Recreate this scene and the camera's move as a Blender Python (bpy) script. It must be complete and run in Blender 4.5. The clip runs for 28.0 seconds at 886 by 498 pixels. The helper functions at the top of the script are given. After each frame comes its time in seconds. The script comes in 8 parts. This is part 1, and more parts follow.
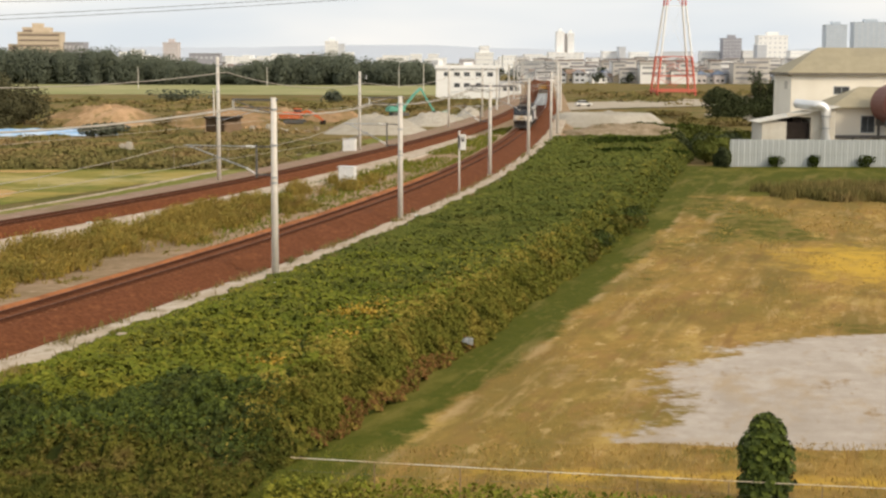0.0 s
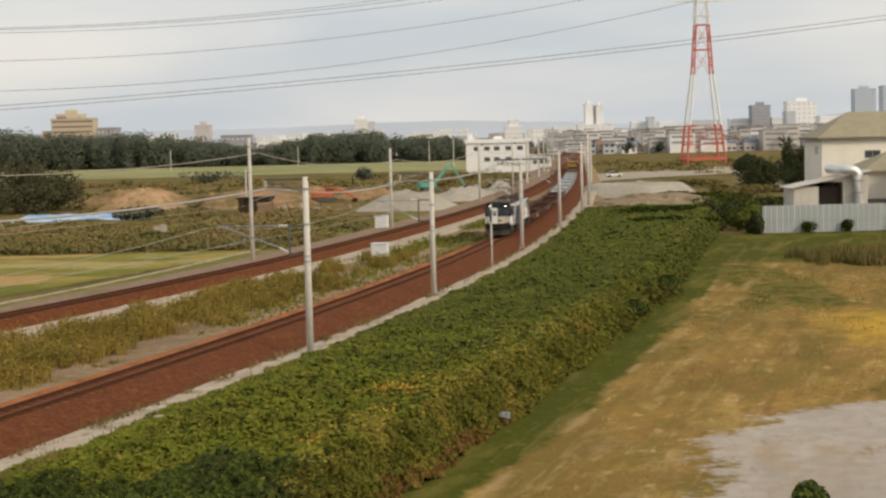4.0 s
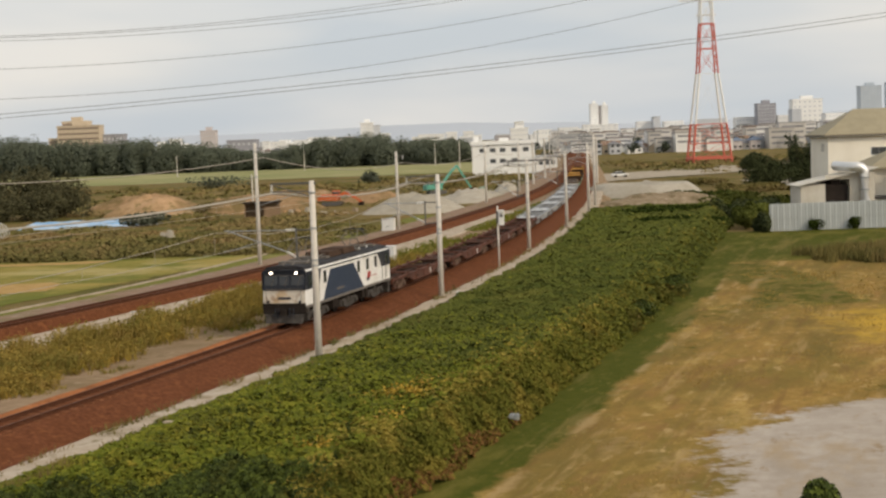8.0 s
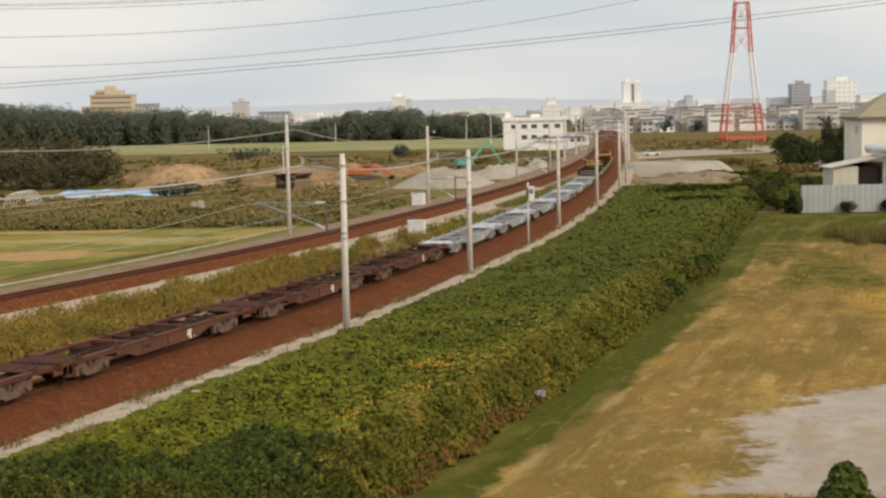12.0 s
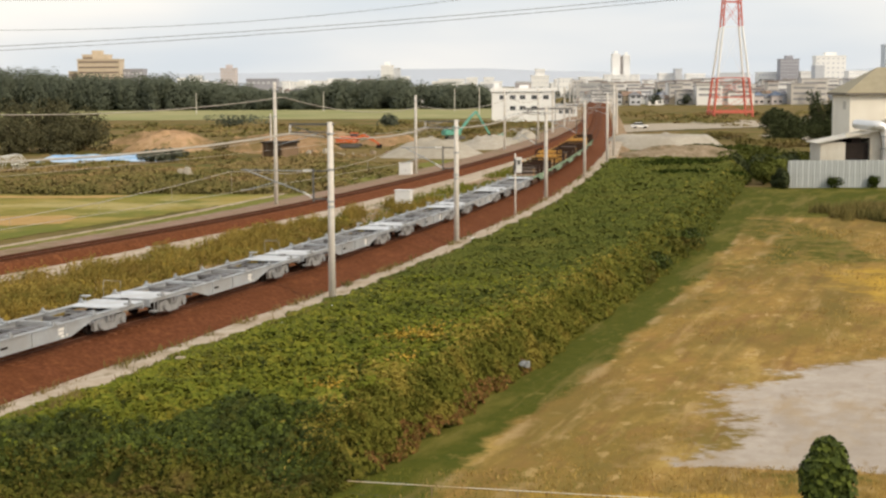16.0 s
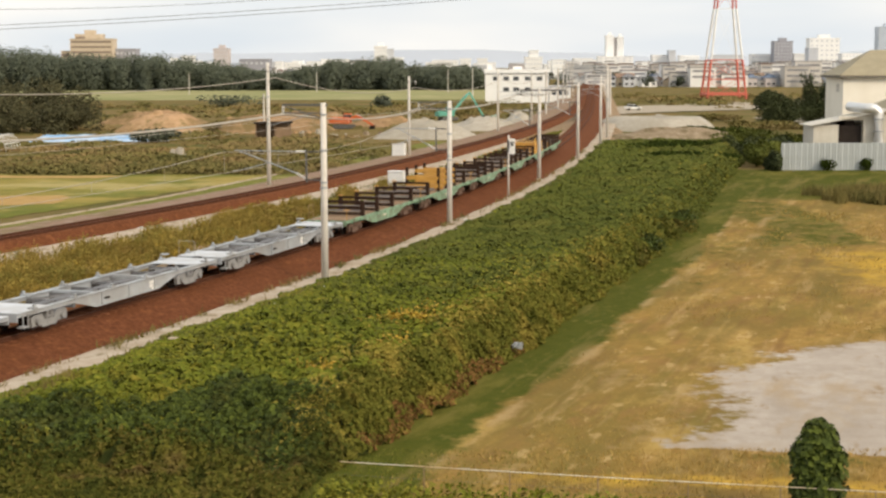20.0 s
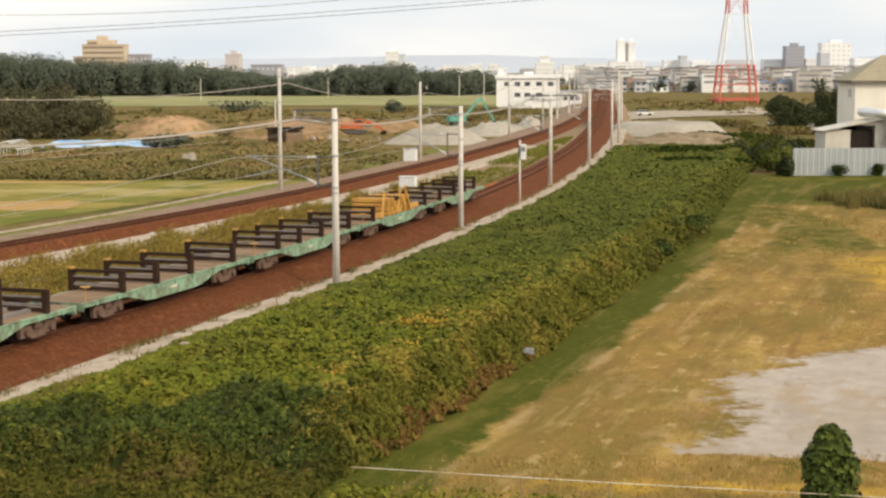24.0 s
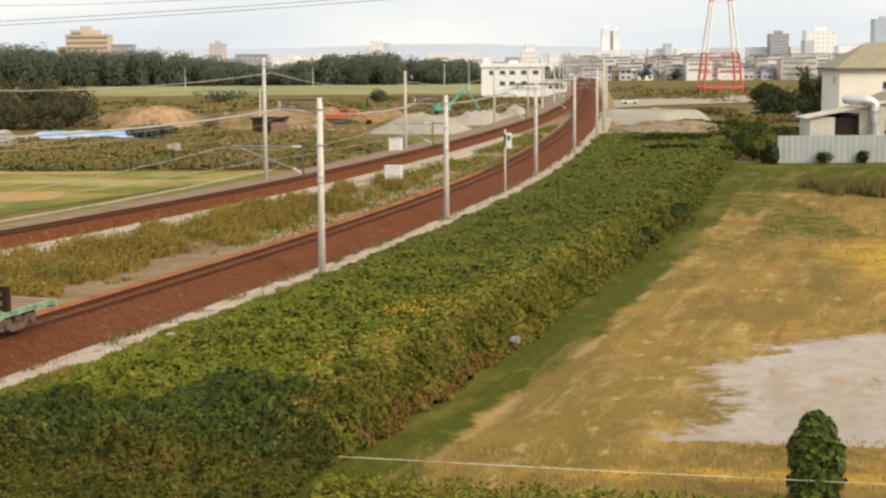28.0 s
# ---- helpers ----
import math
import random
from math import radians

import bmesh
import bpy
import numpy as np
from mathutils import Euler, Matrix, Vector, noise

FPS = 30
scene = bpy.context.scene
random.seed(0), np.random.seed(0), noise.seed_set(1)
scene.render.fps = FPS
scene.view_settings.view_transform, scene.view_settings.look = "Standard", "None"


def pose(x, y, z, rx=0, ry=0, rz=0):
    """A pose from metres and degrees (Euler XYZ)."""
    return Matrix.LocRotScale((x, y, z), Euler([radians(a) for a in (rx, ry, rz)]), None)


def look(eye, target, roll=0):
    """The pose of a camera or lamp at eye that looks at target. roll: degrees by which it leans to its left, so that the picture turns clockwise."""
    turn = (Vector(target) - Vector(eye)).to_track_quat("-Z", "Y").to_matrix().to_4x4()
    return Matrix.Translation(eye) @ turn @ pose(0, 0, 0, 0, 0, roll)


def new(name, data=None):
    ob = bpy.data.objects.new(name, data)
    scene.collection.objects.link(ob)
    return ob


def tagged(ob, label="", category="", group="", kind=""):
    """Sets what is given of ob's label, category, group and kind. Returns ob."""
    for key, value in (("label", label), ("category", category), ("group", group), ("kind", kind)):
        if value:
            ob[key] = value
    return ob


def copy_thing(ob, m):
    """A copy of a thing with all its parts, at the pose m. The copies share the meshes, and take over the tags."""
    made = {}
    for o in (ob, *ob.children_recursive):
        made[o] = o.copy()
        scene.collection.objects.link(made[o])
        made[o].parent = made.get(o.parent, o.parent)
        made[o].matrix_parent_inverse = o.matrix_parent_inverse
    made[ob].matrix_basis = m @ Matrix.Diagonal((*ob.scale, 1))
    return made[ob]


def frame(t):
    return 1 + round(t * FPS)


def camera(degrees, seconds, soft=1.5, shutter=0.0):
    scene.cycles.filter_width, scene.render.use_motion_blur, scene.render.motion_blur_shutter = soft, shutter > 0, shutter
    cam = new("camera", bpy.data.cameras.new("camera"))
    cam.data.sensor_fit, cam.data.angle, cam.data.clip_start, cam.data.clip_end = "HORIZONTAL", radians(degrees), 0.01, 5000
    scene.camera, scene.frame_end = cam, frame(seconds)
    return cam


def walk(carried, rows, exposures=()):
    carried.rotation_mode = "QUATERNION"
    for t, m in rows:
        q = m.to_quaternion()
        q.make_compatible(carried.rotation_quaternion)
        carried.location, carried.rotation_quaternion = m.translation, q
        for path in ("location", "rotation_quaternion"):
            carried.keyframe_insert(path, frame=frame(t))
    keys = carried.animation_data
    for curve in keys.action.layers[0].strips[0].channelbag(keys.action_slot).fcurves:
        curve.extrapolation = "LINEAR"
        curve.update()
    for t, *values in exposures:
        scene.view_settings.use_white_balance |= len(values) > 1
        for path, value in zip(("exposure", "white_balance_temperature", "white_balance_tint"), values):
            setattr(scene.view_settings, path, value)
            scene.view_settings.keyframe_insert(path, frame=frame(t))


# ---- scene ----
cam = camera(32.38, 28.0, soft=2.5)
EYE = (0.0, 0.0, 10.93)
TURNS = [
    (0, 82.887, -0.211, -1.473), (0.5, 84.305, 0.551, -1.041), (1, 85.448, 0.758, -0.586), (1.5, 85.485, 0.697, -0.610),
    (2, 86.352, 0.838, -0.074), (2.5, 85.918, 1.214, -0.401), (3, 85.687, 1.293, -0.433), (3.5, 85.706, 1.296, -0.415),
    (5.5, 85.661, 1.831, -0.188), (6, 85.791, 1.750, -0.049), (6.5, 85.824, 2.004, -0.187), (7, 85.866, 1.875, -0.088),
    (7.5, 85.727, 2.007, -0.190), (8, 85.790, 2.124, -0.156), (8.5, 85.729, 2.335, -0.289), (9, 85.765, 2.189, -0.167),
    (9.5, 85.885, 2.236, 0.111), (10, 85.879, 1.498, 0.863), (10.5, 85.528, 1.594, 1.088), (11, 85.258, 1.580, 1.197),
    (11.5, 85.189, 1.231, 1.467), (12, 84.890, 1.135, 1.028), (12.5, 84.644, 0.913, 1.242), (14.5, 84.256, 0.934, 0.683),
    (15, 84.053, 0.810, 0.699), (15.5, 84.001, 0.458, 0.604), (16, 83.758, 0.292, 0.601), (16.5, 83.557, 0.322, 0.657),
    (17, 83.410, 0.329, 0.627), (17.5, 83.314, 0.101, 0.566), (18, 83.203, 0.302, 0.399), (18.5, 83.241, 0.141, 0.310),
    (19, 83.230, 0.192, 0.293), (19.5, 83.175, 0.271, 0.268), (20, 83.054, 0.082, 0.357), (20.5, 82.890, 0.102, 0.343),
    (21, 83.012, 0.325, 0.269), (21.5, 83.124, 0.355, 0.341), (22, 83.265, 0.344, 0.409), (22.5, 83.476, 0.343, 0.542),
    (24.5, 83.213, 0.093, 0.803), (25, 83.278, 0.277, 0.632), (25.5, 83.240, 0.272, 0.591), (26, 83.111, 0.243, 0.610),
    (26.5, 83.023, 0.212, 0.579), (27, 82.947, 0.304, 0.492), (27.5, 82.913, 0.267, 0.388), (28, 82.845, 0.341, 0.214),
]
EXPOSURES = [(t, e, 7000, 12) for t, e in ((0, 0.42), (0.6, 0.33), (1.2, 0.16), (2.0, 0.03), (9.5, 0.0), (11.0, 0.05), (12.5, 0.15), (15.0, 0.32), (17.0, 0.4), (20.0, 0.45), (28.0, 0.48))]
walk(cam, [(t, pose(*EYE, a, b, c)) for t, a, b, c in TURNS], EXPOSURES)

# ---- light ----
SUN_ELEVATION, SUN_TURN = radians(32), radians(130)
world = bpy.data.worlds.new("overcast_sky")
scene.world = world
world.use_nodes = True
wn, wl = world.node_tree.nodes, world.node_tree.links
wn.clear()
sky = wn.new("ShaderNodeTexSky")
sky.sky_type, sky.sun_disc = "NISHITA", False
sky.sun_elevation, sky.sun_rotation = SUN_ELEVATION, SUN_TURN
sky.air_density, sky.dust_density, sky.ozone_density = 1.0, 3.0, 1.0
cloud = wn.new("ShaderNodeTexNoise")
cloud.inputs["Scale"].default_value, cloud.inputs["Detail"].default_value = 2.4, 4.0
cloud.inputs["Roughness"].default_value = 0.45
cloud_ramp = wn.new("ShaderNodeValToRGB")
cloud_ramp.color_ramp.elements[0].position, cloud_ramp.color_ramp.elements[0].color = 0.38, (6.0, 6.8, 7.6, 1)
cloud_ramp.color_ramp.elements[1].position, cloud_ramp.color_ramp.elements[1].color = 0.6, (8.5, 8.6, 8.5, 1)
veil = wn.new("ShaderNodeMix")
veil.data_type = "RGBA"
veil.inputs["Factor"].default_value = 0.86
sky_out, back = wn.new("ShaderNodeOutputWorld"), wn.new("ShaderNodeBackground")
back.inputs["Strength"].default_value = 0.1
sky_co, bands = wn.new("ShaderNodeTexCoord"), wn.new("ShaderNodeMapping")
bands.inputs["Scale"].default_value, bands.inputs["Rotation"].default_value = (1.0, 1.0, 4.5), (0, radians(5), 0)
wl.new(sky_co.outputs["Generated"], bands.inputs["Vector"])
wl.new(bands.outputs["Vector"], cloud.inputs["Vector"])
wl.new(cloud.outputs["Fac"], cloud_ramp.inputs["Fac"])
wl.new(sky.outputs["Color"], veil.inputs["A"])
wl.new(cloud_ramp.outputs["Color"], veil.inputs["B"])
wl.new(veil.outputs["Result"], back.inputs["Color"])
wl.new(back.outputs["Background"], sky_out.inputs["Surface"])
sun = new("sun", bpy.data.lights.new("sun", "SUN"))
sun.data.energy, sun.data.angle, sun.data.color = 1.9, radians(14), (1.0, 0.9, 0.74)
sun.matrix_world = look((0, 0, 60), Vector((0, 0, 60)) - Vector((math.sin(SUN_TURN) * math.cos(SUN_ELEVATION), math.cos(SUN_TURN) * math.cos(SUN_ELEVATION), math.sin(SUN_ELEVATION))))


# ---- materials ----
def mat(name, c1, c2, scale=3.0, rough=0.8, metal=0.0, bump=0.25, c3=None, scale3=0.25, mix3=0.5, vary=0.0, island=None, bump_scale=None, spec=0.3, layers=()):
    """Two colours at the grain's scale, a third in large stains; vary: brightness from object to object; island: colours from piece to piece of a mesh."""
    m = bpy.data.materials.new(name)
    m.use_nodes = True
    n, l = m.node_tree.nodes, m.node_tree.links
    p = n["Principled BSDF"]
    p.inputs["Roughness"].default_value, p.inputs["Metallic"].default_value = rough, metal
    p.inputs["Specular IOR Level"].default_value = spec if rough < 0.88 else 0.04
    co = n.new("ShaderNodeTexCoord")

    def grain(s, detail=5.0, roughness=0.6):
        t = n.new("ShaderNodeTexNoise")
        t.inputs["Scale"].default_value, t.inputs["Detail"].default_value, t.inputs["Roughness"].default_value = s, detail, roughness
        l.new(co.outputs["Object"], t.inputs["Vector"])
        return t

    def blend(a, b, fac, mode="MIX"):
        x = n.new("ShaderNodeMix")
        x.data_type, x.blend_type = "RGBA", mode
        for socket, v in (("A", a), ("B", b), ("Factor", fac)):
            if isinstance(v, (tuple, list)):
                x.inputs[socket].default_value = (*v, 1)
            elif isinstance(v, float):
                x.inputs[socket].default_value = v
            else:
                l.new(v, x.inputs[socket])
        return x.outputs["Result"]

    def steps(fac, lo, hi):
        r = n.new("ShaderNodeMapRange")
        r.inputs["From Min"].default_value, r.inputs["From Max"].default_value = lo, hi
        l.new(fac, r.inputs["Value"])
        return r.outputs["Result"]

    g1 = grain(scale)
    colour = blend(c1, c2, steps(g1.outputs["Fac"], 0.3, 0.7))
    if island:
        geo = n.new("ShaderNodeNewGeometry")
        ramp = n.new("ShaderNodeValToRGB")
        e = ramp.color_ramp.elements
        e[0].position, e[0].color = 0.0, (*island[0], 1)
        e[1].position, e[1].color = 1.0, (*island[-1], 1)
        for i, c in enumerate(island[1:-1]):
            k = e.new((i + 1) / (len(island) - 1))
            k.color = (*c, 1)
        l.new(geo.outputs["Random Per Island"], ramp.inputs["Fac"])
        colour = blend(colour, ramp.outputs["Color"], 0.75)
    if c3:
        g3 = grain(scale3, 4.0, 0.55)
        f3 = n.new("ShaderNodeMath")
        f3.operation = "MULTIPLY"
        l.new(steps(g3.outputs["Fac"], 0.42, 0.62), f3.inputs[0])
        f3.inputs[1].default_value = mix3
        colour = blend(colour, c3, f3.outputs["Value"])
    for c, s, lo, hi, amount in layers:
        g = grain(s, 5.0, 0.62)
        f = n.new("ShaderNodeMath")
        f.operation = "MULTIPLY"
        l.new(steps(g.outputs["Fac"], lo, hi), f.inputs[0])
        f.inputs[1].default_value = amount
        colour = blend(colour, c, f.outputs["Value"])
    if vary:
        info = n.new("ShaderNodeObjectInfo")
        r = n.new("ShaderNodeMapRange")
        r.inputs["To Min"].default_value, r.inputs["To Max"].default_value = 1 - vary, 1 + vary
        l.new(info.outputs["Random"], r.inputs["Value"])
        colour = blend(colour, r.outputs["Result"], 1.0, "MULTIPLY")
    l.new(colour, p.inputs["Base Color"])
    if bump:
        b = n.new("ShaderNodeBump")
        b.inputs["Strength"].default_value, b.inputs["Distance"].default_value = bump, 0.3 / (bump_scale or scale)
        g = g1 if not bump_scale else grain(bump_scale)
        l.new(g.outputs["Fac"], b.inputs["Height"])
        l.new(b.outputs["Normal"], p.inputs["Normal"])
    return m


def glow(name, colour, strength):
    m = mat(name, colour, colour, bump=0)
    p = m.node_tree.nodes["Principled BSDF"]
    p.inputs["Emission Color"].default_value, p.inputs["Emission Strength"].default_value = (*colour, 1), strength
    return m


GROUND = mat("scrub_ground", (0.145, 0.105, 0.042), (0.21, 0.15, 0.06), 0.5, 0.95, bump=0.3, layers=(((0.085, 0.09, 0.02), 0.04, 0.46, 0.6, 0.75), ((0.28, 0.18, 0.075), 0.09, 0.53, 0.66, 0.6), ((0.11, 0.1, 0.025), 0.3, 0.52, 0.66, 0.65)))
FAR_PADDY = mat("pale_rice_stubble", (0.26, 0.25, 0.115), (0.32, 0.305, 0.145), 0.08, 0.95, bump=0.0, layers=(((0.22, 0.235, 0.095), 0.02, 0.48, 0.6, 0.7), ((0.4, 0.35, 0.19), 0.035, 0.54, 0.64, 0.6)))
PADDY = mat("rice_stubble", (0.175, 0.16, 0.036), (0.25, 0.215, 0.053), 0.35, 0.95, bump=0.3, c3=(0.36, 0.26, 0.08), scale3=0.06, mix3=0.6, layers=(((0.12, 0.14, 0.028), 0.1, 0.5, 0.6, 0.75), ((0.42, 0.34, 0.15), 0.07, 0.53, 0.62, 0.7), ((0.1, 0.12, 0.025), 0.5, 0.55, 0.66, 0.6)))
STRAW = mat("cut_straw", (0.36, 0.225, 0.085), (0.46, 0.3, 0.125), 0.9, 0.95, bump=0.5)
SOIL = mat("track_soil", (0.25, 0.17, 0.105), (0.36, 0.255, 0.165), 1.5, 0.95, bump=0.3, c3=(0.18, 0.125, 0.06), scale3=0.3, mix3=0.6, layers=(((0.44, 0.33, 0.23), 0.6, 0.56, 0.68, 0.6), ((0.12, 0.085, 0.035), 0.9, 0.56, 0.7, 0.6)))
BALLAST = mat("rusty_ballast", (0.09, 0.031, 0.014), (0.195, 0.071, 0.032), 5.0, 0.95, bump=0.8, c3=(0.12, 0.043, 0.017), scale3=0.5, mix3=0.5, bump_scale=12, layers=(((0.26, 0.1, 0.04), 1.6, 0.55, 0.7, 0.5), ((0.06, 0.022, 0.01), 2.4, 0.56, 0.7, 0.6)))
SHOULDER = mat("orange_rust_ballast", (0.3, 0.11, 0.042), (0.43, 0.17, 0.068), 4.0, 0.95, bump=0.7, c3=(0.14, 0.06, 0.03), scale3=0.6, mix3=0.6, bump_scale=11)
VERGE = mat("gravel_verge", (0.24, 0.155, 0.105), (0.33, 0.225, 0.16), 3.0, 0.95, bump=0.4, layers=(((0.18, 0.15, 0.06), 0.25, 0.5, 0.64, 0.6), ((0.42, 0.33, 0.26), 0.7, 0.56, 0.68, 0.5)))
VERGE_GRASS = mat("verge_grass", (0.13, 0.14, 0.03), (0.19, 0.18, 0.045), 0.8, 0.95, bump=0.3, layers=(((0.3, 0.24, 0.1), 0.2, 0.52, 0.66, 0.6),))
RAIL = mat("rusty_rail", (0.06, 0.024, 0.014), (0.1, 0.042, 0.024), 4.0, 0.92, 0.0, bump=0.15)
RAILTOP = mat("rail_running_face", (0.1, 0.05, 0.032), (0.15, 0.08, 0.055), 3.0, 0.75, 0.15, bump=0)
SLEEPER = mat("concrete_sleeper", (0.17, 0.07, 0.034), (0.25, 0.11, 0.058), 6.0, 0.9, bump=0.3, vary=0.2)
CONCRETE = mat("weathered_concrete", (0.37, 0.3, 0.225), (0.48, 0.4, 0.315), 2.2, 0.9, bump=0.3, vary=0.1, layers=(((0.28, 0.21, 0.13), 0.5, 0.5, 0.64, 0.6), ((0.6, 0.53, 0.45), 0.25, 0.55, 0.68, 0.6), ((0.17, 0.13, 0.06), 1.1, 0.54, 0.66, 0.75)))
POLE = mat("pole_concrete", (0.6, 0.56, 0.5), (0.7, 0.66, 0.6), 3.0, 0.85, bump=0.15, c3=(0.46, 0.42, 0.36), scale3=0.6, mix3=0.4, vary=0.06)
GALV = mat("galvanised_steel", (0.32, 0.34, 0.35), (0.43, 0.45, 0.46), 5.0, 0.55, 0.6, bump=0.1)
DARKSTEEL = mat("dark_steel", (0.1, 0.1, 0.1), (0.17, 0.16, 0.15), 5.0, 0.65, 0.4, bump=0.15)
WIRE = mat("line_wire", (0.36, 0.32, 0.27), (0.46, 0.42, 0.36), 2.0, 0.6, 0.2, bump=0)
PORCELAIN = mat("white_insulator", (0.72, 0.72, 0.7), (0.8, 0.8, 0.78), 9.0, 0.3, bump=0)
WHITE = mat("white_paint", (0.72, 0.72, 0.7), (0.8, 0.8, 0.78), 1.5, 0.6, bump=0.05, c3=(0.6, 0.57, 0.5), scale3=0.7, mix3=0.4)


def field_material():
    """Dry grass, green grass and bare soil, mixed by the sheet's cover map and broken up by grain at several scales."""
    m = bpy.data.materials.new("lot_ground")
    m.use_nodes = True
    n, l = m.node_tree.nodes, m.node_tree.links
    p = n["Principled BSDF"]
    p.inputs["Roughness"].default_value, p.inputs["Specular IOR Level"].default_value = 0.97, 0.03
    co, cover, split = n.new("ShaderNodeTexCoord"), n.new("ShaderNodeAttribute"), n.new("ShaderNodeSeparateColor")
    cover.attribute_name = "cover"
    l.new(cover.outputs["Color"], split.inputs["Color"])

    def grain(s, detail=5.0):
        t = n.new("ShaderNodeTexNoise")
        t.inputs["Scale"].default_value, t.inputs["Detail"].default_value, t.inputs["Roughness"].default_value = s, detail, 0.62
        l.new(co.outputs["Object"], t.inputs["Vector"])
        return t.outputs["Fac"]

    def span(fac, lo, hi):
        r = n.new("ShaderNodeMapRange")
        r.inputs["From Min"].default_value, r.inputs["From Max"].default_value = lo, hi
        l.new(fac, r.inputs["Value"])
        return r.outputs["Result"]

    def math_(op, a, b):
        x = n.new("ShaderNodeMath")
        x.operation = op
        for i, v in enumerate((a, b)):
            if isinstance(v, float):
                x.inputs[i].default_value = v
            else:
                l.new(v, x.inputs[i])
        return x.outputs["Value"]

    def blend(a, b, fac):
        x = n.new("ShaderNodeMix")
        x.data_type = "RGBA"
        for socket, v in (("A", a), ("B", b), ("Factor", fac)):
            if isinstance(v, tuple):
                x.inputs[socket].default_value = (*v, 1)
            else:
                l.new(v, x.inputs[socket])
        return x.outputs["Result"]

    swing, turn, slant = n.new("ShaderNodeMapping"), n.new("ShaderNodeMapping"), n.new("ShaderNodeMapping")
    slant.inputs["Scale"].default_value = (1.0, 0.4, 1.0)
    l.new(swing.outputs["Vector"], slant.inputs["Vector"])

    def stain(base, colour, scale, lo, hi, amount):
        t = n.new("ShaderNodeTexNoise")
        t.inputs["Scale"].default_value, t.inputs["Detail"].default_value, t.inputs["Roughness"].default_value = scale, 6.0, 0.65
        l.new(slant.outputs["Vector"], t.inputs["Vector"])
        return blend(base, colour, math_("MULTIPLY", span(t.outputs["Fac"], lo, hi), amount))

    swing.inputs["Rotation"].default_value, turn.inputs["Scale"].default_value = (0, 0, radians(18)), (1.0, 0.12, 1.0)
    l.new(co.outputs["Object"], swing.inputs["Vector"])
    l.new(swing.outputs["Vector"], turn.inputs["Vector"])

    def streak(base, colour, scale, lo, hi, amount):
        t = n.new("ShaderNodeTexNoise")
        t.inputs["Scale"].default_value, t.inputs["Detail"].default_value, t.inputs["Roughness"].default_value = scale, 5.0, 0.6
        l.new(turn.outputs["Vector"], t.inputs["Vector"])
        return blend(base, colour, math_("MULTIPLY", span(t.outputs["Fac"], lo, hi), amount))

    dry = blend((0.262, 0.157, 0.044), (0.35, 0.218, 0.066), span(grain(1.7), 0.3, 0.7))
    for c, s, lo, hi, a in (((0.185, 0.135, 0.036), 0.16, 0.44, 0.6, 0.75), ((0.26, 0.14, 0.055), 0.6, 0.52, 0.66, 0.65), ((0.46, 0.31, 0.1), 0.4, 0.54, 0.66, 0.7), ((0.16, 0.13, 0.034), 0.9, 0.53, 0.68, 0.6), ((0.52, 0.36, 0.16), 1.4, 0.58, 0.67, 0.7), ((0.12, 0.08, 0.03), 3.0, 0.6, 0.7, 0.5)):
        dry = stain(dry, c, s, lo, hi, a)
    dry = stain(dry, (0.165, 0.115, 0.034), 0.22, 0.46, 0.6, 0.6)
    dry = streak(dry, (0.16, 0.12, 0.036), 0.4, 0.5, 0.62, 0.6)
    dry = streak(dry, (0.46, 0.31, 0.14), 0.9, 0.58, 0.7, 0.5)
    dry = streak(dry, (0.2, 0.115, 0.04), 1.6, 0.55, 0.66, 0.6)
    green = blend((0.058, 0.068, 0.01), (0.088, 0.09, 0.015), span(grain(1.5), 0.3, 0.7))
    for c, s, lo, hi, a in (((0.16, 0.135, 0.032), 0.35, 0.5, 0.64, 0.7), ((0.055, 0.072, 0.011), 0.8, 0.54, 0.68, 0.6), ((0.27, 0.2, 0.06), 1.6, 0.58, 0.68, 0.5)):
        green = stain(green, c, s, lo, hi, a)
    green = streak(green, (0.2, 0.15, 0.05), 0.8, 0.54, 0.66, 0.6)
    bare = blend((0.36, 0.305, 0.25), (0.45, 0.39, 0.33), span(grain(1.2), 0.3, 0.7))
    for c, s, lo, hi, a in (((0.36, 0.25, 0.13), 0.35, 0.5, 0.64, 0.6), ((0.52, 0.47, 0.41), 0.25, 0.52, 0.66, 0.6), ((0.31, 0.26, 0.21), 0.18, 0.5, 0.62, 0.5), ((0.26, 0.17, 0.08), 0.8, 0.6, 0.68, 0.7)):
        bare = stain(bare, c, s, lo, hi, a)
    rough_edge = math_("SUBTRACT", math_("ADD", math_("MULTIPLY", grain(0.5, 7.0), 0.9), math_("MULTIPLY", grain(2.2, 4.0), 0.45)), 0.675)
    colour = blend(dry, green, span(math_("ADD", split.outputs["Red"], rough_edge), 0.38, 0.62))
    colour = blend(colour, bare, span(math_("ADD", split.outputs["Green"], math_("MULTIPLY", rough_edge, 1.5)), 0.4, 0.62))
    colour = blend(colour, (0.5, 0.31, 0.05), span(math_("ADD", split.outputs["Blue"], rough_edge), 0.4, 0.75))
    colour = blend(colour, (0.42, 0.29, 0.14), math_("MULTIPLY", span(math_("ADD", cover.outputs["Alpha"], math_("MULTIPLY", rough_edge, 1.4)), 0.4, 0.85), 0.62))
    l.new(colour, p.inputs["Base Color"])
    b = n.new("ShaderNodeBump")
    b.inputs["Strength"].default_value, b.inputs["Distance"].default_value = 0.4, 0.08
    l.new(grain(6.0), b.inputs["Height"])
    l.new(b.outputs["Normal"], p.inputs["Normal"])
    return m


LOT = field_material()


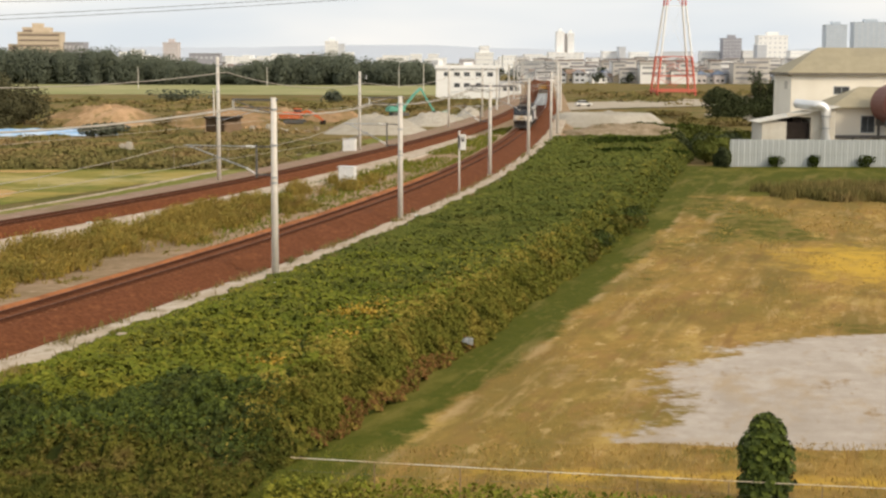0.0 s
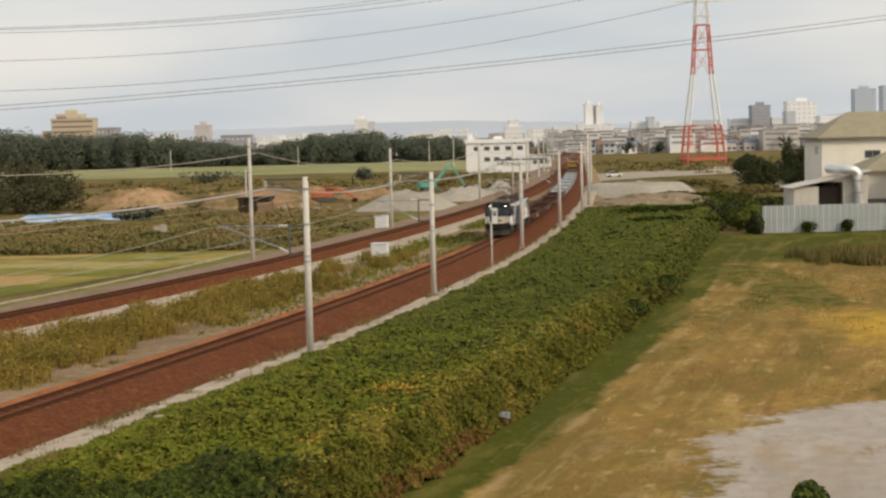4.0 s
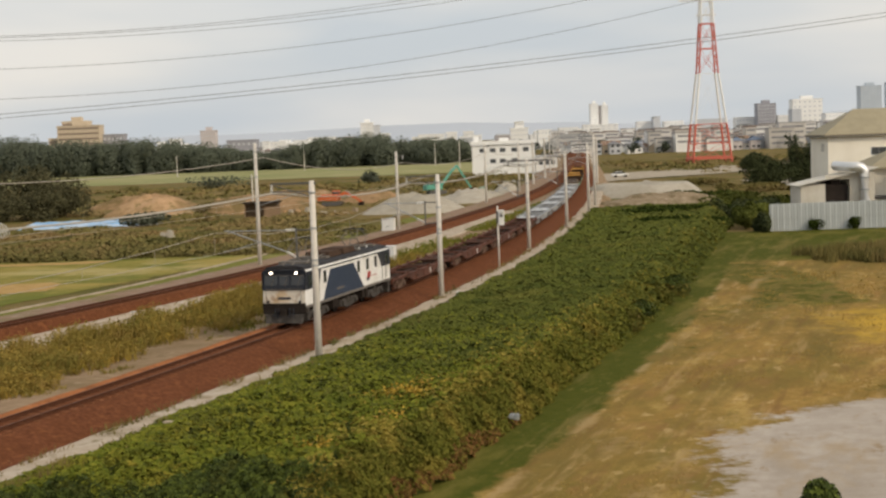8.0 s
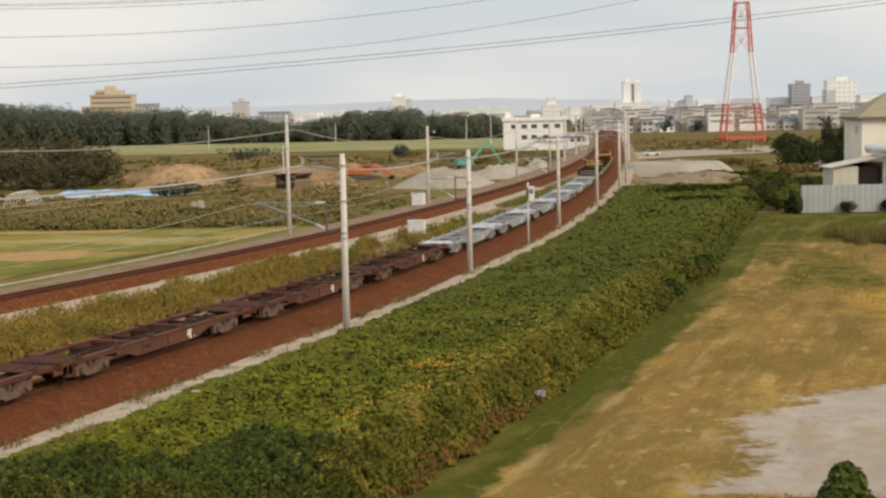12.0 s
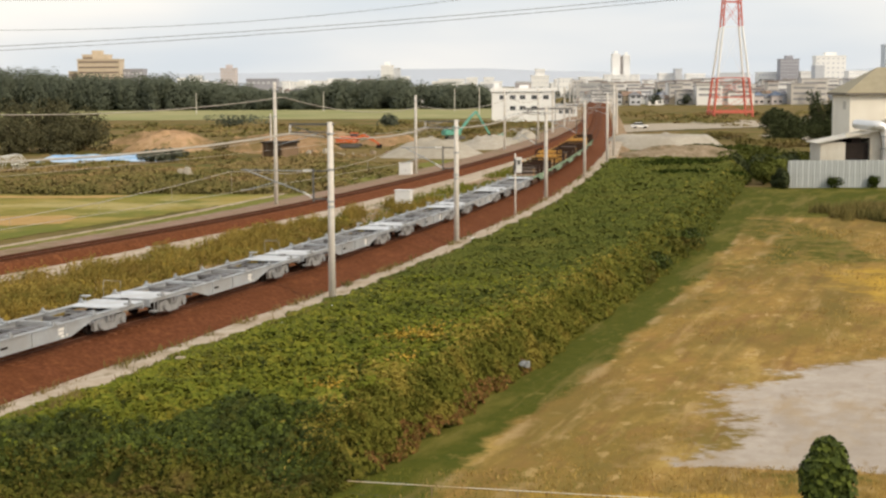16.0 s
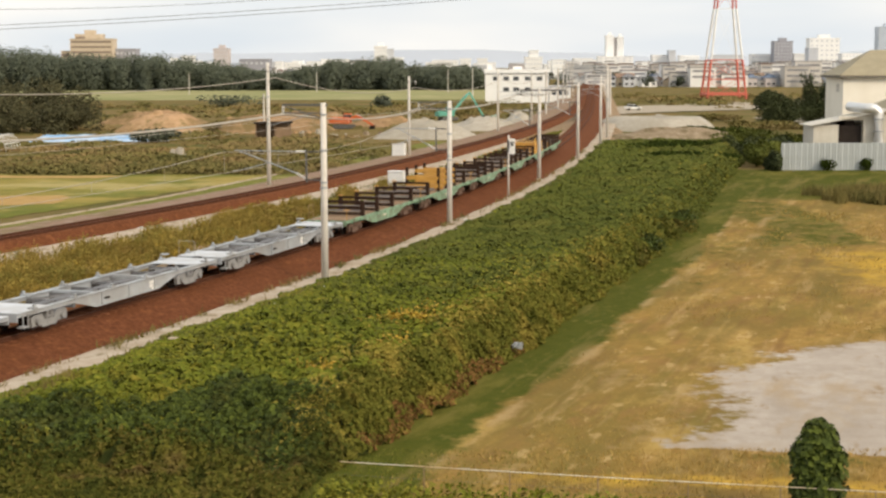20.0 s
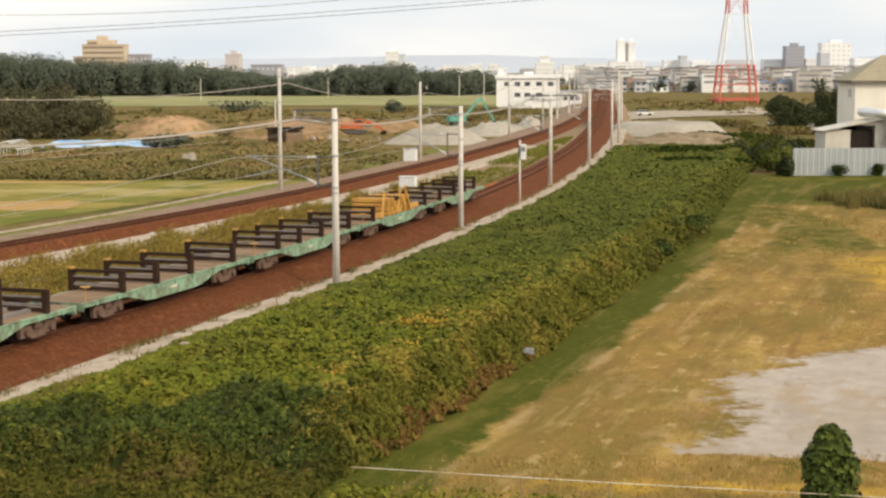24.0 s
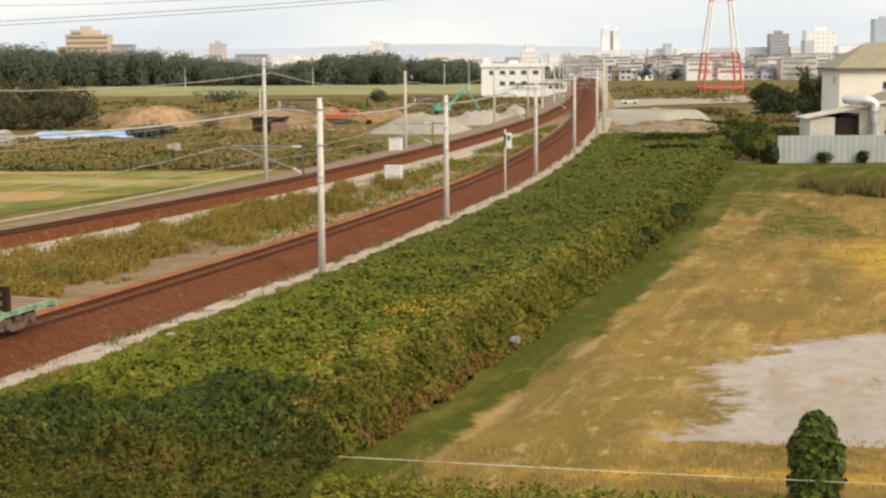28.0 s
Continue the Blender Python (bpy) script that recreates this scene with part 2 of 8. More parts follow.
# ---- mesh helpers ----
class Shape:
    """Gathers vertices and faces of one mesh."""

    def __init__(self):
        self.v, self.f = [], []

    def add(self, verts, faces, m=None):
        k = len(self.v)
        self.v += [tuple(m @ Vector(p)) for p in verts] if m else [tuple(p) for p in verts]
        self.f += [tuple(k + i for i in face) for face in faces]
        return self

    def box(self, x0, x1, y0, y1, z0, z1, m=None, top=1.0):
        """A box; top narrows its upper face."""
        cx, cy = (x0 + x1) / 2, (y0 + y1) / 2
        q = [(x, y, z0) for x, y in ((x0, y0), (x1, y0), (x1, y1), (x0, y1))]
        q += [(cx + (x - cx) * top, cy + (y - cy) * top, z1) for x, y, _ in q]
        return self.add(q, [(3, 2, 1, 0), (4, 5, 6, 7), (0, 1, 5, 4), (1, 2, 6, 5), (2, 3, 7, 6), (3, 0, 4, 7)], m)

    def rod(self, a, b, r, r2=None, n=8):
        a, b = Vector(a), Vector(b)
        r2 = r if r2 is None else r2
        t = (b - a).to_track_quat("Z", "Y").to_matrix()
        ring = [(math.cos(2 * math.pi * i / n), math.sin(2 * math.pi * i / n)) for i in range(n)]
        q = [a + t @ Vector((x * r, y * r, 0)) for x, y in ring] + [b + t @ Vector((x * r2, y * r2, 0)) for x, y in ring]
        f = [(i, (i + 1) % n, n + (i + 1) % n, n + i) for i in range(n)] + [tuple(range(n - 1, -1, -1)), tuple(range(n, 2 * n))]
        return self.add(q, f)

    def bar(self, a, b, w, h):
        """A square bar from a to b."""
        a, b = Vector(a), Vector(b)
        t = (b - a).to_track_quat("Y", "Z").to_matrix().to_4x4()
        return self.box(-w / 2, w / 2, 0, (b - a).length, -h / 2, h / 2, Matrix.Translation(a) @ t)

    def prism(self, outline, y0, y1, m=None):
        """An outline of (x, z) carried along y."""
        n = len(outline)
        q = [(x, y0, z) for x, z in outline] + [(x, y1, z) for x, z in outline]
        f = [(i, (i + 1) % n, n + (i + 1) % n, n + i) for i in range(n)] + [tuple(range(n - 1, -1, -1)), tuple(range(n, 2 * n))]
        return self.add(q, f, m)

    def side(self, outline, x0, x1, m=None):
        """An outline of (y, z) carried along x."""
        n = len(outline)
        q = [(x0, y, z) for y, z in outline] + [(x1, y, z) for y, z in outline]
        f = [(i, (i + 1) % n, n + (i + 1) % n, n + i) for i in range(n)] + [tuple(range(n - 1, -1, -1)), tuple(range(n, 2 * n))]
        return self.add(q, f, m)

    def mesh(self, name, material, smooth=False, bevel=0.0):
        me = bpy.data.meshes.new(name)
        me.from_pydata(self.v, [], self.f)
        me.materials.append(material)
        bm = bmesh.new()
        bm.from_mesh(me)
        bmesh.ops.recalc_face_normals(bm, faces=bm.faces)
        if bevel:
            bmesh.ops.bevel(bm, geom=[e for e in bm.edges if e.is_manifold and e.calc_face_angle(0) > 0.6], offset=bevel, segments=2, affect="EDGES", clamp_overlap=True)
        bm.to_mesh(me)
        bm.free()
        if smooth:
            me.polygons.foreach_set("use_smooth", [True] * len(me.polygons))
        return me


def part(name, shape, material, parent, label="", smooth=False, bevel=0.0, at=None):
    """One mesh object under a thing or a part; shape may be a mesh that is shared."""
    me = shape if isinstance(shape, bpy.types.Mesh) else shape.mesh(name, material, smooth, bevel)
    ob = new(name, me)
    ob.parent = parent
    if at is not None:
        ob.matrix_basis = at
    if label:
        ob["label"] = label
    return ob


def thing(name, m, label, category, group="", kind=""):
    ob = tagged(new(name), label, category, group, kind)
    ob.matrix_basis = m
    return ob


def sheet(name, rows, material, label, category, kind="structure", smooth=True):
    """A surface through rows of points."""
    w = len(rows[0])
    me = bpy.data.meshes.new(name)
    me.from_pydata([tuple(p) for r in rows for p in r], [], [(j * w + i, j * w + i + 1, (j + 1) * w + i + 1, (j + 1) * w + i) for j in range(len(rows) - 1) for i in range(w - 1)])
    me.materials.append(material)
    if smooth:
        me.polygons.foreach_set("use_smooth", [True] * len(me.polygons))
    return tagged(new(name, me), label, category, "", kind)


def leaf_mesh(name, points, normals, size, material, rng, stretch=1.0, tilt=0.7):
    """A cloud of small folded leaves: one kite of two triangles each."""
    n = len(points)
    nrm = normals + rng.normal(0, tilt, (n, 3))
    nrm /= np.linalg.norm(nrm, axis=1)[:, None]
    a = np.cross(nrm, rng.normal(0, 1, (n, 3)))
    a /= np.linalg.norm(a, axis=1)[:, None]
    b = np.cross(nrm, a)
    s = size[:, None]
    fold = nrm * s * 0.18
    v = np.stack([points - a * s * 0.5 * stretch, points - b * s * 0.42 + fold, points + a * s * 0.55 * stretch, points + b * s * 0.42 + fold], 1).reshape(-1, 3)
    k = np.arange(n)[:, None] * 4
    f = np.concatenate([k + [0, 1, 2], k + [0, 2, 3]], 1).reshape(-1, 3)
    me = bpy.data.meshes.new(name)
    me.vertices.add(4 * n)
    me.vertices.foreach_set("co", v.astype(np.float32).ravel())
    me.loops.add(6 * n)
    me.loops.foreach_set("vertex_index", f.astype(np.int32).ravel())
    me.polygons.add(2 * n)
    me.polygons.foreach_set("loop_start", np.arange(0, 6 * n, 3, dtype=np.int32))
    me.polygons.foreach_set("loop_total", np.full(2 * n, 3, dtype=np.int32))
    me.update(calc_edges=True)
    me.materials.append(material)
    return me


def tube(points, r, n=6):
    """One continuous round wire through points."""
    sh = Shape()
    pts = [Vector(p) for p in points]
    for i, p in enumerate(pts):
        d = (pts[min(i + 1, len(pts) - 1)] - pts[max(i - 1, 0)]).normalized()
        t = d.to_track_quat("Z", "Y").to_matrix()
        sh.v += [tuple(p + t @ Vector((r * math.cos(2 * math.pi * k / n), r * math.sin(2 * math.pi * k / n), 0))) for k in range(n)]
    for i in range(len(pts) - 1):
        sh.f += [(i * n + k, i * n + (k + 1) % n, (i + 1) * n + (k + 1) % n, (i + 1) * n + k) for k in range(n)]
    return sh


def blade_mesh(name, points, height, width, lean, material, rng):
    """Upright blades and stalks: one narrow bent triangle pair each."""
    n = len(points)
    ang = rng.uniform(0, 2 * math.pi, n)
    d = np.stack([np.cos(ang), np.sin(ang), 0 * ang], 1)
    tip = np.stack([rng.normal(0, 1, n) * lean * height, rng.normal(0, 1, n) * lean * height, height], 1)
    w = width[:, None]
    v = np.stack([points - d * w / 2, points + d * w / 2, points + tip * 0.55 + d * w * 0.4, points + tip], 1).reshape(-1, 3)
    k = np.arange(n)[:, None] * 4
    f = np.concatenate([k + [0, 1, 2], k + [0, 2, 3]], 1).reshape(-1, 3)
    me = bpy.data.meshes.new(name)
    me.vertices.add(4 * n)
    me.vertices.foreach_set("co", v.astype(np.float32).ravel())
    me.loops.add(6 * n)
    me.loops.foreach_set("vertex_index", f.astype(np.int32).ravel())
    me.polygons.add(2 * n)
    me.polygons.foreach_set("loop_start", np.arange(0, 6 * n, 3, dtype=np.int32))
    me.polygons.foreach_set("loop_total", np.full(2 * n, 3, dtype=np.int32))
    me.update(calc_edges=True)
    me.materials.append(material)
    return me


# ---- the lines of the plan ----
CENTRE_X = (-32.06, -25.22, -18.71, -12.56, -6.9, -1.85, 2.59, 6.49, 9.98, 13.14, 16.06, 18.77, 21.32, 23.73, 26.02, 28.21, 30.32, 32.36, 34.34, 36.28, 38.19, 40.06, 41.91, 43.75, 45.59)
DENSE_Y = np.arange(-440.0, 1000.0, 2.0)


def near_x(y):
    """X of the near track's centre line at the distance y."""
    k = (y - 20) / 20
    if k <= 0:
        return CENTRE_X[0] + (y - 20) * 0.345
    if k >= len(CENTRE_X) - 1:
        return CENTRE_X[-1] + (y - 500) * 0.0918
    i = int(k)
    f = k - i
    p = [CENTRE_X[j] if 0 <= j < len(CENTRE_X) else (2 * CENTRE_X[0] - CENTRE_X[1] if j < 0 else 2 * CENTRE_X[-1] - CENTRE_X[-2]) for j in range(i - 1, i + 3)]
    return p[1] + 0.5 * f * (p[2] - p[0] + f * (2 * p[0] - 5 * p[1] + 4 * p[2] - p[3] + f * (3 * (p[1] - p[2]) + p[3] - p[0])))


NEAR_X = np.array([near_x(y) for y in DENSE_Y])
SPREAD = ((-440, -60), (0, -30.5), (60, -24.6), (94, -21.3), (112, -19.4), (128, -17.7), (143, -16.5), (163, -15.3), (186, -13.6), (210, -12.0), (250, -9.4), (300, -6.8), (384, -4.2), (450, -3.9), (1000, -3.9))
FAR_X = NEAR_X + np.interp(DENSE_Y, [a for a, _ in SPREAD], [b for _, b in SPREAD])
FAR_X = np.convolve(np.pad(FAR_X, 7, mode="reflect", reflect_type="odd"), np.ones(15) / 15, "valid")
STEP = np.hypot(np.diff(NEAR_X), 2.0)
ALONG = np.concatenate([[0], np.cumsum(STEP)])
ALONG -= np.interp(20, DENSE_Y, ALONG)


def line_x(far, y):
    return float(np.interp(y, DENSE_Y, FAR_X if far else NEAR_X))


def swept(far, profile, y0, y1, step=4.0, noise_amount=0.0, edge=0.0):
    """Rows of points of a cross-section (offset, z) carried along a track."""
    rows = []
    y = y0
    while y <= y1 + 0.01:
        x = line_x(far, y)
        h = math.atan((line_x(far, y + 1) - line_x(far, y - 1)) / 2)
        rows.append([(x + o * math.cos(h), y - o * math.sin(h), z + (noise.noise((o * 2, y * 0.7, 0)) * noise_amount if noise_amount else 0)) for o, z in ([(o + edge * noise.noise((o, y * 0.45, 6)) + edge * noise.noise((o, y * 0.13, 2)), z) for o, z in profile] if edge else profile)])
        y += step
    return rows


# ---- ground, embankment and tracks ----
def ground():
    xs = sorted({*range(-3000, -200, 400), *range(-200, 201, 20), *range(400, 3001, 400)})
    ys = sorted({*range(-450, 0, 90), *range(0, 400, 20), *range(400, 1000, 100), *range(1000, 4600, 600)})
    sheet("ground", [[(x, y, -2.0 + 0.02 * noise.noise((x * 0.02, y * 0.02, 0))) for x in xs] for y in ys], GROUND, "scrubby brown and green open ground", "ground")


def patch(name, outline, material, z, label, category, jitter=0.5, seed=0):
    """A flat cover on the ground with an uneven edge."""
    rng = random.Random(seed)
    pts = []
    for i, a in enumerate(outline):
        b = outline[(i + 1) % len(outline)]
        k = max(2, int(math.dist(a, b) / max(1.2, 5 * jitter)))
        for j in range(k):
            f = j / k
            pts.append((a[0] + (b[0] - a[0]) * f + rng.gauss(0, jitter), a[1] + (b[1] - a[1]) * f + rng.gauss(0, jitter), z))
    bm = bmesh.new()
    loop = [bm.verts.new(p) for p in pts]
    edges = [bm.edges.new((loop[i], loop[(i + 1) % len(loop)])) for i in range(len(loop))]
    bmesh.ops.triangle_fill(bm, edges=edges, use_beauty=True)
    for f in bm.faces:
        if f.normal.z < 0:
            f.normal_flip()
    me = bpy.data.meshes.new(name)
    bm.to_mesh(me)
    bm.free()
    me.materials.append(material)
    return tagged(new(name, me), label, category, "", "structure")


def tracks():
    formation = []
    y = -440.0
    while y <= 960:
        a, b = line_x(True, y), line_x(False, y)
        cut = max(a + 4.2, b - 7.0) if b - a > 13 else (a + b) / 2
        formation.append([(a - 10.5, y, -2.3), (a - 7.2, y, -1.2), (a - 2, y, -0.95), (a + 2, y, -0.95), (cut, y, -0.9), (b - 3.2, y, -0.72), (b + 2, y, -0.75), (b + 5.0, y, -0.78), (b + 8, y, -2.3)])
        y += 4
    sheet("embankment", formation, SOIL, "bare brown soil of the railway formation", "embankment")
    for far, y0, y1 in ((False, -440, 960), (True, -440, 960)):
        side = "far" if far else "near"
        bed = [(-2.5, -0.98), (-1.55, -0.22), (-0.6, -0.19), (0.6, -0.19), (1.55, -0.22), (2.7, -0.62), (3.7, -0.72)] if not far else [(-1.9, -0.4), (-1.2, -0.21), (0, -0.19), (1.35, -0.22), (2.0, -0.86)]
        sheet("ballast_bed", swept(far, bed, y0, y1, 2.0, 0.05), BALLAST, "rust-brown stone ballast bed of the %s track" % side, "ballast")
        kerb = [(3.62, -0.9), (3.62, -0.66), (4.6, -0.62), (5.9, -0.64), (5.9, -0.95)] if not far else [(1.86, -1.0), (1.86, -0.76), (2.3, -0.74), (2.9, -0.78), (3.6, -0.79), (5.0, -0.78), (5.2, -1.0)]
        sheet("track_path", swept(far, kerb, -60, 330 if not far else 235, 1.5, 0.03, 0.22), CONCRETE, "pale weathered concrete path beside the %s track" % side, "path", smooth=False)
        if far:
            sheet("gravel_verge", swept(far, [(-10.6, -2.25), (-6.4, -0.62), (-2.6, -0.42), (-1.6, -0.26), (-1.05, -0.185)], y0, 500, 2.0, 0.06, 0.15), VERGE, "grey-brown gravel verge of the far track", "verge")
            sheet("grass_verge", swept(far, [(-15.0, -1.94), (-13.2, -1.93), (-11.0, -1.94)], 20, 250, 2.0, 0.03, 0.4), VERGE_GRASS, "green grass strip between line and rice field", "grass")
            sheet("field_kerb", swept(far, [(-15.55, -2.0), (-15.55, -1.87), (-15.15, -1.87), (-15.15, -2.0)], 20, 215, 2.0, 0.0, 0.12), CONCRETE, "pale concrete kerb of the field ditch", "kerb", smooth=False)
        else:
            sheet("ballast_shoulder", swept(far, [(-2.3, -0.5), (-2.0, -0.24), (-1.65, -0.13), (-1.3, -0.12), (-1.1, -0.19)], y0, 150, 2.0, 0.05, 0.14), SHOULDER, "orange rust-stained ballast edge of the near track", "ballast")
        railway = thing("railway_track", Matrix(), "rusty steel rails on concrete sleepers, %s track" % side, "track", kind="structure")
        web = [(-0.06, -0.17), (0.06, -0.17), (0.06, -0.15), (0.012, -0.125), (0.012, -0.05), (0.035, -0.035), (0.035, -0.004), (-0.035, -0.004), (-0.035, -0.035), (-0.012, -0.05), (-0.012, -0.125), (-0.06, -0.15), (-0.06, -0.17)]
        head = [(-0.033, -0.004), (-0.03, 0.0), (0.03, 0.0), (0.033, -0.004)]
        for o in (-0.565, 0.565):
            for nm, prof, m in (("rail", web, RAIL), ("rail_head", head, RAILTOP)):
                rail = sheet(nm, swept(far, [(o + a, b) for a, b in prof], y0, y1, 4.0), m, "", "", "")
                rail.parent = railway
        # sleepers
        sh = Shape().box(-1.0, 1.0, -0.11, 0.11, -0.3, -0.175, top=0.92).mesh("sleeper", SLEEPER)
        s0 = float(np.interp(58 if not far else 95, DENSE_Y, ALONG))
        for i in range(150):
            s = s0 + i * 0.72
            y = float(np.interp(s, ALONG, DENSE_Y))
            h = math.atan((line_x(far, y + 1) - line_x(far, y - 1)) / 2)
            part("sleeper", sh, None, railway, at=pose(line_x(far, y), y, 0, 0, 0, -math.degrees(h)))


FOOT_Y = (36, 48, 56, 62.3, 68.5, 79.8, 97.9, 126.6, 178.5, 200)
FOOT_X = (-7.6, -3.4, -0.4, 1.4, 3.5, 7.05, 12.65, 20.5, 32.8, 38.0)


def lot():
    """The empty lot between bank and fence: one sheet with a map of its cover."""
    ys = list(np.arange(37, 62, 0.4)) + list(np.arange(62, 100, 0.7)) + list(np.arange(100, 186.1, 1.4))
    rows, cover = [], []
    for y in ys:
        xf = float(np.interp(y, FOOT_Y, FOOT_X)) - 1.0
        for i in range(91):
            f = (i / 90) ** 1.15
            x = xf + (80 - xf) * f
            rows.append((x, y, -1.955 + 0.012 * noise.noise((x * 0.3, y * 0.3, 0))))
            d = x - xf - 1.0
            wob = 1.1 * noise.noise((x * 0.15, y * 0.12, 5))
            green = max(min(1, max(0, (3.9 + wob - d) / 2.4)), min(1, max(0, (y - 136 - 0.12 * (x - 30) + 4 * wob) / 16)), min(1, max(0, (43.6 - 0.2 * x * 0.6 - y + wob) / 2.5)))
            green = max(green, 0.55 * max(0, min(1, noise.noise((x * 0.09, y * 0.05, 2)) * 2.2 + 0.1 - d / 60)))
            edge = float(np.interp(y, (48.6, 49.4, 50.3, 52.3, 55.6, 61.5, 63, 66, 68.7, 70.5, 73.5), (60, 12, 6.9, 7.8, 10.1, 9.7, 11.1, 13.5, 16, 20.2, 50))) + 1.2 * noise.noise((x * 0.12, y * 0.9, 3))
            bare = min(1, max(0, (x - edge) / 5.0 + 0.38)) if 48.4 < y < 75 else 0
            bare *= min(1, max(0, (y - 48.4) / 1.2), 1) * min(1, max(0, (75 - y) / 3.5))
            green *= 1 - min(1, bare * 1.4)
            tan = max(0.95 * math.exp(-((d - 2.9 - 0.3 * noise.noise((y * 0.1, 0, 4))) / 0.45) ** 2) * min(1, max(0, 0.45 + 2.4 * noise.noise((x * 0.1, y * 0.3, 9)))), 0.85 * math.exp(-((d - 5.6 - 0.9 * noise.noise((y * 0.12, 5, 4))) / 0.6) ** 2) * min(1, max(0, 0.3 + 2.4 * noise.noise((x * 0.1, y * 0.24, 2)))), 0.75 * math.exp(-((x - 27.5 - (130 - y) * 0.3) / 1.1) ** 2) * (1 if 104 < y < 131 else 0) * min(1, max(0, 0.55 + 1.6 * noise.noise((x * 0.2, y * 0.2, 7)))), 0.45 * math.exp(-(((x - edge + 1.5) / 2.0) ** 2)) if 49 < y < 73 else 0)
            tan *= min(1, max(0, (133 - y) / 6))
            gold = 0.75 * math.exp(-(((x - 30) / 8) ** 2 + ((y - 95) / 16) ** 2)) + 0.6 * math.exp(-((y - 47 + 0.12 * x) / 1.3) ** 2) * min(1, max(0, (x + 1) / 4))
            cover += [green, bare, min(1, gold), max(0, min(1, tan))]
    w = 91
    me = bpy.data.meshes.new("lot")
    me.from_pydata(rows, [], [(j * w + i, j * w + i + 1, (j + 1) * w + i + 1, (j + 1) * w + i) for j in range(len(ys) - 1) for i in range(w - 1)])
    me.color_attributes.new("cover", "FLOAT_COLOR", "POINT").data.foreach_set("color", cover)
    me.materials.append(LOT)
    tagged(new("lot", me), "dry grass lot with a green strip and bare sandy soil", "field", "", "structure")


def field_covers():
    lot()
    patch("rice_field", [(-90, 180), (-20, 180), (-24, 165), (-31.5, 145), (-40.5, 120), (-50, 95), (-130, 95)], PADDY, -1.955, "yellow-green harvested rice field beside the line", "field", 0.25, 4)
    patch("straw_strip", [(-80, 137), (-50, 138), (-36.8, 140.5), (-37.0, 146), (-38.6, 149.6), (-60, 146.5), (-80, 146)], STRAW, -1.945, "tan strip of cut straw in the rice field", "straw", 0.4, 5)
    patch("straw_strip", [(-75, 173.5), (-40, 172.5), (-38, 176), (-75, 177.5)], STRAW, -1.945, "pale strip of straw along the edge of the field", "straw", 0.3, 7)
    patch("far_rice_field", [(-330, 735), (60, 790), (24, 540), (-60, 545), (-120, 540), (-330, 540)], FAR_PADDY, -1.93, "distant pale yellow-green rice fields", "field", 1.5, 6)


ground()
tracks()
field_covers()


# ---- the overgrown bank ----
BANK_TOP = ((40, -8.4), (50, -5.0), (60.8, -1.5), (69.4, 1.2), (80.6, 4.7), (102.7, 10.6), (134.6, 18.8), (183, 31), (236, 43.4))
BANK_FOOT = ((40, -6.4), (48, -3.4), (56, -0.4), (62.3, 1.4), (68.5, 3.5), (79.8, 7.05), (97.9, 12.65), (126.6, 20.5), (178.5, 32.8), (236, 46.5))


BANK_TOP_Y, BANK_TOP_X = zip(*BANK_TOP)
BANK_FOOT_Y, BANK_FOOT_X = zip(*BANK_FOOT)


def bank_point(y, u):
    """A point of the bank: u runs 0..1 over its top and 1..2 down its field side. The bank's near end falls away below y = 51."""
    x0 = line_x(False, y) + 5.45 + 0.55 * noise.noise((y * 0.6, 0, 3)) + 0.5 * noise.noise((y * 0.16, 0, 7)) + 0.3 * noise.noise((y * 1.7, 0, 9))
    x1 = float(np.interp(y, BANK_TOP_Y, BANK_TOP_X))
    x2 = float(np.interp(y, BANK_FOOT_Y, BANK_FOOT_X))
    x1 += 0.15 * (x2 - x1)
    if u <= 1:
        x, z = x0 + (x1 - x0) * u, -0.62 + 0.2 * u + 0.34 * math.exp(-((u - 0.98) / 0.07) ** 2)
    else:
        f = u - 1
        x, z = x1 + (x2 - x1) * f, -0.08 - 1.92 * f ** 1.35
    end = min(1, max(0, (y - 46.9 - 0.4 * math.sin(x * 0.9)) / 3.6))
    end = end * end * (3 - 2 * end)
    end *= min(1, max(0, (237 - y) / 12))
    low = -1.75 + 0.25 * noise.noise((x * 0.5, y * 0.5, 4))
    z = z * end + min(z, low) * (1 - end)
    z += 0.5 * math.exp(-((x + 7.5) / 1.5) ** 2 - ((y - 52.0) / 1.5) ** 2)
    edge = min(1, u * 5)
    calm = 1.0 if y < 60 else max(0.45, 1 - (y - 60) / 80)
    fine = 1.0 if y < 62 else max(0.0, 1 - (y - 62) / 40)
    z += edge * (0.2 * noise.noise((x * 0.3, y * 0.3, 0)) + 0.5 * max(calm, 0.7) * (abs(noise.noise((x * 0.5, y * 0.3, 2))) - 0.2) + 0.62 * calm * (abs(noise.noise((x * 1.0, y * 0.6, 6))) - 0.2) + 0.36 * fine * (abs(noise.noise((x * 2.3, y * 1.6, 5))) - 0.2))
    if u > 0.9:
        k = min(1, (u - 0.9) * 5)
        x += k * (0.5 * noise.noise((y * 0.42, u * 0.8, 8)) + 0.3 * noise.noise((y * 1.1, u * 2.0, 3)))
    return (x, y, max(z, -2.1))


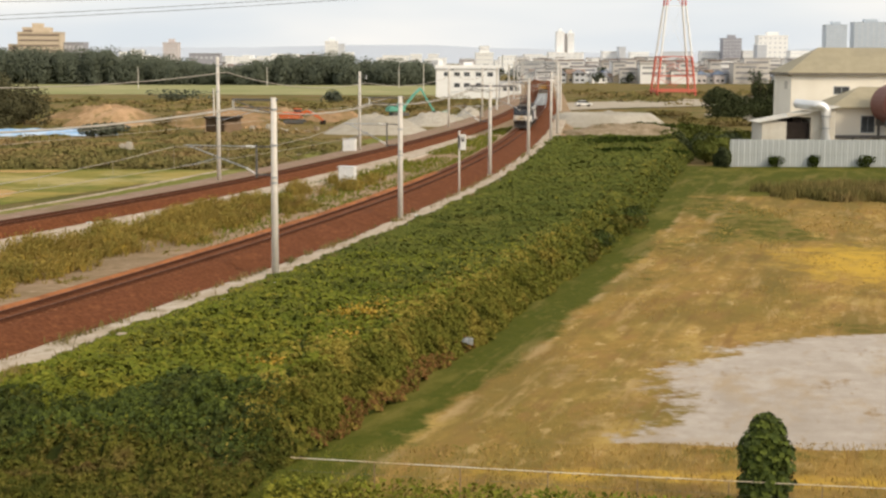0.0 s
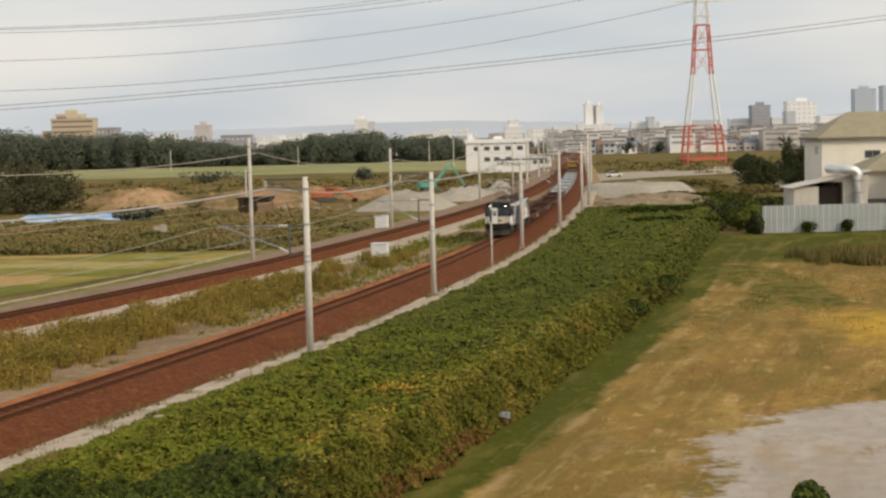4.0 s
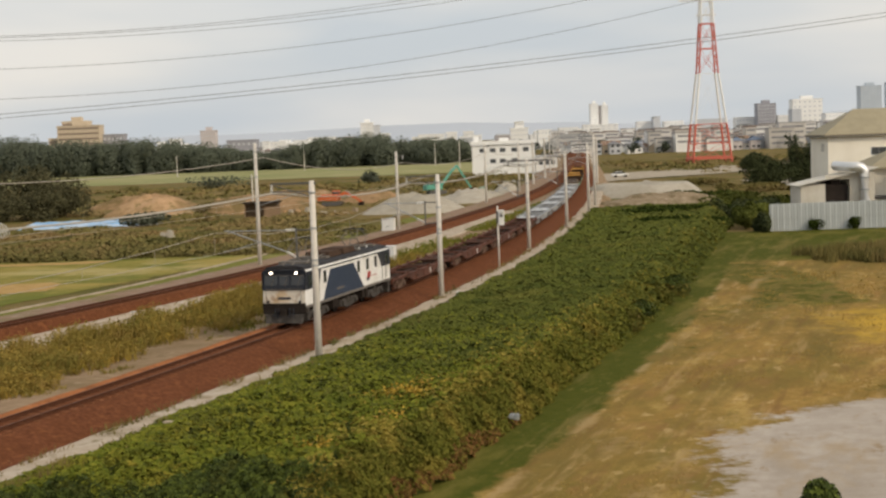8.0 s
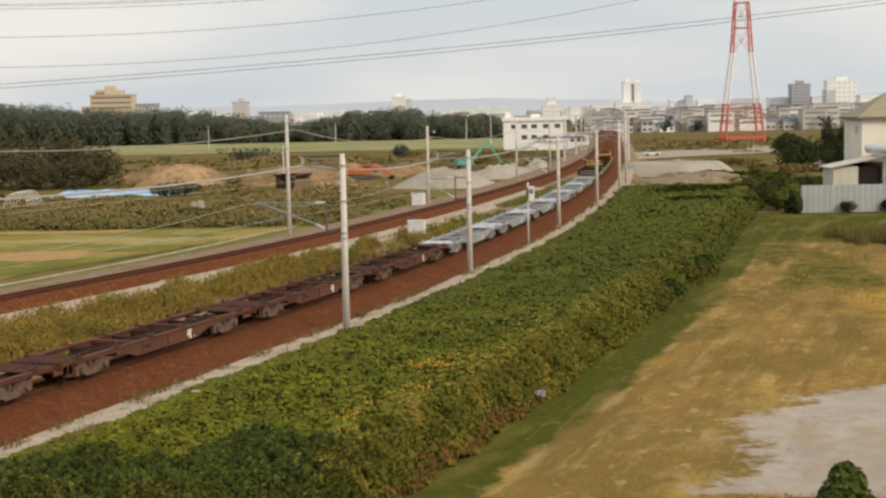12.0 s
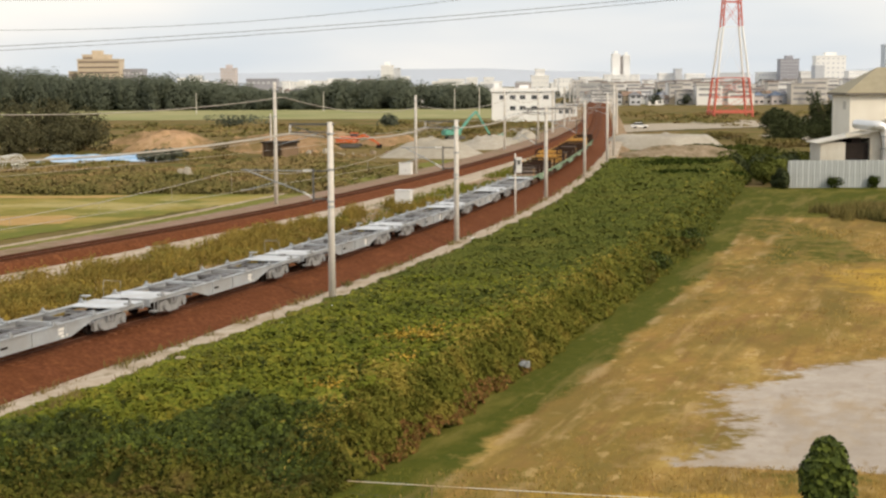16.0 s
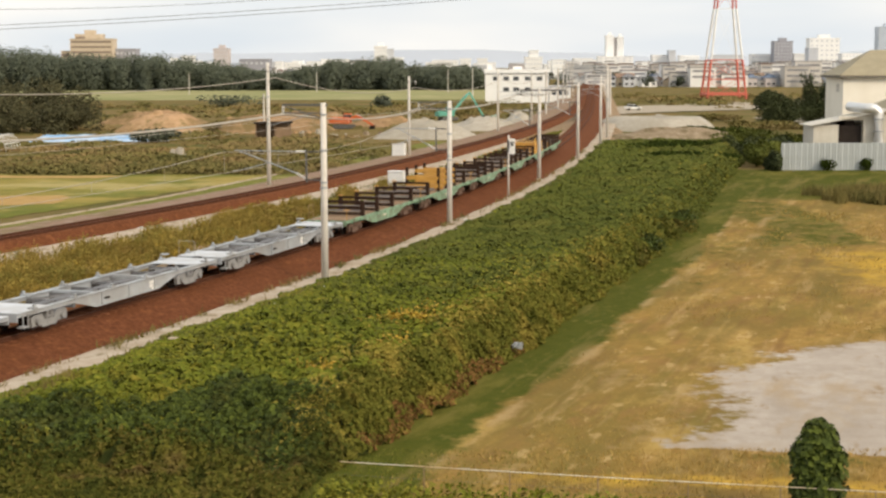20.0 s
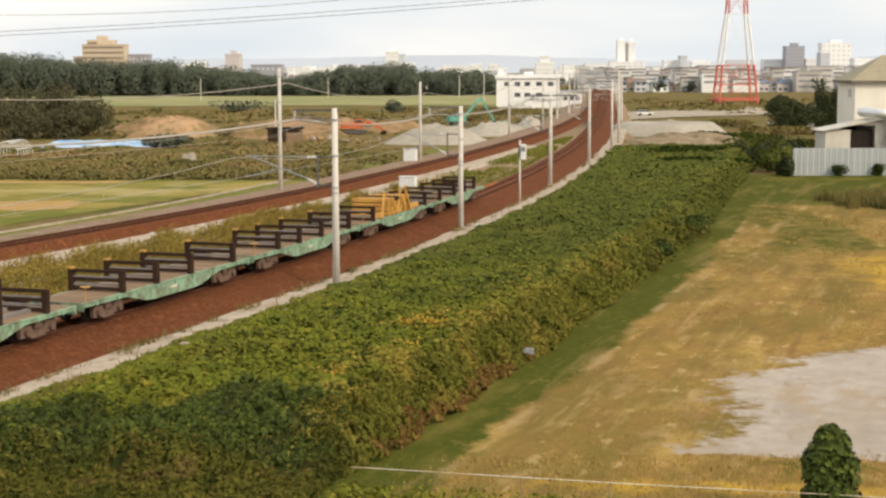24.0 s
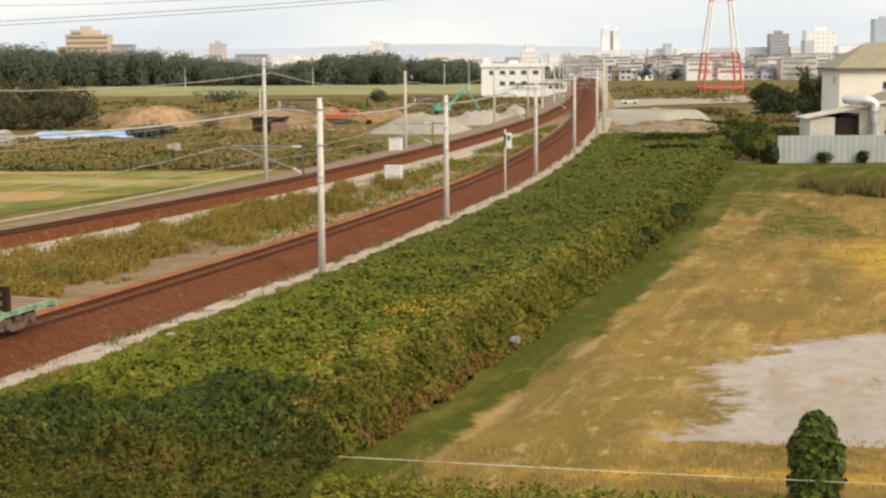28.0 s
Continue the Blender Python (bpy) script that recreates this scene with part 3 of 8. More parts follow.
LEAF = mat("kudzu_leaf", (0.155, 0.17, 0.022), (0.193, 0.2, 0.027), 0.9, 0.9, bump=0, island=((0.09, 0.112, 0.016), (0.138, 0.153, 0.022), (0.195, 0.19, 0.028)), layers=(((0.26, 0.205, 0.035), 0.16, 0.5, 0.64, 0.4), ((0.08, 0.1, 0.013), 0.75, 0.5, 0.62, 0.6), ((0.06, 0.085, 0.015), 0.28, 0.54, 0.64, 0.5), ((0.34, 0.24, 0.045), 1.2, 0.6, 0.7, 0.45)))
LEAF_YELLOW = mat("yellowed_leaf", (0.38, 0.26, 0.03), (0.48, 0.32, 0.035), 2.0, 0.7, bump=0, island=((0.09, 0.085, 0.015), (0.5, 0.33, 0.035), (0.36, 0.19, 0.025)))
# a darker plant's green, lowered further to paint shade and creases
LEAF_LUSH = mat("shade_deepened_creeper_leaf", (0.052, 0.075, 0.01), (0.076, 0.1, 0.013), 0.9, 0.85, bump=0, island=((0.017, 0.027, 0.004), (0.046, 0.066, 0.008), (0.115, 0.142, 0.018)), layers=(((0.018, 0.027, 0.004), 0.7, 0.5, 0.6, 0.7), ((0.13, 0.135, 0.02), 0.7, 0.58, 0.68, 0.55)))
LEAF_FOOT = mat("withering_weed_leaf", (0.1, 0.105, 0.022), (0.14, 0.13, 0.028), 0.9, 0.9, bump=0, island=((0.034, 0.042, 0.008), (0.062, 0.066, 0.012), (0.1, 0.096, 0.018), (0.15, 0.115, 0.03)), layers=(((0.17, 0.105, 0.045), 0.45, 0.55, 0.67, 0.6), ((0.03, 0.042, 0.009), 0.6, 0.52, 0.64, 0.7), ((0.17, 0.155, 0.028), 0.35, 0.57, 0.67, 0.6)))
LEAF_DEEP = mat("deep_vine_leaf", (0.09, 0.102, 0.022), (0.115, 0.124, 0.027), 0.9, 0.9, bump=0, island=((0.066, 0.08, 0.018), (0.086, 0.098, 0.022), (0.11, 0.118, 0.027)), layers=(((0.15, 0.142, 0.034), 0.13, 0.52, 0.62, 0.5), ((0.05, 0.066, 0.016), 0.3, 0.5, 0.62, 0.6), ((0.14, 0.136, 0.034), 0.55, 0.57, 0.69, 0.45)))
LEAF_SIDE = mat("hanging_vine_leaf", (0.1, 0.105, 0.02), (0.13, 0.13, 0.026), 0.9, 0.9, bump=0, island=((0.085, 0.09, 0.016), (0.125, 0.123, 0.022), (0.195, 0.167, 0.034)), layers=(((0.28, 0.205, 0.045), 0.4, 0.53, 0.65, 0.5), ((0.06, 0.07, 0.011), 0.6, 0.53, 0.65, 0.6)))
LEAF_RUST = mat("rusty_withered_leaf", (0.14, 0.075, 0.026), (0.19, 0.1, 0.035), 1.2, 0.92, bump=0, island=((0.07, 0.055, 0.017), (0.15, 0.078, 0.027), (0.23, 0.125, 0.045)))
LEAF_CREST = mat("pale_crest_leaf", (0.24, 0.2, 0.04), (0.3, 0.24, 0.052), 0.9, 0.92, bump=0, island=((0.19, 0.17, 0.032), (0.26, 0.212, 0.043), (0.37, 0.28, 0.07)))
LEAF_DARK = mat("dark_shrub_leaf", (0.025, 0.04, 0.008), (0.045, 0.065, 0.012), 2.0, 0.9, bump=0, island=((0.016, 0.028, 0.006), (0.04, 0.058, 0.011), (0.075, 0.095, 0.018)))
# near-black, so that gaps between leaves read as deep shade
UNDER = mat("shade_dark_vine_mat", (0.02, 0.026, 0.006), (0.04, 0.046, 0.01), 2.0, 0.97, bump=0.6)


def bank():
    rng = np.random.default_rng(7)
    ys = list(np.arange(41, 60, 0.4)) + list(np.arange(60, 110, 0.9)) + list(np.arange(110, 237, 2.5))
    us = [i / 18 for i in range(18)] + [1 + i / 10 for i in range(11)]
    # the sheet under the leaves carries painted shade for the gaps
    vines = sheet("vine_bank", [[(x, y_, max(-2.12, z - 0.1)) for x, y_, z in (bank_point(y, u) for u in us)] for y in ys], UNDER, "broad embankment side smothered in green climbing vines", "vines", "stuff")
    pts, size, along = [], [], []
    for y0, y1, n, s in ((41.5, 52, 60000, 0.17), (50, 60, 48000, 0.17), (60, 80, 70000, 0.18), (80, 110, 66000, 0.21), (110, 160, 50000, 0.29), (160, 236, 34000, 0.45)):
        yy, uu = rng.uniform(y0, y1, n), rng.uniform(0.0, 1, n)
        uu = np.where(rng.random(n) < 0.68, uu, 1 + uu)
        if y0 < 45:
            uu = np.where(rng.random(n) < 0.5, rng.uniform(0.3, 1.3, n), uu)
        for y, u in zip(yy, uu):
            x, y, z = bank_point(y, u)
            pts.append((x, y, z + rng.uniform(-0.03, 0.09) * (s / 0.2)))
            along.append(u)
        size.append(rng.uniform(0.65, 1.3, n) * s)
    pts, along = np.array(pts), np.array(along)
    size = np.concatenate(size)

    def wave(fx, fy, fz, seed):
        return np.array([noise.noise((p[0] * fx + seed, p[1] * fy, p[2] * fz)) for p in pts])

    def grown(name, pick, material, label, up=(0.05, -0.25, 1.0), tilt=0.5, grow=1.0, stretch=1.0):
        n = int(pick.sum())
        part(name, leaf_mesh(name, pts[pick], np.tile(up, (n, 1)), size[pick] * grow, material, rng, stretch, tilt), None, vines, label)

    left = np.ones(len(pts), bool)
    # broad-leaved dark creeper rounds the near end; its colour also holds that face's shade
    crest = 50.9 + 1.0 * wave(0.4, 0, 0, 4) + 2.9 * np.exp(-((pts[:, 0] + 7.3) / 1.9) ** 2) + 0.7 * wave(1.6, 1.6, 0, 1) + rng.normal(0, 0.45, len(pts))
    low = 48.5 + 0.9 * wave(0.5, 0.5, 0, 3) - 1.7 * np.exp(-((pts[:, 0] + 5.4) / 0.8) ** 2) + rng.normal(0, 0.5, len(pts))
    lush = (pts[:, 1] < crest) & (pts[:, 1] > low) & (pts[:, 0] < -4.7 + 0.9 * wave(0, 0.8, 1.5, 2) + rng.normal(0, 0.75, len(pts)))
    grown("creeper_leaves", lush, LEAF_LUSH, "broad dark green creeper leaves, deepened for shade", (0.05, -0.7, 0.8), 0.8, 1.25)
    left &= ~lush
    foot = left & (pts[:, 1] <= low + 0.6) & (pts[:, 1] < 49)
    grown("weed_leaves", foot, LEAF_FOOT, "withering brown-green weeds at the near foot", (0.05, -0.6, 0.8), 0.9, 0.95, 1.4)
    left &= ~foot
    rust = left & (along > 1.4) & (pts[:, 2] < -1.35 + 0.6 * wave(0, 0.7, 0, 6)) & (pts[:, 1] < 66 + 3 * wave(0, 0.5, 0, 2)) & (pts[:, 1] > 49.5) & (rng.random(len(pts)) < 0.6)
    grown("rusty_leaves", rust, LEAF_RUST, "rust-brown withered growth along the foot", (0.4, -0.6, 0.6), 0.7, 0.95, 1.4)
    left &= ~rust
    pale = left & (rng.random(len(pts)) < 0.85 * np.exp(-((along - 1.05) / 0.2) ** 2) * np.clip(1.15 - (pts[:, 1] - 60) / 45, 0.04, 1) * np.clip(0.75 + 1.3 * wave(0.3, 0.25, 0, 11), 0, 1))
    grown("crest_leaves", pale, LEAF_CREST, "pale yellow-green tufts along the crest", (0.1, -0.3, 1.0), 0.8, 0.95, 1.4)
    left &= ~pale
    side = left & (along > 1.06) & (rng.random(len(pts)) < np.clip(1.25 - (pts[:, 1] - 60) / 60, 0.15, 1))
    grown("hanging_leaves", side, LEAF_SIDE, "vines hanging down the steep field side", (0.75, -0.35, 0.55), 0.6, 1.0, 1.3)
    left &= ~side
    # the deeper green leaves take over with distance
    deep = left & (rng.random(len(pts)) < np.clip((pts[:, 1] - 56) / 42 + 0.5 * wave(0.25, 0.2, 0, 15) * np.clip((120 - pts[:, 1]) / 40, 0, 1), 0.1, 0.985))
    grown("deep_leaves", deep, LEAF_DEEP, "deep green vine leaves", tilt=0.3, grow=1.12)
    left &= ~deep
    grown("leaves", left, LEAF, "green and yellow-green vine leaves", tilt=0.34, grow=1.15)
    # patches of goldenrod and rust along the top
    yl, ys2 = [], []
    for cx, cy, rx, ry, n, k in ((-2.2, 67.0, 0.6, 0.9, 1100, 0.14), (-3.4, 67.4, 0.8, 0.5, 120, 0.13), (-1.2, 69.8, 1.0, 0.8, 130, 0.13), (-5.4, 56.0, 0.7, 0.5, 170, 0.13), (-2.6, 61.5, 0.6, 0.9, 110, 0.13)):
        for _ in range(n):
            x, y = rng.normal(cx, rx * 0.6), rng.normal(cy, ry * 0.6)
            x0, x1 = line_x(False, y) + 5.5, float(np.interp(y, BANK_TOP_Y, BANK_TOP_X))
            px, py, pz = bank_point(y, min(1, max(0, (x - x0) / (x1 - x0))))
            yl.append((px, py, pz + abs(rng.normal(0.14, 0.13))))
            ys2.append(rng.uniform(0.6, 1.4) * k)
    part("yellowed_leaves", leaf_mesh("yellowed_leaves", np.array(yl), np.tile([0, 0, 1.0], (len(yl), 1)), np.array(ys2), LEAF_YELLOW, rng), None, vines, "yellow and rusty withered leaves")


def shrub(cx, cy, z, rx, ry, rz, n, size, label, seed, name="shrub", material=LEAF_DARK, category="shrub"):
    """A rounded shrub: uneven lobes of leaves over short stems."""
    rng = np.random.default_rng(seed)
    ob = thing(name, pose(cx, cy, z), label, category, "shrubs")
    stems = Shape()
    for i in range(6):
        a = rng.uniform(0, 6.28)
        stems.rod((0, 0, -0.1), (math.cos(a) * rx * 0.6, math.sin(a) * ry * 0.6, rz * 1.1), 0.05, 0.015, 5)
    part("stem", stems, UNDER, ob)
    lobes = [(rng.normal(0, 0.45) * rx, rng.normal(0, 0.45) * ry, rng.uniform(0.35, 1.25) * rz, rng.uniform(0.4, 0.65)) for _ in range(9)]
    pts = []
    for i in range(n):
        lx, ly, lz, lr = lobes[i % 9]
        d = rng.normal(0, 1, 3)
        d /= np.linalg.norm(d)
        d *= rng.uniform(0.75, 1.05)
        pts.append((lx + d[0] * lr * rx, ly + d[1] * lr * ry, max(0.02, lz + d[2] * lr * rz)))
    pts = np.array(pts)
    nr = pts / np.array([rx, ry, rz]) - np.array([0, 0, 0.7])
    part("leaves", leaf_mesh("leaves", pts, nr, rng.uniform(0.6, 1.3, n) * size, material, rng), None, ob)
    return ob


bank()

# ---- masts and wires of the line ----
NEAR_MASTS = ((-6.87, 81.3, 8.85, True), (-0.22, 109.8, 8.25, True), (8.65, 152.6, 8.4, True), (15.1, 184.3, 8.6, True), (20.9, 216.3, 9.2, False), (24.0, 238, 10.3, False), (27.8, 275, 9.2, True))
FAR_MASTS = ((-17.35, 144.0, 11.0), (-5.45, 191.5, 9.3), (7.75, 261.6, 9.6), (15.7, 304.6, 9.4))


def mast(x, y, top, base, label, group):
    ob = thing("catenary_mast", pose(x, y, base), label, "mast", group)
    h = top - base
    part("pole", Shape().rod((0, 0, -0.3), (0, 0, h), 0.2, 0.15, 14), POLE, ob, smooth=True)
    for z in (h * 0.52, h * 0.55, h * 0.73, h * 0.93):
        part("band", Shape().rod((0, 0, z), (0, 0, z + 0.09), 0.2, 0.2, 14), GALV, ob)
    part("footing", Shape().box(-0.34, 0.34, -0.34, 0.34, -0.4, 0.12, top=0.85), CONCRETE, ob)
    return ob


def insulator(parent, a, b):
    a, b = Vector(a), Vector(b)
    sh = Shape().rod(a, b, 0.03, n=6)
    for i in range(5):
        p = a.lerp(b, (i + 0.5) / 5)
        sh.rod(p - (b - a).normalized() * 0.02, p + (b - a).normalized() * 0.03, 0.08, 0.05, 8)
    part("insulator", sh, PORCELAIN, parent, "white ribbed insulator", smooth=True)


def wire_path(name, points, r, label, category="wire", material=WIRE, parent=None, n=6):
    clean = [points[0]] + [q for p, q in zip(points, points[1:]) if (Vector(q) - Vector(p)).length > 0.01]
    me = tube(clean, r, n).mesh(name, material, True)
    ob = new(name, me)
    if parent:
        ob.parent = parent
    else:
        tagged(ob, label, category)
    return ob


def sagging(a, b, sag, k=10):
    a, b = Vector(a), Vector(b)
    return [a.lerp(b, i / k) - Vector((0, 0, 4 * sag * (i / k) * (1 - i / k))) for i in range(k + 1)]


def line_masts():
    for x, y, top, arm in NEAR_MASTS:
        ob = mast(x, y, top, -0.66, "pale concrete catenary mast on the path beside the near track", "masts of the near track")
        h = top + 0.66
        a = math.atan((line_x(False, y + 1) - line_x(False, y - 1)) / 2)
        c, s = math.cos(a), math.sin(a)
        reach = (x - line_x(False, y)) * c

        def across(d, z):
            return (-d * c, d * s, z)

        beam = Shape().bar(across(-0.25, h - 0.12), across(2.35, h - 0.12), 0.1, 0.1).bar(across(0, h - 0.85), across(2.2, h - 0.2), 0.05, 0.05).bar(across(0, h - 0.55), across(2.35, h - 0.55), 0.06, 0.06).bar(across(2.3, h - 0.6), across(2.3, h - 0.08), 0.06, 0.06)
        part("feeder_arm", beam, DARKSTEEL, ob, "dark steel bracket arm")
        insulator(ob, across(2.3, h - 0.15), across(2.3, h - 0.6))
        if arm:
            z1, z2 = 5.35 - 0.0, 6.9
            frame_ = Shape().bar(across(0, z1 + 0.05), across(1.0, z1 + 0.05), 0.07, 0.07).bar(across(0, z2), across(1.0, z2), 0.07, 0.07).bar(across(1.0, z1 - 0.1), across(1.0, z2 + 0.1), 0.1, 0.1)
            part("bracket", frame_, DARKSTEEL, ob, "grey steel standoff bracket")
            insulator(ob, across(1.05, z1 + 0.1), across(1.6, z1 + 0.4))
            insulator(ob, across(1.05, z2), across(1.6, z2))
            part("cantilever", Shape().rod(across(1.55, z1 + 0.38), across(reach - 0.1, z2 + 0.02), 0.035).rod(across(1.55, z2), across(reach + 0.1, z2), 0.03).rod(across(reach * 0.6, z1 + 0.95), across(reach - 0.3, z1 + 0.5), 0.025).rod(across(reach - 0.3, z1 + 0.5), across(reach + 0.2, z1 + 0.45), 0.02), GALV, ob, "thin grey hinged cantilever tubes")
    for x, y, top in FAR_MASTS:
        ob = mast(x, y, top, -1.0, "tall weathered concrete mast behind the far track", "masts of the far track")
        h = top + 1.0
        a = math.atan((line_x(True, y + 1) - line_x(True, y - 1)) / 2)
        c, s = math.cos(a), math.sin(a)
        part("feeder_arm", Shape().bar((0.1, 0, h - 0.5), (0.9 * c, -0.9 * s, h - 0.5), 0.08, 0.08).bar((0, 0, h - 1.0), (0.8 * c, -0.8 * s, h - 0.55), 0.05, 0.05), DARKSTEEL, ob)
        insulator(ob, (0.85 * c, -0.85 * s, h - 0.5), (0.85 * c, -0.85 * s, h - 1.0))
        reach = (line_x(True, y) - x) * c
        part("cantilever", Shape().rod((0.2 * c, -0.2 * s, 6.1), (reach * c, -reach * s, 7.1), 0.035).rod((0.2 * c, -0.2 * s, 7.1), (reach * c, -reach * s, 7.1), 0.03), GALV, ob)
    # feeders, messenger and contact wires
    chain = [(-42, -20, 8.5), (-21, 41, 8.75)] + [(x - 2.25, y + 0.6, t - 0.6) for x, y, t, _ in NEAR_MASTS]
    for o in (0.0, 0.35):
        pts = []
        for p, q in zip(chain, chain[1:]):
            pts += sagging((p[0] + o, p[1], p[2]), (q[0] + o, q[1], q[2]), 0.5, 8)
        wire_path("feeder_wire", pts, 0.035, "grey feeder cable sagging from mast to mast", "cable")
    chain = [(-62, 30, 9.7), (-40, 90, 9.7)] + [(x + 0.8, y, t - 1.4) for x, y, t in FAR_MASTS]
    pts = []
    for p, q in zip(chain, chain[1:]):
        pts += sagging(p, q, 1.0, 10)
    wire_path("feeder_wire", pts, 0.04, "grey cable strung along the masts of the far track", "cable")
    for far, ms in ((False, NEAR_MASTS), (True, FAR_MASTS)):
        spans = [-60, -10, 35] + [m[1] for m in ms] + [460, 560]
        mess, drops = [], []
        for ya, yb in zip(spans, spans[1:]):
            k = max(4, int((yb - ya) / 6))
            for i in range(k):
                y = ya + (yb - ya) * i / k
                z = 6.25 - 0.75 * 4 * (i / k) * (1 - i / k)
                mess.append((line_x(far, y), y, z))
                if y > 30:
                    drops.append(((line_x(far, y), y, 5.12), (line_x(far, y), y, z)))
        wire_path("messenger_wire", mess, 0.017, "catenary messenger wire over the track", "wire")
        contact = wire_path("contact_wire", [(line_x(far, y), y, 5.12) for y in range(-60, 560, 10)], 0.013, "contact wire above the track", "wire")
        for a, b in drops:
            part("dropper", Shape().rod(a, b, 0.008, n=4), WIRE, contact)


line_masts()

# ---- the train ----
T_WHITE = mat("loco_white", (0.74, 0.73, 0.7), (0.82, 0.81, 0.78), 1.2, 0.5, bump=0.04, c3=(0.5, 0.45, 0.36), scale3=0.8, mix3=0.35)
T_CREAM = mat("weathered_cream_front", (0.6, 0.55, 0.46), (0.7, 0.66, 0.58), 1.6, 0.6, bump=0.05, layers=(((0.5, 0.34, 0.17), 0.8, 0.47, 0.6, 0.75), ((0.28, 0.15, 0.07), 1.7, 0.56, 0.66, 0.6)))
T_BLUE = mat("slate_blue_paint", (0.024, 0.037, 0.066), (0.033, 0.047, 0.08), 1.3, 0.45, bump=0.03)
T_NAVY = mat("navy_black_paint", (0.012, 0.015, 0.024), (0.02, 0.024, 0.034), 1.3, 0.4, bump=0.03)
T_ROOF = mat("sooty_roof", (0.018, 0.018, 0.022), (0.036, 0.033, 0.034), 2.0, 0.8, bump=0.15)
T_UNDER = mat("dusty_underframe", (0.018, 0.014, 0.012), (0.04, 0.033, 0.028), 2.5, 0.9, bump=0.2)
T_DUST = mat("pale_dusty_casting", (0.04, 0.036, 0.032), (0.1, 0.09, 0.08), 2.5, 0.85, bump=0.15, c3=(0.03, 0.025, 0.021), scale3=2.2, mix3=0.85)
T_GREY = mat("dusty_grey_frame", (0.11, 0.098, 0.085), (0.19, 0.17, 0.15), 2.5, 0.85, bump=0.15)
T_HOOD = mat("brown_sooted_hood", (0.055, 0.034, 0.024), (0.085, 0.055, 0.04), 1.8, 0.88, bump=0.15)
T_GLASS = mat("dark_window_glass", (0.02, 0.024, 0.03), (0.03, 0.035, 0.04), 1.0, 0.08, bump=0, spec=0.6)
T_RED = mat("red_emblem", (0.35, 0.05, 0.05), (0.4, 0.07, 0.06), 3.0, 0.5, bump=0)
W_BROWN = mat("red_brown_wagon", (0.1, 0.036, 0.022), (0.15, 0.058, 0.036), 1.8, 0.85, bump=0.15, c3=(0.075, 0.035, 0.024), scale3=0.7, mix3=0.7, vary=0.15)
# blue-grey paint, dimmed because the upright sides get less light
W_GREY = mat("dimmed_blue_grey_wagon", (0.3, 0.325, 0.345), (0.4, 0.425, 0.445), 1.6, 0.6, bump=0.08, c3=(0.24, 0.225, 0.2), scale3=0.7, mix3=0.5, vary=0.06)
W_GREEN = mat("pale_green_wagon", (0.2, 0.34, 0.22), (0.28, 0.43, 0.3), 1.5, 0.75, bump=0.08, vary=0.06, layers=(((0.13, 0.14, 0.09), 0.8, 0.48, 0.6, 0.75), ((0.12, 0.07, 0.04), 1.6, 0.56, 0.66, 0.6)))
W_DECK = mat("dark_brown_deck", (0.06, 0.03, 0.021), (0.1, 0.052, 0.036), 2.0, 0.9, bump=0.15)
W_RUSTCAST = mat("dusty_brown_casting", (0.1, 0.065, 0.048), (0.19, 0.13, 0.1), 2.5, 0.88, bump=0.15)
W_WOOD = mat("worn_deck_boards", (0.22, 0.155, 0.1), (0.33, 0.235, 0.16), 2.2, 0.9, bump=0.3, c3=(0.24, 0.15, 0.09), scale3=0.6, mix3=0.6, vary=0.15)
# darker grey paints the shade inside the open frame
W_INNER = mat("shaded_steel_member", (0.12, 0.12, 0.125), (0.2, 0.2, 0.205), 2.5, 0.8, bump=0.15)
W_RACK = mat("dark_rust_rack", (0.03, 0.018, 0.013), (0.055, 0.032, 0.023), 3.0, 0.9, bump=0.2)
W_LOAD = mat("grey_rail_steel", (0.2, 0.18, 0.17), (0.3, 0.27, 0.25), 2.0, 0.6, 0.3, bump=0.1)
W_YELLOW = mat("yellow_frame_paint", (0.5, 0.26, 0.05), (0.62, 0.36, 0.09), 2.0, 0.6, bump=0.1, c3=(0.35, 0.17, 0.05), scale3=1.0, mix3=0.6)
# lighter copy of the wagon grey for decks lit from above
W_PALE = mat("toplit_deck_plate", (0.5, 0.53, 0.56), (0.62, 0.64, 0.66), 1.4, 0.55, bump=0.06, c3=(0.4, 0.38, 0.35), scale3=0.8, mix3=0.5)
W_BOGIE = mat("dusty_pale_bogie", (0.2, 0.2, 0.2), (0.3, 0.3, 0.29), 2.5, 0.8, bump=0.15)
LAMP = glow("headlamp_glow", (1.0, 0.82, 0.66), 12.0)
LOCO_LENGTH, PITCH_BOX, PITCH_FLAT = 17.2, 18.6, 17.1


def wheel_mesh(r):
    sh = Shape()
    sh.rod((-0.07, 0, r), (0.055, 0, r), r, r * 0.985, 20).rod((-0.1, 0, r), (-0.07, 0, r), r + 0.025, r + 0.025, 20).rod((0.055, 0, r), (0.1, 0, r), r * 0.3, r * 0.25, 10)
    return sh


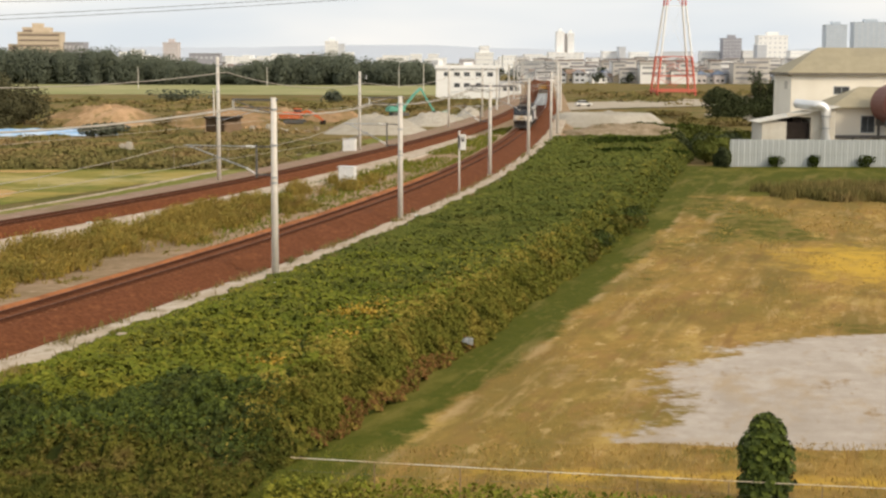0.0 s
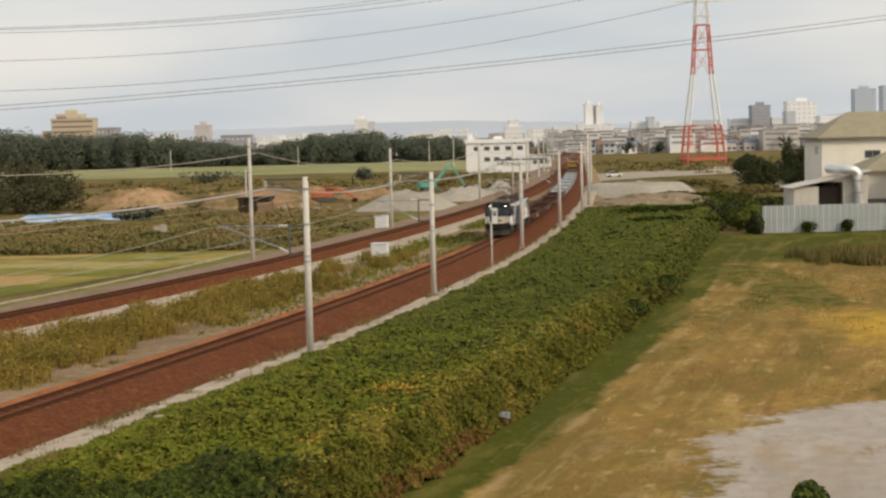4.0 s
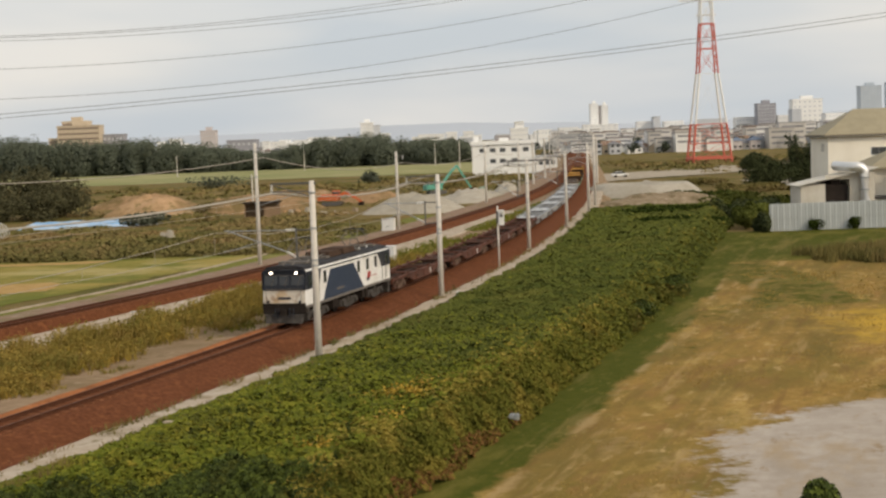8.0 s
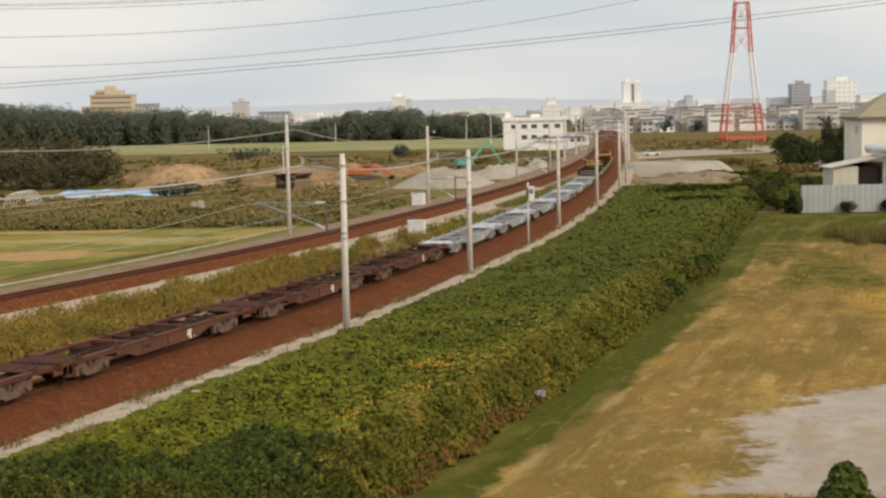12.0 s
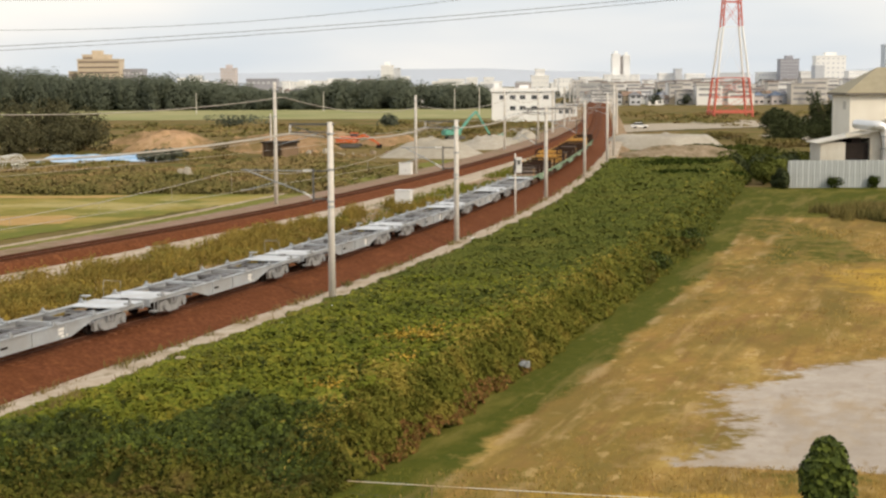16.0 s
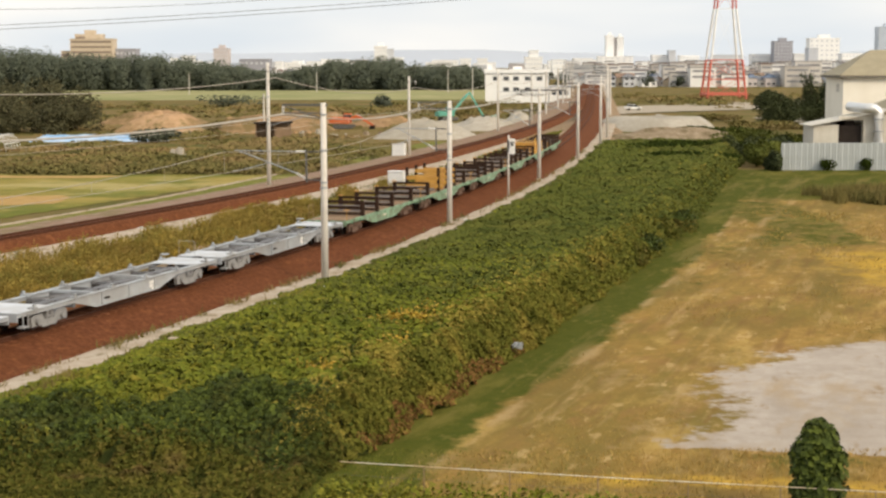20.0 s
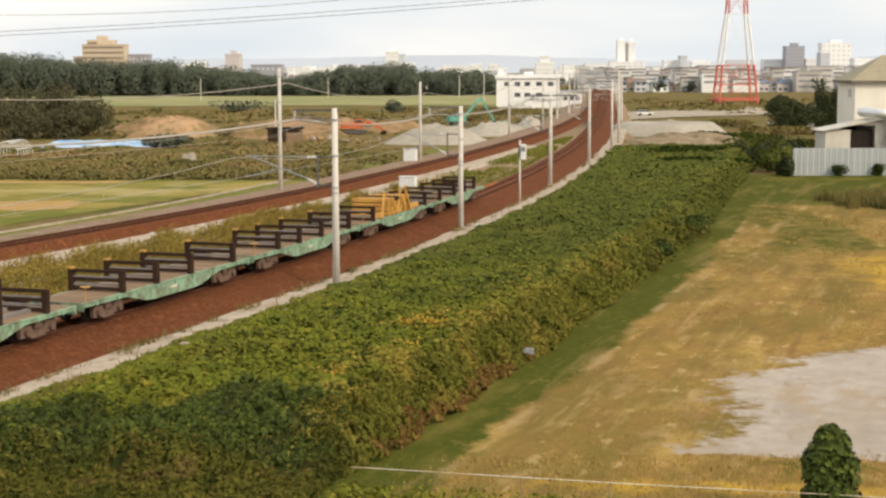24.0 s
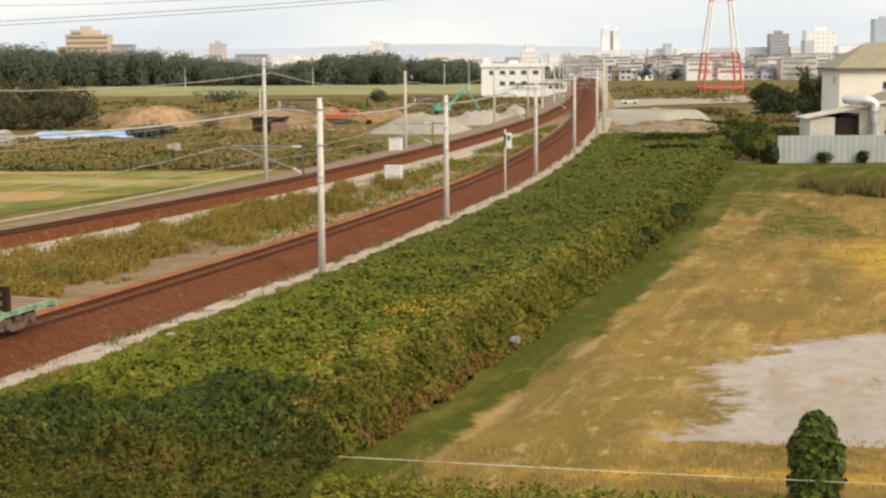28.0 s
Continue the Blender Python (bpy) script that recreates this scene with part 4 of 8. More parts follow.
def bogie(parent, y, base, r, frame_mat, loco=False):
    """A bogie: two side frames, bolster, two axles with wheels."""
    b = new("bogie")
    b.parent = parent
    b.matrix_basis = pose(0, y, 0)
    b["label"] = "dusty cast bogie"
    for sx in (-1, 1):
        sh = Shape()
        x = sx * (0.98 if not loco else 1.05)
        hi = r + 0.28
        sh.side([(-base / 2 - 0.42, r + 0.18), (-base / 2 - 0.25, hi), (-0.55, hi), (-0.35, r - 0.02), (0.35, r - 0.02), (0.55, hi), (base / 2 + 0.25, hi), (base / 2 + 0.42, r + 0.18), (base / 2 + 0.36, r - 0.2), (base / 2 - 0.3, r - 0.2), (0.5, r - 0.3), (-0.5, r - 0.3), (-base / 2 + 0.3, r - 0.2), (-base / 2 - 0.36, r - 0.2)], x - 0.09, x + 0.09)
        for k in (-1, 1):
            sh.rod((x + sx * 0.08, k * base / 2, r), (x + sx * 0.22, k * base / 2, r), 0.17, 0.15, 10)
            sh.rod((x, k * 0.16, r - 0.25), (x, k * 0.16, r + 0.25), 0.1, 0.1, 8)
        part("side_frame", sh, frame_mat, b)
    part("bolster", Shape().box(-1.1, 1.1, -0.25, 0.25, r + 0.08, r + 0.36), frame_mat, b)
    for k in (-1, 1):
        part("axle", Shape().rod((-0.95, k * base / 2, r), (0.95, k * base / 2, r), 0.08, n=10), T_UNDER, b)
        for sx in (-1, 1):
            sh = Shape()
            src = wheel_mesh(r)
            sh.add([(sx * (p[0] + 0.565), p[1] + k * base / 2, p[2]) for p in src.v], src.f)
            part("wheel", sh, T_UNDER, b, smooth=False)
    return b


def coupler(parent, y, m):
    d = 1 if y > 0 else -1
    part("coupler", Shape().box(-0.1, 0.1, y - 0.35 * d if d > 0 else y - 0.0, y if d > 0 else y + 0.35, 0.76, 0.98).box(-0.17, 0.17, min(y, y + 0.3 * d), max(y, y + 0.3 * d), 0.7, 1.04), m, parent)


def electric_locomotive():
    L = LOCO_LENGTH / 2
    ob = thing("electric_locomotive", Matrix(), "white and slate-blue electric freight locomotive with lit headlamps", "locomotive")
    # body shell: sides, bent ends, rounded roof
    rows = ((-L, 0.96), (-L + 0.35, 1.0), (L - 0.35, 1.0), (L, 0.96))
    body = Shape()
    prof = [(-1.4, 1.22), (-1.4, 3.2), (-1.3, 3.36), (1.3, 3.36), (1.4, 3.2), (1.4, 1.22)]
    q, n = [], len(prof)
    for y, w in rows:
        q += [(x * w, y + (0.22 * (1 if y < 0 else -1) if abs(y) == L and z > 2.35 else 0), z) for x, z in prof]
    f = [(j * n + i, j * n + (i + 1) % n, (j + 1) * n + (i + 1) % n, (j + 1) * n + i) for j in range(3) for i in range(n)] + [tuple(range(n - 1, -1, -1)), tuple(range(3 * n, 4 * n))]
    part("body", body.add(q, f), T_WHITE, ob, "white painted body", bevel=0.03)
    # coloured panels of thin sheet on the sides
    for sx in (-1, 1):
        def panel(pts, m, nm, label="", d=0.012):
            return part(nm, Shape().side([(p[0] - L, p[1]) for p in pts], sx * 1.4, sx * (1.4 + d)), m, ob, label)

        flip = sx < 0
        def fl(pts):
            return [(LOCO_LENGTH - a, b) for a, b in pts] if flip else pts

        panel(fl([(3.0, 1.26), (4.45, 3.02), (9.0, 3.02), (11.0, 1.26)]), T_BLUE, "blue_panel", "slate-blue slanted side panel")
        panel(fl([(0.1, 2.18), (0.1, 3.19), (2.75, 3.19), (2.35, 2.18)]), T_NAVY, "cab_panel", "dark navy cab side")
        panel(fl([(14.2, 3.19), (15.1, 2.2), (17.1, 2.2), (17.1, 3.19)]), T_NAVY, "cab_panel", "dark navy cab side")
        for a in (3.45, 10.05, 11.95, 13.75):
            panel(fl([(a - 0.24, 2.3), (a - 0.24, 2.98), (a + 0.24, 2.98), (a + 0.24, 2.3)]), T_GLASS, "side_window", "dark side window", 0.02)
            panel(fl([(a - 0.29, 2.98), (a - 0.29, 3.03), (a + 0.29, 3.03), (a + 0.29, 2.98)]), T_NAVY, "window_frame", "", 0.03)
        for a in (0.85, 16.2):
            panel(fl([(a - 0.36, 2.35), (a - 0.36, 3.0), (a + 0.36, 3.0), (a + 0.36, 2.35)]), T_GLASS, "cab_window", "dark cab side window", 0.022)
        for a in (1.75, 15.5):
            sh = Shape()
            for e in (-0.34, 0.34):
                sh.side([(p[0] - L, p[1]) for p in fl([(a + e - 0.012, 1.3), (a + e - 0.012, 3.05), (a + e + 0.012, 3.05), (a + e + 0.012, 1.3)])], sx * 1.4, sx * 1.425)
            part("cab_door", sh, T_GREY, ob, "cab door with dark joints")
            hr = Shape()
            for e in (-0.46, 0.46):
                y = (LOCO_LENGTH - a if flip else a) + e - L
                hr.rod((sx * 1.46, y, 1.45), (sx * 1.46, y, 2.7), 0.018, n=6)
            part("handrail", hr, T_GREY, ob)
        emblem = [(11.75, 1.75), (11.95, 2.15), (12.65, 2.15), (12.5, 1.75)]
        panel(fl(emblem), T_RED, "emblem", "faded red emblem", 0.016)
        panel(fl([(11.62, 1.6), (11.72, 1.74), (12.3, 1.74), (12.3, 1.6)]), T_NAVY, "emblem_bar", "dark bar of the emblem", 0.016)
        panel(fl([(5.6, 1.62), (5.6, 1.74), (7.0, 1.74), (7.0, 1.62)] if not flip else [(6.6, 1.62), (6.6, 1.74), (8.0, 1.74), (8.0, 1.62)]), T_GREY, "number_bar", "pale bar of a number", 0.016)
        panel(fl([(12.5, 1.8), (12.5, 1.84), (13.9, 1.84), (13.9, 1.8)]), T_RED, "emblem_bar", "thin red bar", 0.016)
        part("sill", Shape().side([(-L + 0.1, 1.1), (-L + 0.1, 1.26), (L - 0.1, 1.26), (L - 0.1, 1.1)], sx * 1.25, sx * 1.42), T_GREY, ob, "grey body sill")
        part("gutter", Shape().side([(-L + 0.2, 3.2), (-L + 0.2, 3.26), (L - 0.2, 3.26), (L - 0.2, 3.2)], sx * 1.38, sx * 1.45), T_NAVY, ob)
        # corner steps, sand boxes, pipes
        for y in (-L + 0.25, L - 0.65):
            part("step_board", Shape().box(sx * 1.02, sx * 1.34, y, y + 0.4, 0.35, 1.15).box(sx * 1.0, sx * 1.4, y - 0.02, y + 0.42, 0.33, 0.38).box(sx * 1.0, sx * 1.4, y - 0.02, y + 0.42, 0.72, 0.76), T_DUST, ob, "grey cab steps")
        for y in (-3.3, -2.7, 2.6, 3.3):
            part("air_tank", Shape().box(sx * 0.75, sx * 1.3, y - 0.26, y + 0.26, 0.5, 1.05), T_UNDER, ob)
    # ends
    for d, front in ((-1, True), (1, False)):
        y = d * L
        def slab(x0, x1, z0, z1, out, thick=0.03):
            """A plate that lies on the leaning front."""
            q = [(x, y + d * (off - 0.22 * (z - 1.22) / 1.98), z) for off in (out, out - thick) for x, z in ((x0, z0), (x1, z0), (x1, z1), (x0, z1))]
            return Shape().add(q, [(0, 1, 2, 3), (7, 6, 5, 4), (0, 4, 5, 1), (1, 5, 6, 2), (2, 6, 7, 3), (3, 7, 4, 0)])

        yy = y - d * 0.22
        part("lower_front", slab(-1.31, 1.31, 1.34, 2.2, 0.014), T_CREAM if front else T_WHITE, ob, "weathered cream lower front")
        part("front_band", slab(-1.34, 1.34, 2.2, 3.34, 0.022), T_NAVY, ob, "black window band across the front")
        part("front_ledge", slab(-1.35, 1.35, 2.17, 2.27, 0.06, 0.06), T_NAVY, ob, "black ledge below the windscreens")
        for a, b in ((-1.22, -0.44), (-0.3, 0.3), (0.44, 1.22)):
            part("windscreen", slab(a, b, 2.46, 3.02, 0.036, 0.012), T_GLASS, ob, "dark cab windscreen")
            part("windscreen_rim", slab(a - 0.03, b + 0.03, 3.02, 3.06, 0.042, 0.02), T_GREY, ob)
            part("wiper", Shape().rod(((a + b) / 2, y - d * 0.08, 2.42), ((a + b) / 2 + 0.22, y - d * 0.12, 2.9), 0.014, n=4), T_GREY, ob)
        part("number_board", slab(-0.42, 0.42, 1.62, 1.76, 0.026, 0.012), T_NAVY, ob, "dark bar of a number board")
        for x in (-0.8, 0.8):
            part("headlamp", Shape().rod((x, yy, 3.2), (x, yy + d * 0.14, 3.2), 0.16, 0.14, 14), T_NAVY, ob)
            part("headlamp_lens", Shape().rod((x, yy + d * 0.14, 3.2), (x, yy + d * 0.155, 3.2), 0.064, 0.06, 14), LAMP if front else T_GLASS, ob, "lit warm headlamp" if front else "unlit headlamp")
            part("marker_lamp", Shape().rod((x * 1.25, y, 1.5), (x * 1.25, y + d * 0.1, 1.5), 0.08, 0.07, 10), T_NAVY, ob, "dark marker lamp")
        part("visor", Shape().box(-1.3, 1.3, min(yy, yy + d * 0.2), max(yy, yy + d * 0.2), 3.3, 3.36), T_NAVY, ob)
        part("handrail", Shape().rod((-1.1, y + d * 0.07, 2.25), (1.1, y + d * 0.07, 2.25), 0.02, n=6).rod((-1.1, y + d * 0.07, 1.35), (-1.1, y + d * 0.07, 2.25), 0.02, n=6).rod((1.1, y + d * 0.07, 1.35), (1.1, y + d * 0.07, 2.25), 0.02, n=6), T_GREY, ob)
        part("buffer_beam", Shape().box(-1.345, 1.345, min(y + d * 0.02, y - d * 0.3), max(y + d * 0.02, y - d * 0.3), 0.8, 1.4), T_UNDER, ob, "dark buffer beam")
        part("plough", Shape().add([(-1.25, y + d * 0.05, 0.75), (1.25, y + d * 0.05, 0.75), (1.15, y + d * 0.18, 0.22), (-1.15, y + d * 0.18, 0.22), (-1.25, y - d * 0.1, 0.75), (1.25, y - d * 0.1, 0.75), (1.15, y + d * 0.05, 0.22), (-1.15, y + d * 0.05, 0.22)], [(0, 1, 2, 3), (7, 6, 5, 4), (0, 4, 5, 1), (1, 5, 6, 2), (2, 6, 7, 3), (3, 7, 4, 0)]), T_DUST, ob, "dusty rail guard")
        hose = Shape()
        for x in (-0.55, -0.35, 0.35, 0.6):
            hose.rod((x, y + d * 0.02, 1.1), (x * 1.08, y + d * 0.22, 0.55), 0.03, n=6)
        part("air_hose", hose, T_NAVY, ob)
        coupler(ob, y + d * 0.02, T_UNDER)
    # roof and its gear
    roof = Shape()
    q, prof = [], [(-1.31, 3.36), (-1.15, 3.52), (-0.6, 3.62), (0.6, 3.62), (1.15, 3.52), (1.31, 3.36)]
    part("roof", roof.prism(prof, -L + 0.25, L - 0.25), T_ROOF, ob, "sooty dark roof", bevel=0.02)
    part("roof_hood", Shape().box(-0.85, 0.85, -2.6, -0.2, 3.6, 3.95, top=0.9).box(-0.85, 0.85, 0.3, 2.7, 3.6, 3.95, top=0.9), T_HOOD, ob, "rusty roof resistor hood", bevel=0.03)
    for y in (-6.6, -3.0, 3.1, 6.7):
        part("roof_box", Shape().box(-0.9, 0.9, y - 0.35, y + 0.35, 3.6, 3.74), T_GREY, ob, bevel=0.02)
    part("horn", Shape().rod((0.3, -7.9, 3.6), (0.3, -7.4, 3.74), 0.08, 0.04).rod((-0.3, -7.9, 3.6), (-0.3, -7.4, 3.74), 0.08, 0.04), T_GREY, ob)
    bus = Shape().rod((0.5, -6.0, 3.85), (0.5, 6.0, 3.85), 0.025, n=6)
    for y in (-5.5, -3.3, 0, 3.3, 5.5):
        bus.rod((0.5, y, 3.6), (0.5, y, 3.86), 0.05, 0.03, 6)
    part("roof_busbar", bus, T_GREY, ob)
    for y, up in ((-5.0, 1.0), (5.0, 0.9)):
        base = part("pantograph", Shape().box(-0.6, 0.6, y - 0.9, y - 0.8, 3.72, 3.8).box(-0.6, 0.6, y + 0.8, y + 0.9, 3.72, 3.8).box(-0.6, -0.52, y - 0.8, y + 0.8, 3.722, 3.798).box(0.52, 0.6, y - 0.8, y + 0.8, 3.722, 3.798), T_GREY, ob, "raised diamond pantograph")
        for x in (-0.6, 0.6):
            for k in (-0.8, 0.8):
                part("insulator", Shape().rod((x, y + k, 3.6), (x, y + k, 3.73), 0.06, 0.05, 8), PORCELAIN, base)
        zk, zt, out = 3.8 + 0.62 * up, 3.8 + 1.2 * up, 1.15
        for k in (-1, 1):
            for x in (-0.5, 0.5):
                part("lower_arm", Shape().rod((x, y + k * 0.35, 3.78), (x * 1.15, y + k * out, zk), 0.03, n=6), T_GREY, base)
                part("upper_arm", Shape().rod((x * 1.15, y + k * out, zk), (x * 0.7, y + k * 0.2, zt), 0.024, n=6), T_GREY, base)
            part("cross_tube", Shape().rod((-0.58, y + k * out, zk), (0.58, y + k * out, zk), 0.025, n=6), T_GREY, base)
            part("stay", Shape().rod((-0.57, y + k * out, zk), (0.35, y + k * 0.2, zt), 0.014, n=5), T_GREY, base)
        for k in (-0.22, 0.22):
            part("collector_head", tube([(-0.82, y + k, zt - 0.1), (-0.5, y + k, zt + 0.06), (0.5, y + k, zt + 0.06), (0.82, y + k, zt - 0.1)], 0.03), T_NAVY, base)
    for y in (-5.7, 0, 5.7):
        bogie(ob, y, 2.5, 0.54, T_DUST, True)
    return ob


def container_wagon(m, label, group, rail_on_end):
    L = PITCH_BOX / 2 - 0.33
    ob = thing("container_wagon", Matrix(), label, "wagon", group)
    inner = W_INNER if m is W_GREY else W_RACK
    end = 2.3 if m is W_GREY else 1.7
    for sx in (-1, 1):
        out = [(-L, 0.98), (L, 0.98), (L, 0.83), (L - 4.3, 0.8), (L - 6.1, 0.36), (-L + 6.1, 0.36), (-L + 4.3, 0.8), (-L, 0.83)]
        part("side_sill", Shape().side(out, sx * 1.2 - 0.04, sx * 1.2 + 0.04), m, ob)
        part("sill_flange", Shape().side([(-L, 0.96), (L, 0.96), (L, 1.02), (-L, 1.02)], sx * 1.12 - 0.06 * sx, sx * 1.3), m, ob)
        post = Shape().box(sx * 1.24, sx * 1.29, -0.05, 0.05, 0.42, 0.97).mesh("stiffener", m)
        for y in (-2.4, 0, 2.4):
            part("stiffener", post, None, ob, at=pose(0, y, 0))
        for k in range(6):
            y = -L + 1.2 + k * (2 * L - 2.4) / 5
            part("container_lock", Shape().box(sx * 1.02, sx * 1.34, y - 0.14, y + 0.14, 1.0, 1.1).box(sx * 1.2, sx * 1.3, y - 0.06, y + 0.06, 1.1, 1.22), m, ob)
        marks = Shape()
        for a, b, z0, z1 in ((1.9, 2.5, 0.72, 0.84), (1.9, 2.3, 0.56, 0.68), (2.1, 2.6, 0.42, 0.52)):
            marks.side([(a, z0), (a, z1), (b, z1), (b, z0)], sx * 1.24, sx * 1.252)
        part("stencil", marks, T_WHITE, ob, "white stencil bars")
        part("slot", Shape().side([(-2.2, 0.6), (-2.2, 0.7), (-1.7, 0.7), (-1.7, 0.6)], sx * 1.24, sx * 1.25), T_UNDER, ob)
        part("brake_gear", Shape().box(sx * 0.5, sx * 1.1, -1.2, -0.3, 0.4, 0.75).rod((sx * 0.8, 0.4, 0.58), (sx * 0.8, 1.6, 0.58), 0.2, n=10), T_UNDER, ob)
        part("foot_step", Shape().box(sx * 1.0, sx * 1.3, -L + 0.3, -L + 0.7, 0.36, 0.42).box(sx * 1.26, sx * 1.3, -L + 0.3, -L + 0.34, 0.4, 0.9).box(sx * 1.26, sx * 1.3, -L + 0.66, -L + 0.7, 0.4, 0.9), m, ob)
    part("centre_sill", Shape().box(-0.22, 0.22, -L, L, 0.45, 0.86), inner, ob)
    cross = Shape().box(-1.16, 1.16, -0.07, 0.07, 0.6, 0.88).mesh("cross_beam", inner)
    for k in range(8):
        part("cross_beam", cross, None, ob, at=pose(0, -L + 2.6 + k * (2 * L - 5.2) / 7, 0))
    for y in (-2.6, 2.6):
        part("bearer", Shape().box(-1.16, 1.16, y - 0.14, y + 0.14, 0.8, 0.985), m, ob)
        part("brace", Shape().bar((-1.1, y - 1.9, 0.84), (1.1, y + 1.9, 0.84), 0.1, 0.08), inner, ob)
    for d in (-1, 1):
        # grey decks take the lighter copy to look lit from above
        part("end_deck", Shape().box(-1.25, 1.25, min(d * L, d * (L - end)), max(d * L, d * (L - end)), 0.985, 1.03), W_PALE if m is W_GREY else W_DECK, ob, "flat end deck plate")
        part("head_stock", Shape().box(-1.25, 1.25, min(d * L, d * (L + 0.06)), max(d * L, d * (L + 0.06)), 0.66, 1.02), m, ob)
        coupler(ob, d * (L + 0.04), T_UNDER)
        bogie(ob, d * (L - 2.6), 1.9, 0.43, W_BOGIE if m is W_GREY else W_RUSTCAST)
    part("brake_wheel", Shape().rod((-1.3, L - 0.7, 1.0), (-1.3, L - 0.7, 1.25), 0.02, n=6).rod((-1.3, L - 0.7, 1.25), (-1.3, L - 0.7, 1.28), 0.24, n=14), m, ob)
    if rail_on_end:
        part("end_railing", tube([(-1.2, -L + 0.06, 1.0), (-1.2, -L + 0.06, 1.8), (-0.3, -L + 0.06, 1.8), (-0.3, -L + 0.06, 1.0)], 0.014), W_GREY, ob, "thin grey end railing")
    return ob


def rail_flat_wagon(load, label):
    L = PITCH_FLAT / 2 - 0.33
    ob = thing("rail_flat_wagon", Matrix(), label, "wagon", "flat wagons with racks")
    for sx in (-1, 1):
        out = [(-L, 1.02), (L, 1.02), (L, 0.86), (L - 3.6, 0.82), (L - 5.4, 0.42), (L - 6.2, 0.36), (-L + 6.2, 0.36), (-L + 5.4, 0.42), (-L + 3.6, 0.82), (-L, 0.86)]
        part("side_sill", Shape().side(out, sx * 1.25 - 0.045, sx * 1.25 + 0.045), W_GREEN, ob)
        part("sill_flange", Shape().side([(-L, 1.0), (L, 1.0), (L, 1.06), (-L, 1.06)], sx * 1.18, sx * 1.36), W_GREEN, ob)
        post = Shape().box(sx * 1.29, sx * 1.37, -0.07, 0.07, 0.84, 1.02).mesh("stake_pocket", W_GREEN)
        for k in range(9):
            part("stake_pocket", post, None, ob, at=pose(0, -L + 1.0 + k * (2 * L - 2) / 8, 0))
        part("stencil", Shape().side([(-0.5, 0.66), (-0.5, 0.76), (0.2, 0.76), (0.2, 0.66)], sx * 1.297, sx * 1.303), T_CREAM, ob, "pale stencil bars")
    # sill near-black and deepened to paint the shade beneath the wagon
    part("centre_sill", Shape().box(-0.3, 0.3, -L, L, 0.4, 0.99), T_UNDER, ob)
    # added dark box and drum fill the underside as shade
    part("brake_gear", Shape().box(-0.9, 0.9, -1.6, -0.4, 0.36, 0.9).rod((-0.8, 1.2, 0.6), (0.8, 1.2, 0.6), 0.22, n=10), T_UNDER, ob)
    plank = Shape().box(-1.24, 1.24, -0.3, 0.3, 1.0, 1.075).mesh("deck_board", W_WOOD)
    for k in range(24):
        part("deck_board", plank, None, ob, at=pose(0, -L + 0.36 + k * (2 * L - 0.72) / 23, 0))
    for d in (-1, 1):
        part("head_stock", Shape().box(-1.3, 1.3, min(d * L, d * (L + 0.07)), max(d * L, d * (L + 0.07)), 0.7, 1.06), W_GREEN, ob)
        coupler(ob, d * (L + 0.05), T_UNDER)
        bogie(ob, d * (L - 2.4), 1.75, 0.43, W_RUSTCAST)
        part("brake_wheel", Shape().rod((-d * 1.2, d * (L - 0.3), 1.05), (-d * 1.2, d * (L - 0.3), 1.7), 0.025, n=6).rod((-d * 1.2, d * (L - 0.3), 1.7), (-d * 1.2, d * (L - 0.3), 1.73), 0.22, n=14), W_YELLOW if d < 0 else W_RACK, ob)
        part("end_railing", tube([(-1.25, d * (L - 0.9), 1.06), (-1.25, d * (L - 0.9), 1.95), (-1.25, d * (L - 0.05), 1.95), (-1.25, d * (L - 0.05), 1.06)], 0.022).rod((-1.25, d * (L - 0.9), 1.5), (-1.25, d * (L - 0.05), 1.5), 0.018, n=5), W_WOOD, ob, "thin rusty end railing")
    # cross racks that hold the rails
    places = {"dark": (-0.6, -0.22, 0.2, 0.77), "last": (-0.83, -0.27, 0.16, 0.58)}.get(load, (-0.74, 0.74))
    for f in places:
        y, h = f * L, 0.95
        rack = Shape()
        for x in (-1.28, 1.28):
            rack.box(x - 0.12, x + 0.12, y - 0.14, y + 0.14, 1.06, 1.1 + h)
        for z in (1.2, 1.6, 1.97):
            rack.box(-1.3, 1.3, y - 0.08, y + 0.08, z - 0.075, z + 0.075)
        part("rack", rack, W_RACK, ob, "dark rusty cross rack", bevel=0.015)
        part("rail_rest", Shape().box(-1.15, 1.15, y - 0.06, y + 0.06, 1.32, 1.44), W_LOAD, ob)
        part("rail_rest", Shape().box(-1.15, 1.15, y - 0.06, y + 0.06, 1.69, 1.75), W_LOAD, ob)
        part("post_cap", Shape().box(-1.42, -1.16, y - 0.15, y + 0.15, 2.052, 2.13), W_YELLOW, ob, "yellow painted post cap")
    part("chain_box", Shape().box(-1.1, -0.4, L - 1.6, L - 0.9, 1.07, 1.5), W_RACK, ob, bevel=0.02)
    if load == "mixed":
        for y in (-2.6, 0.2, 2.9):
            for x in (-1.25, 1.25):
                part("stanchion", Shape().box(x - 0.09, x + 0.09, y - 0.12, y + 0.12, 1.06, 2.9), W_RACK, ob, "tall dark stanchion post")
        for y, z in ((-2.6, 1.5), (-2.6, 2.1), (0.2, 1.6), (0.2, 2.0), (0.2, 2.45), (2.9, 1.5), (2.9, 1.95), (2.9, 2.4), (-1.2, 1.3), (1.6, 1.3)):
            part("cross_beam", Shape().box(-1.3, 1.3, y - 0.13, y + 0.13, z - 0.14, z + 0.14), W_YELLOW, ob, "yellow painted steel beam", bevel=0.015)
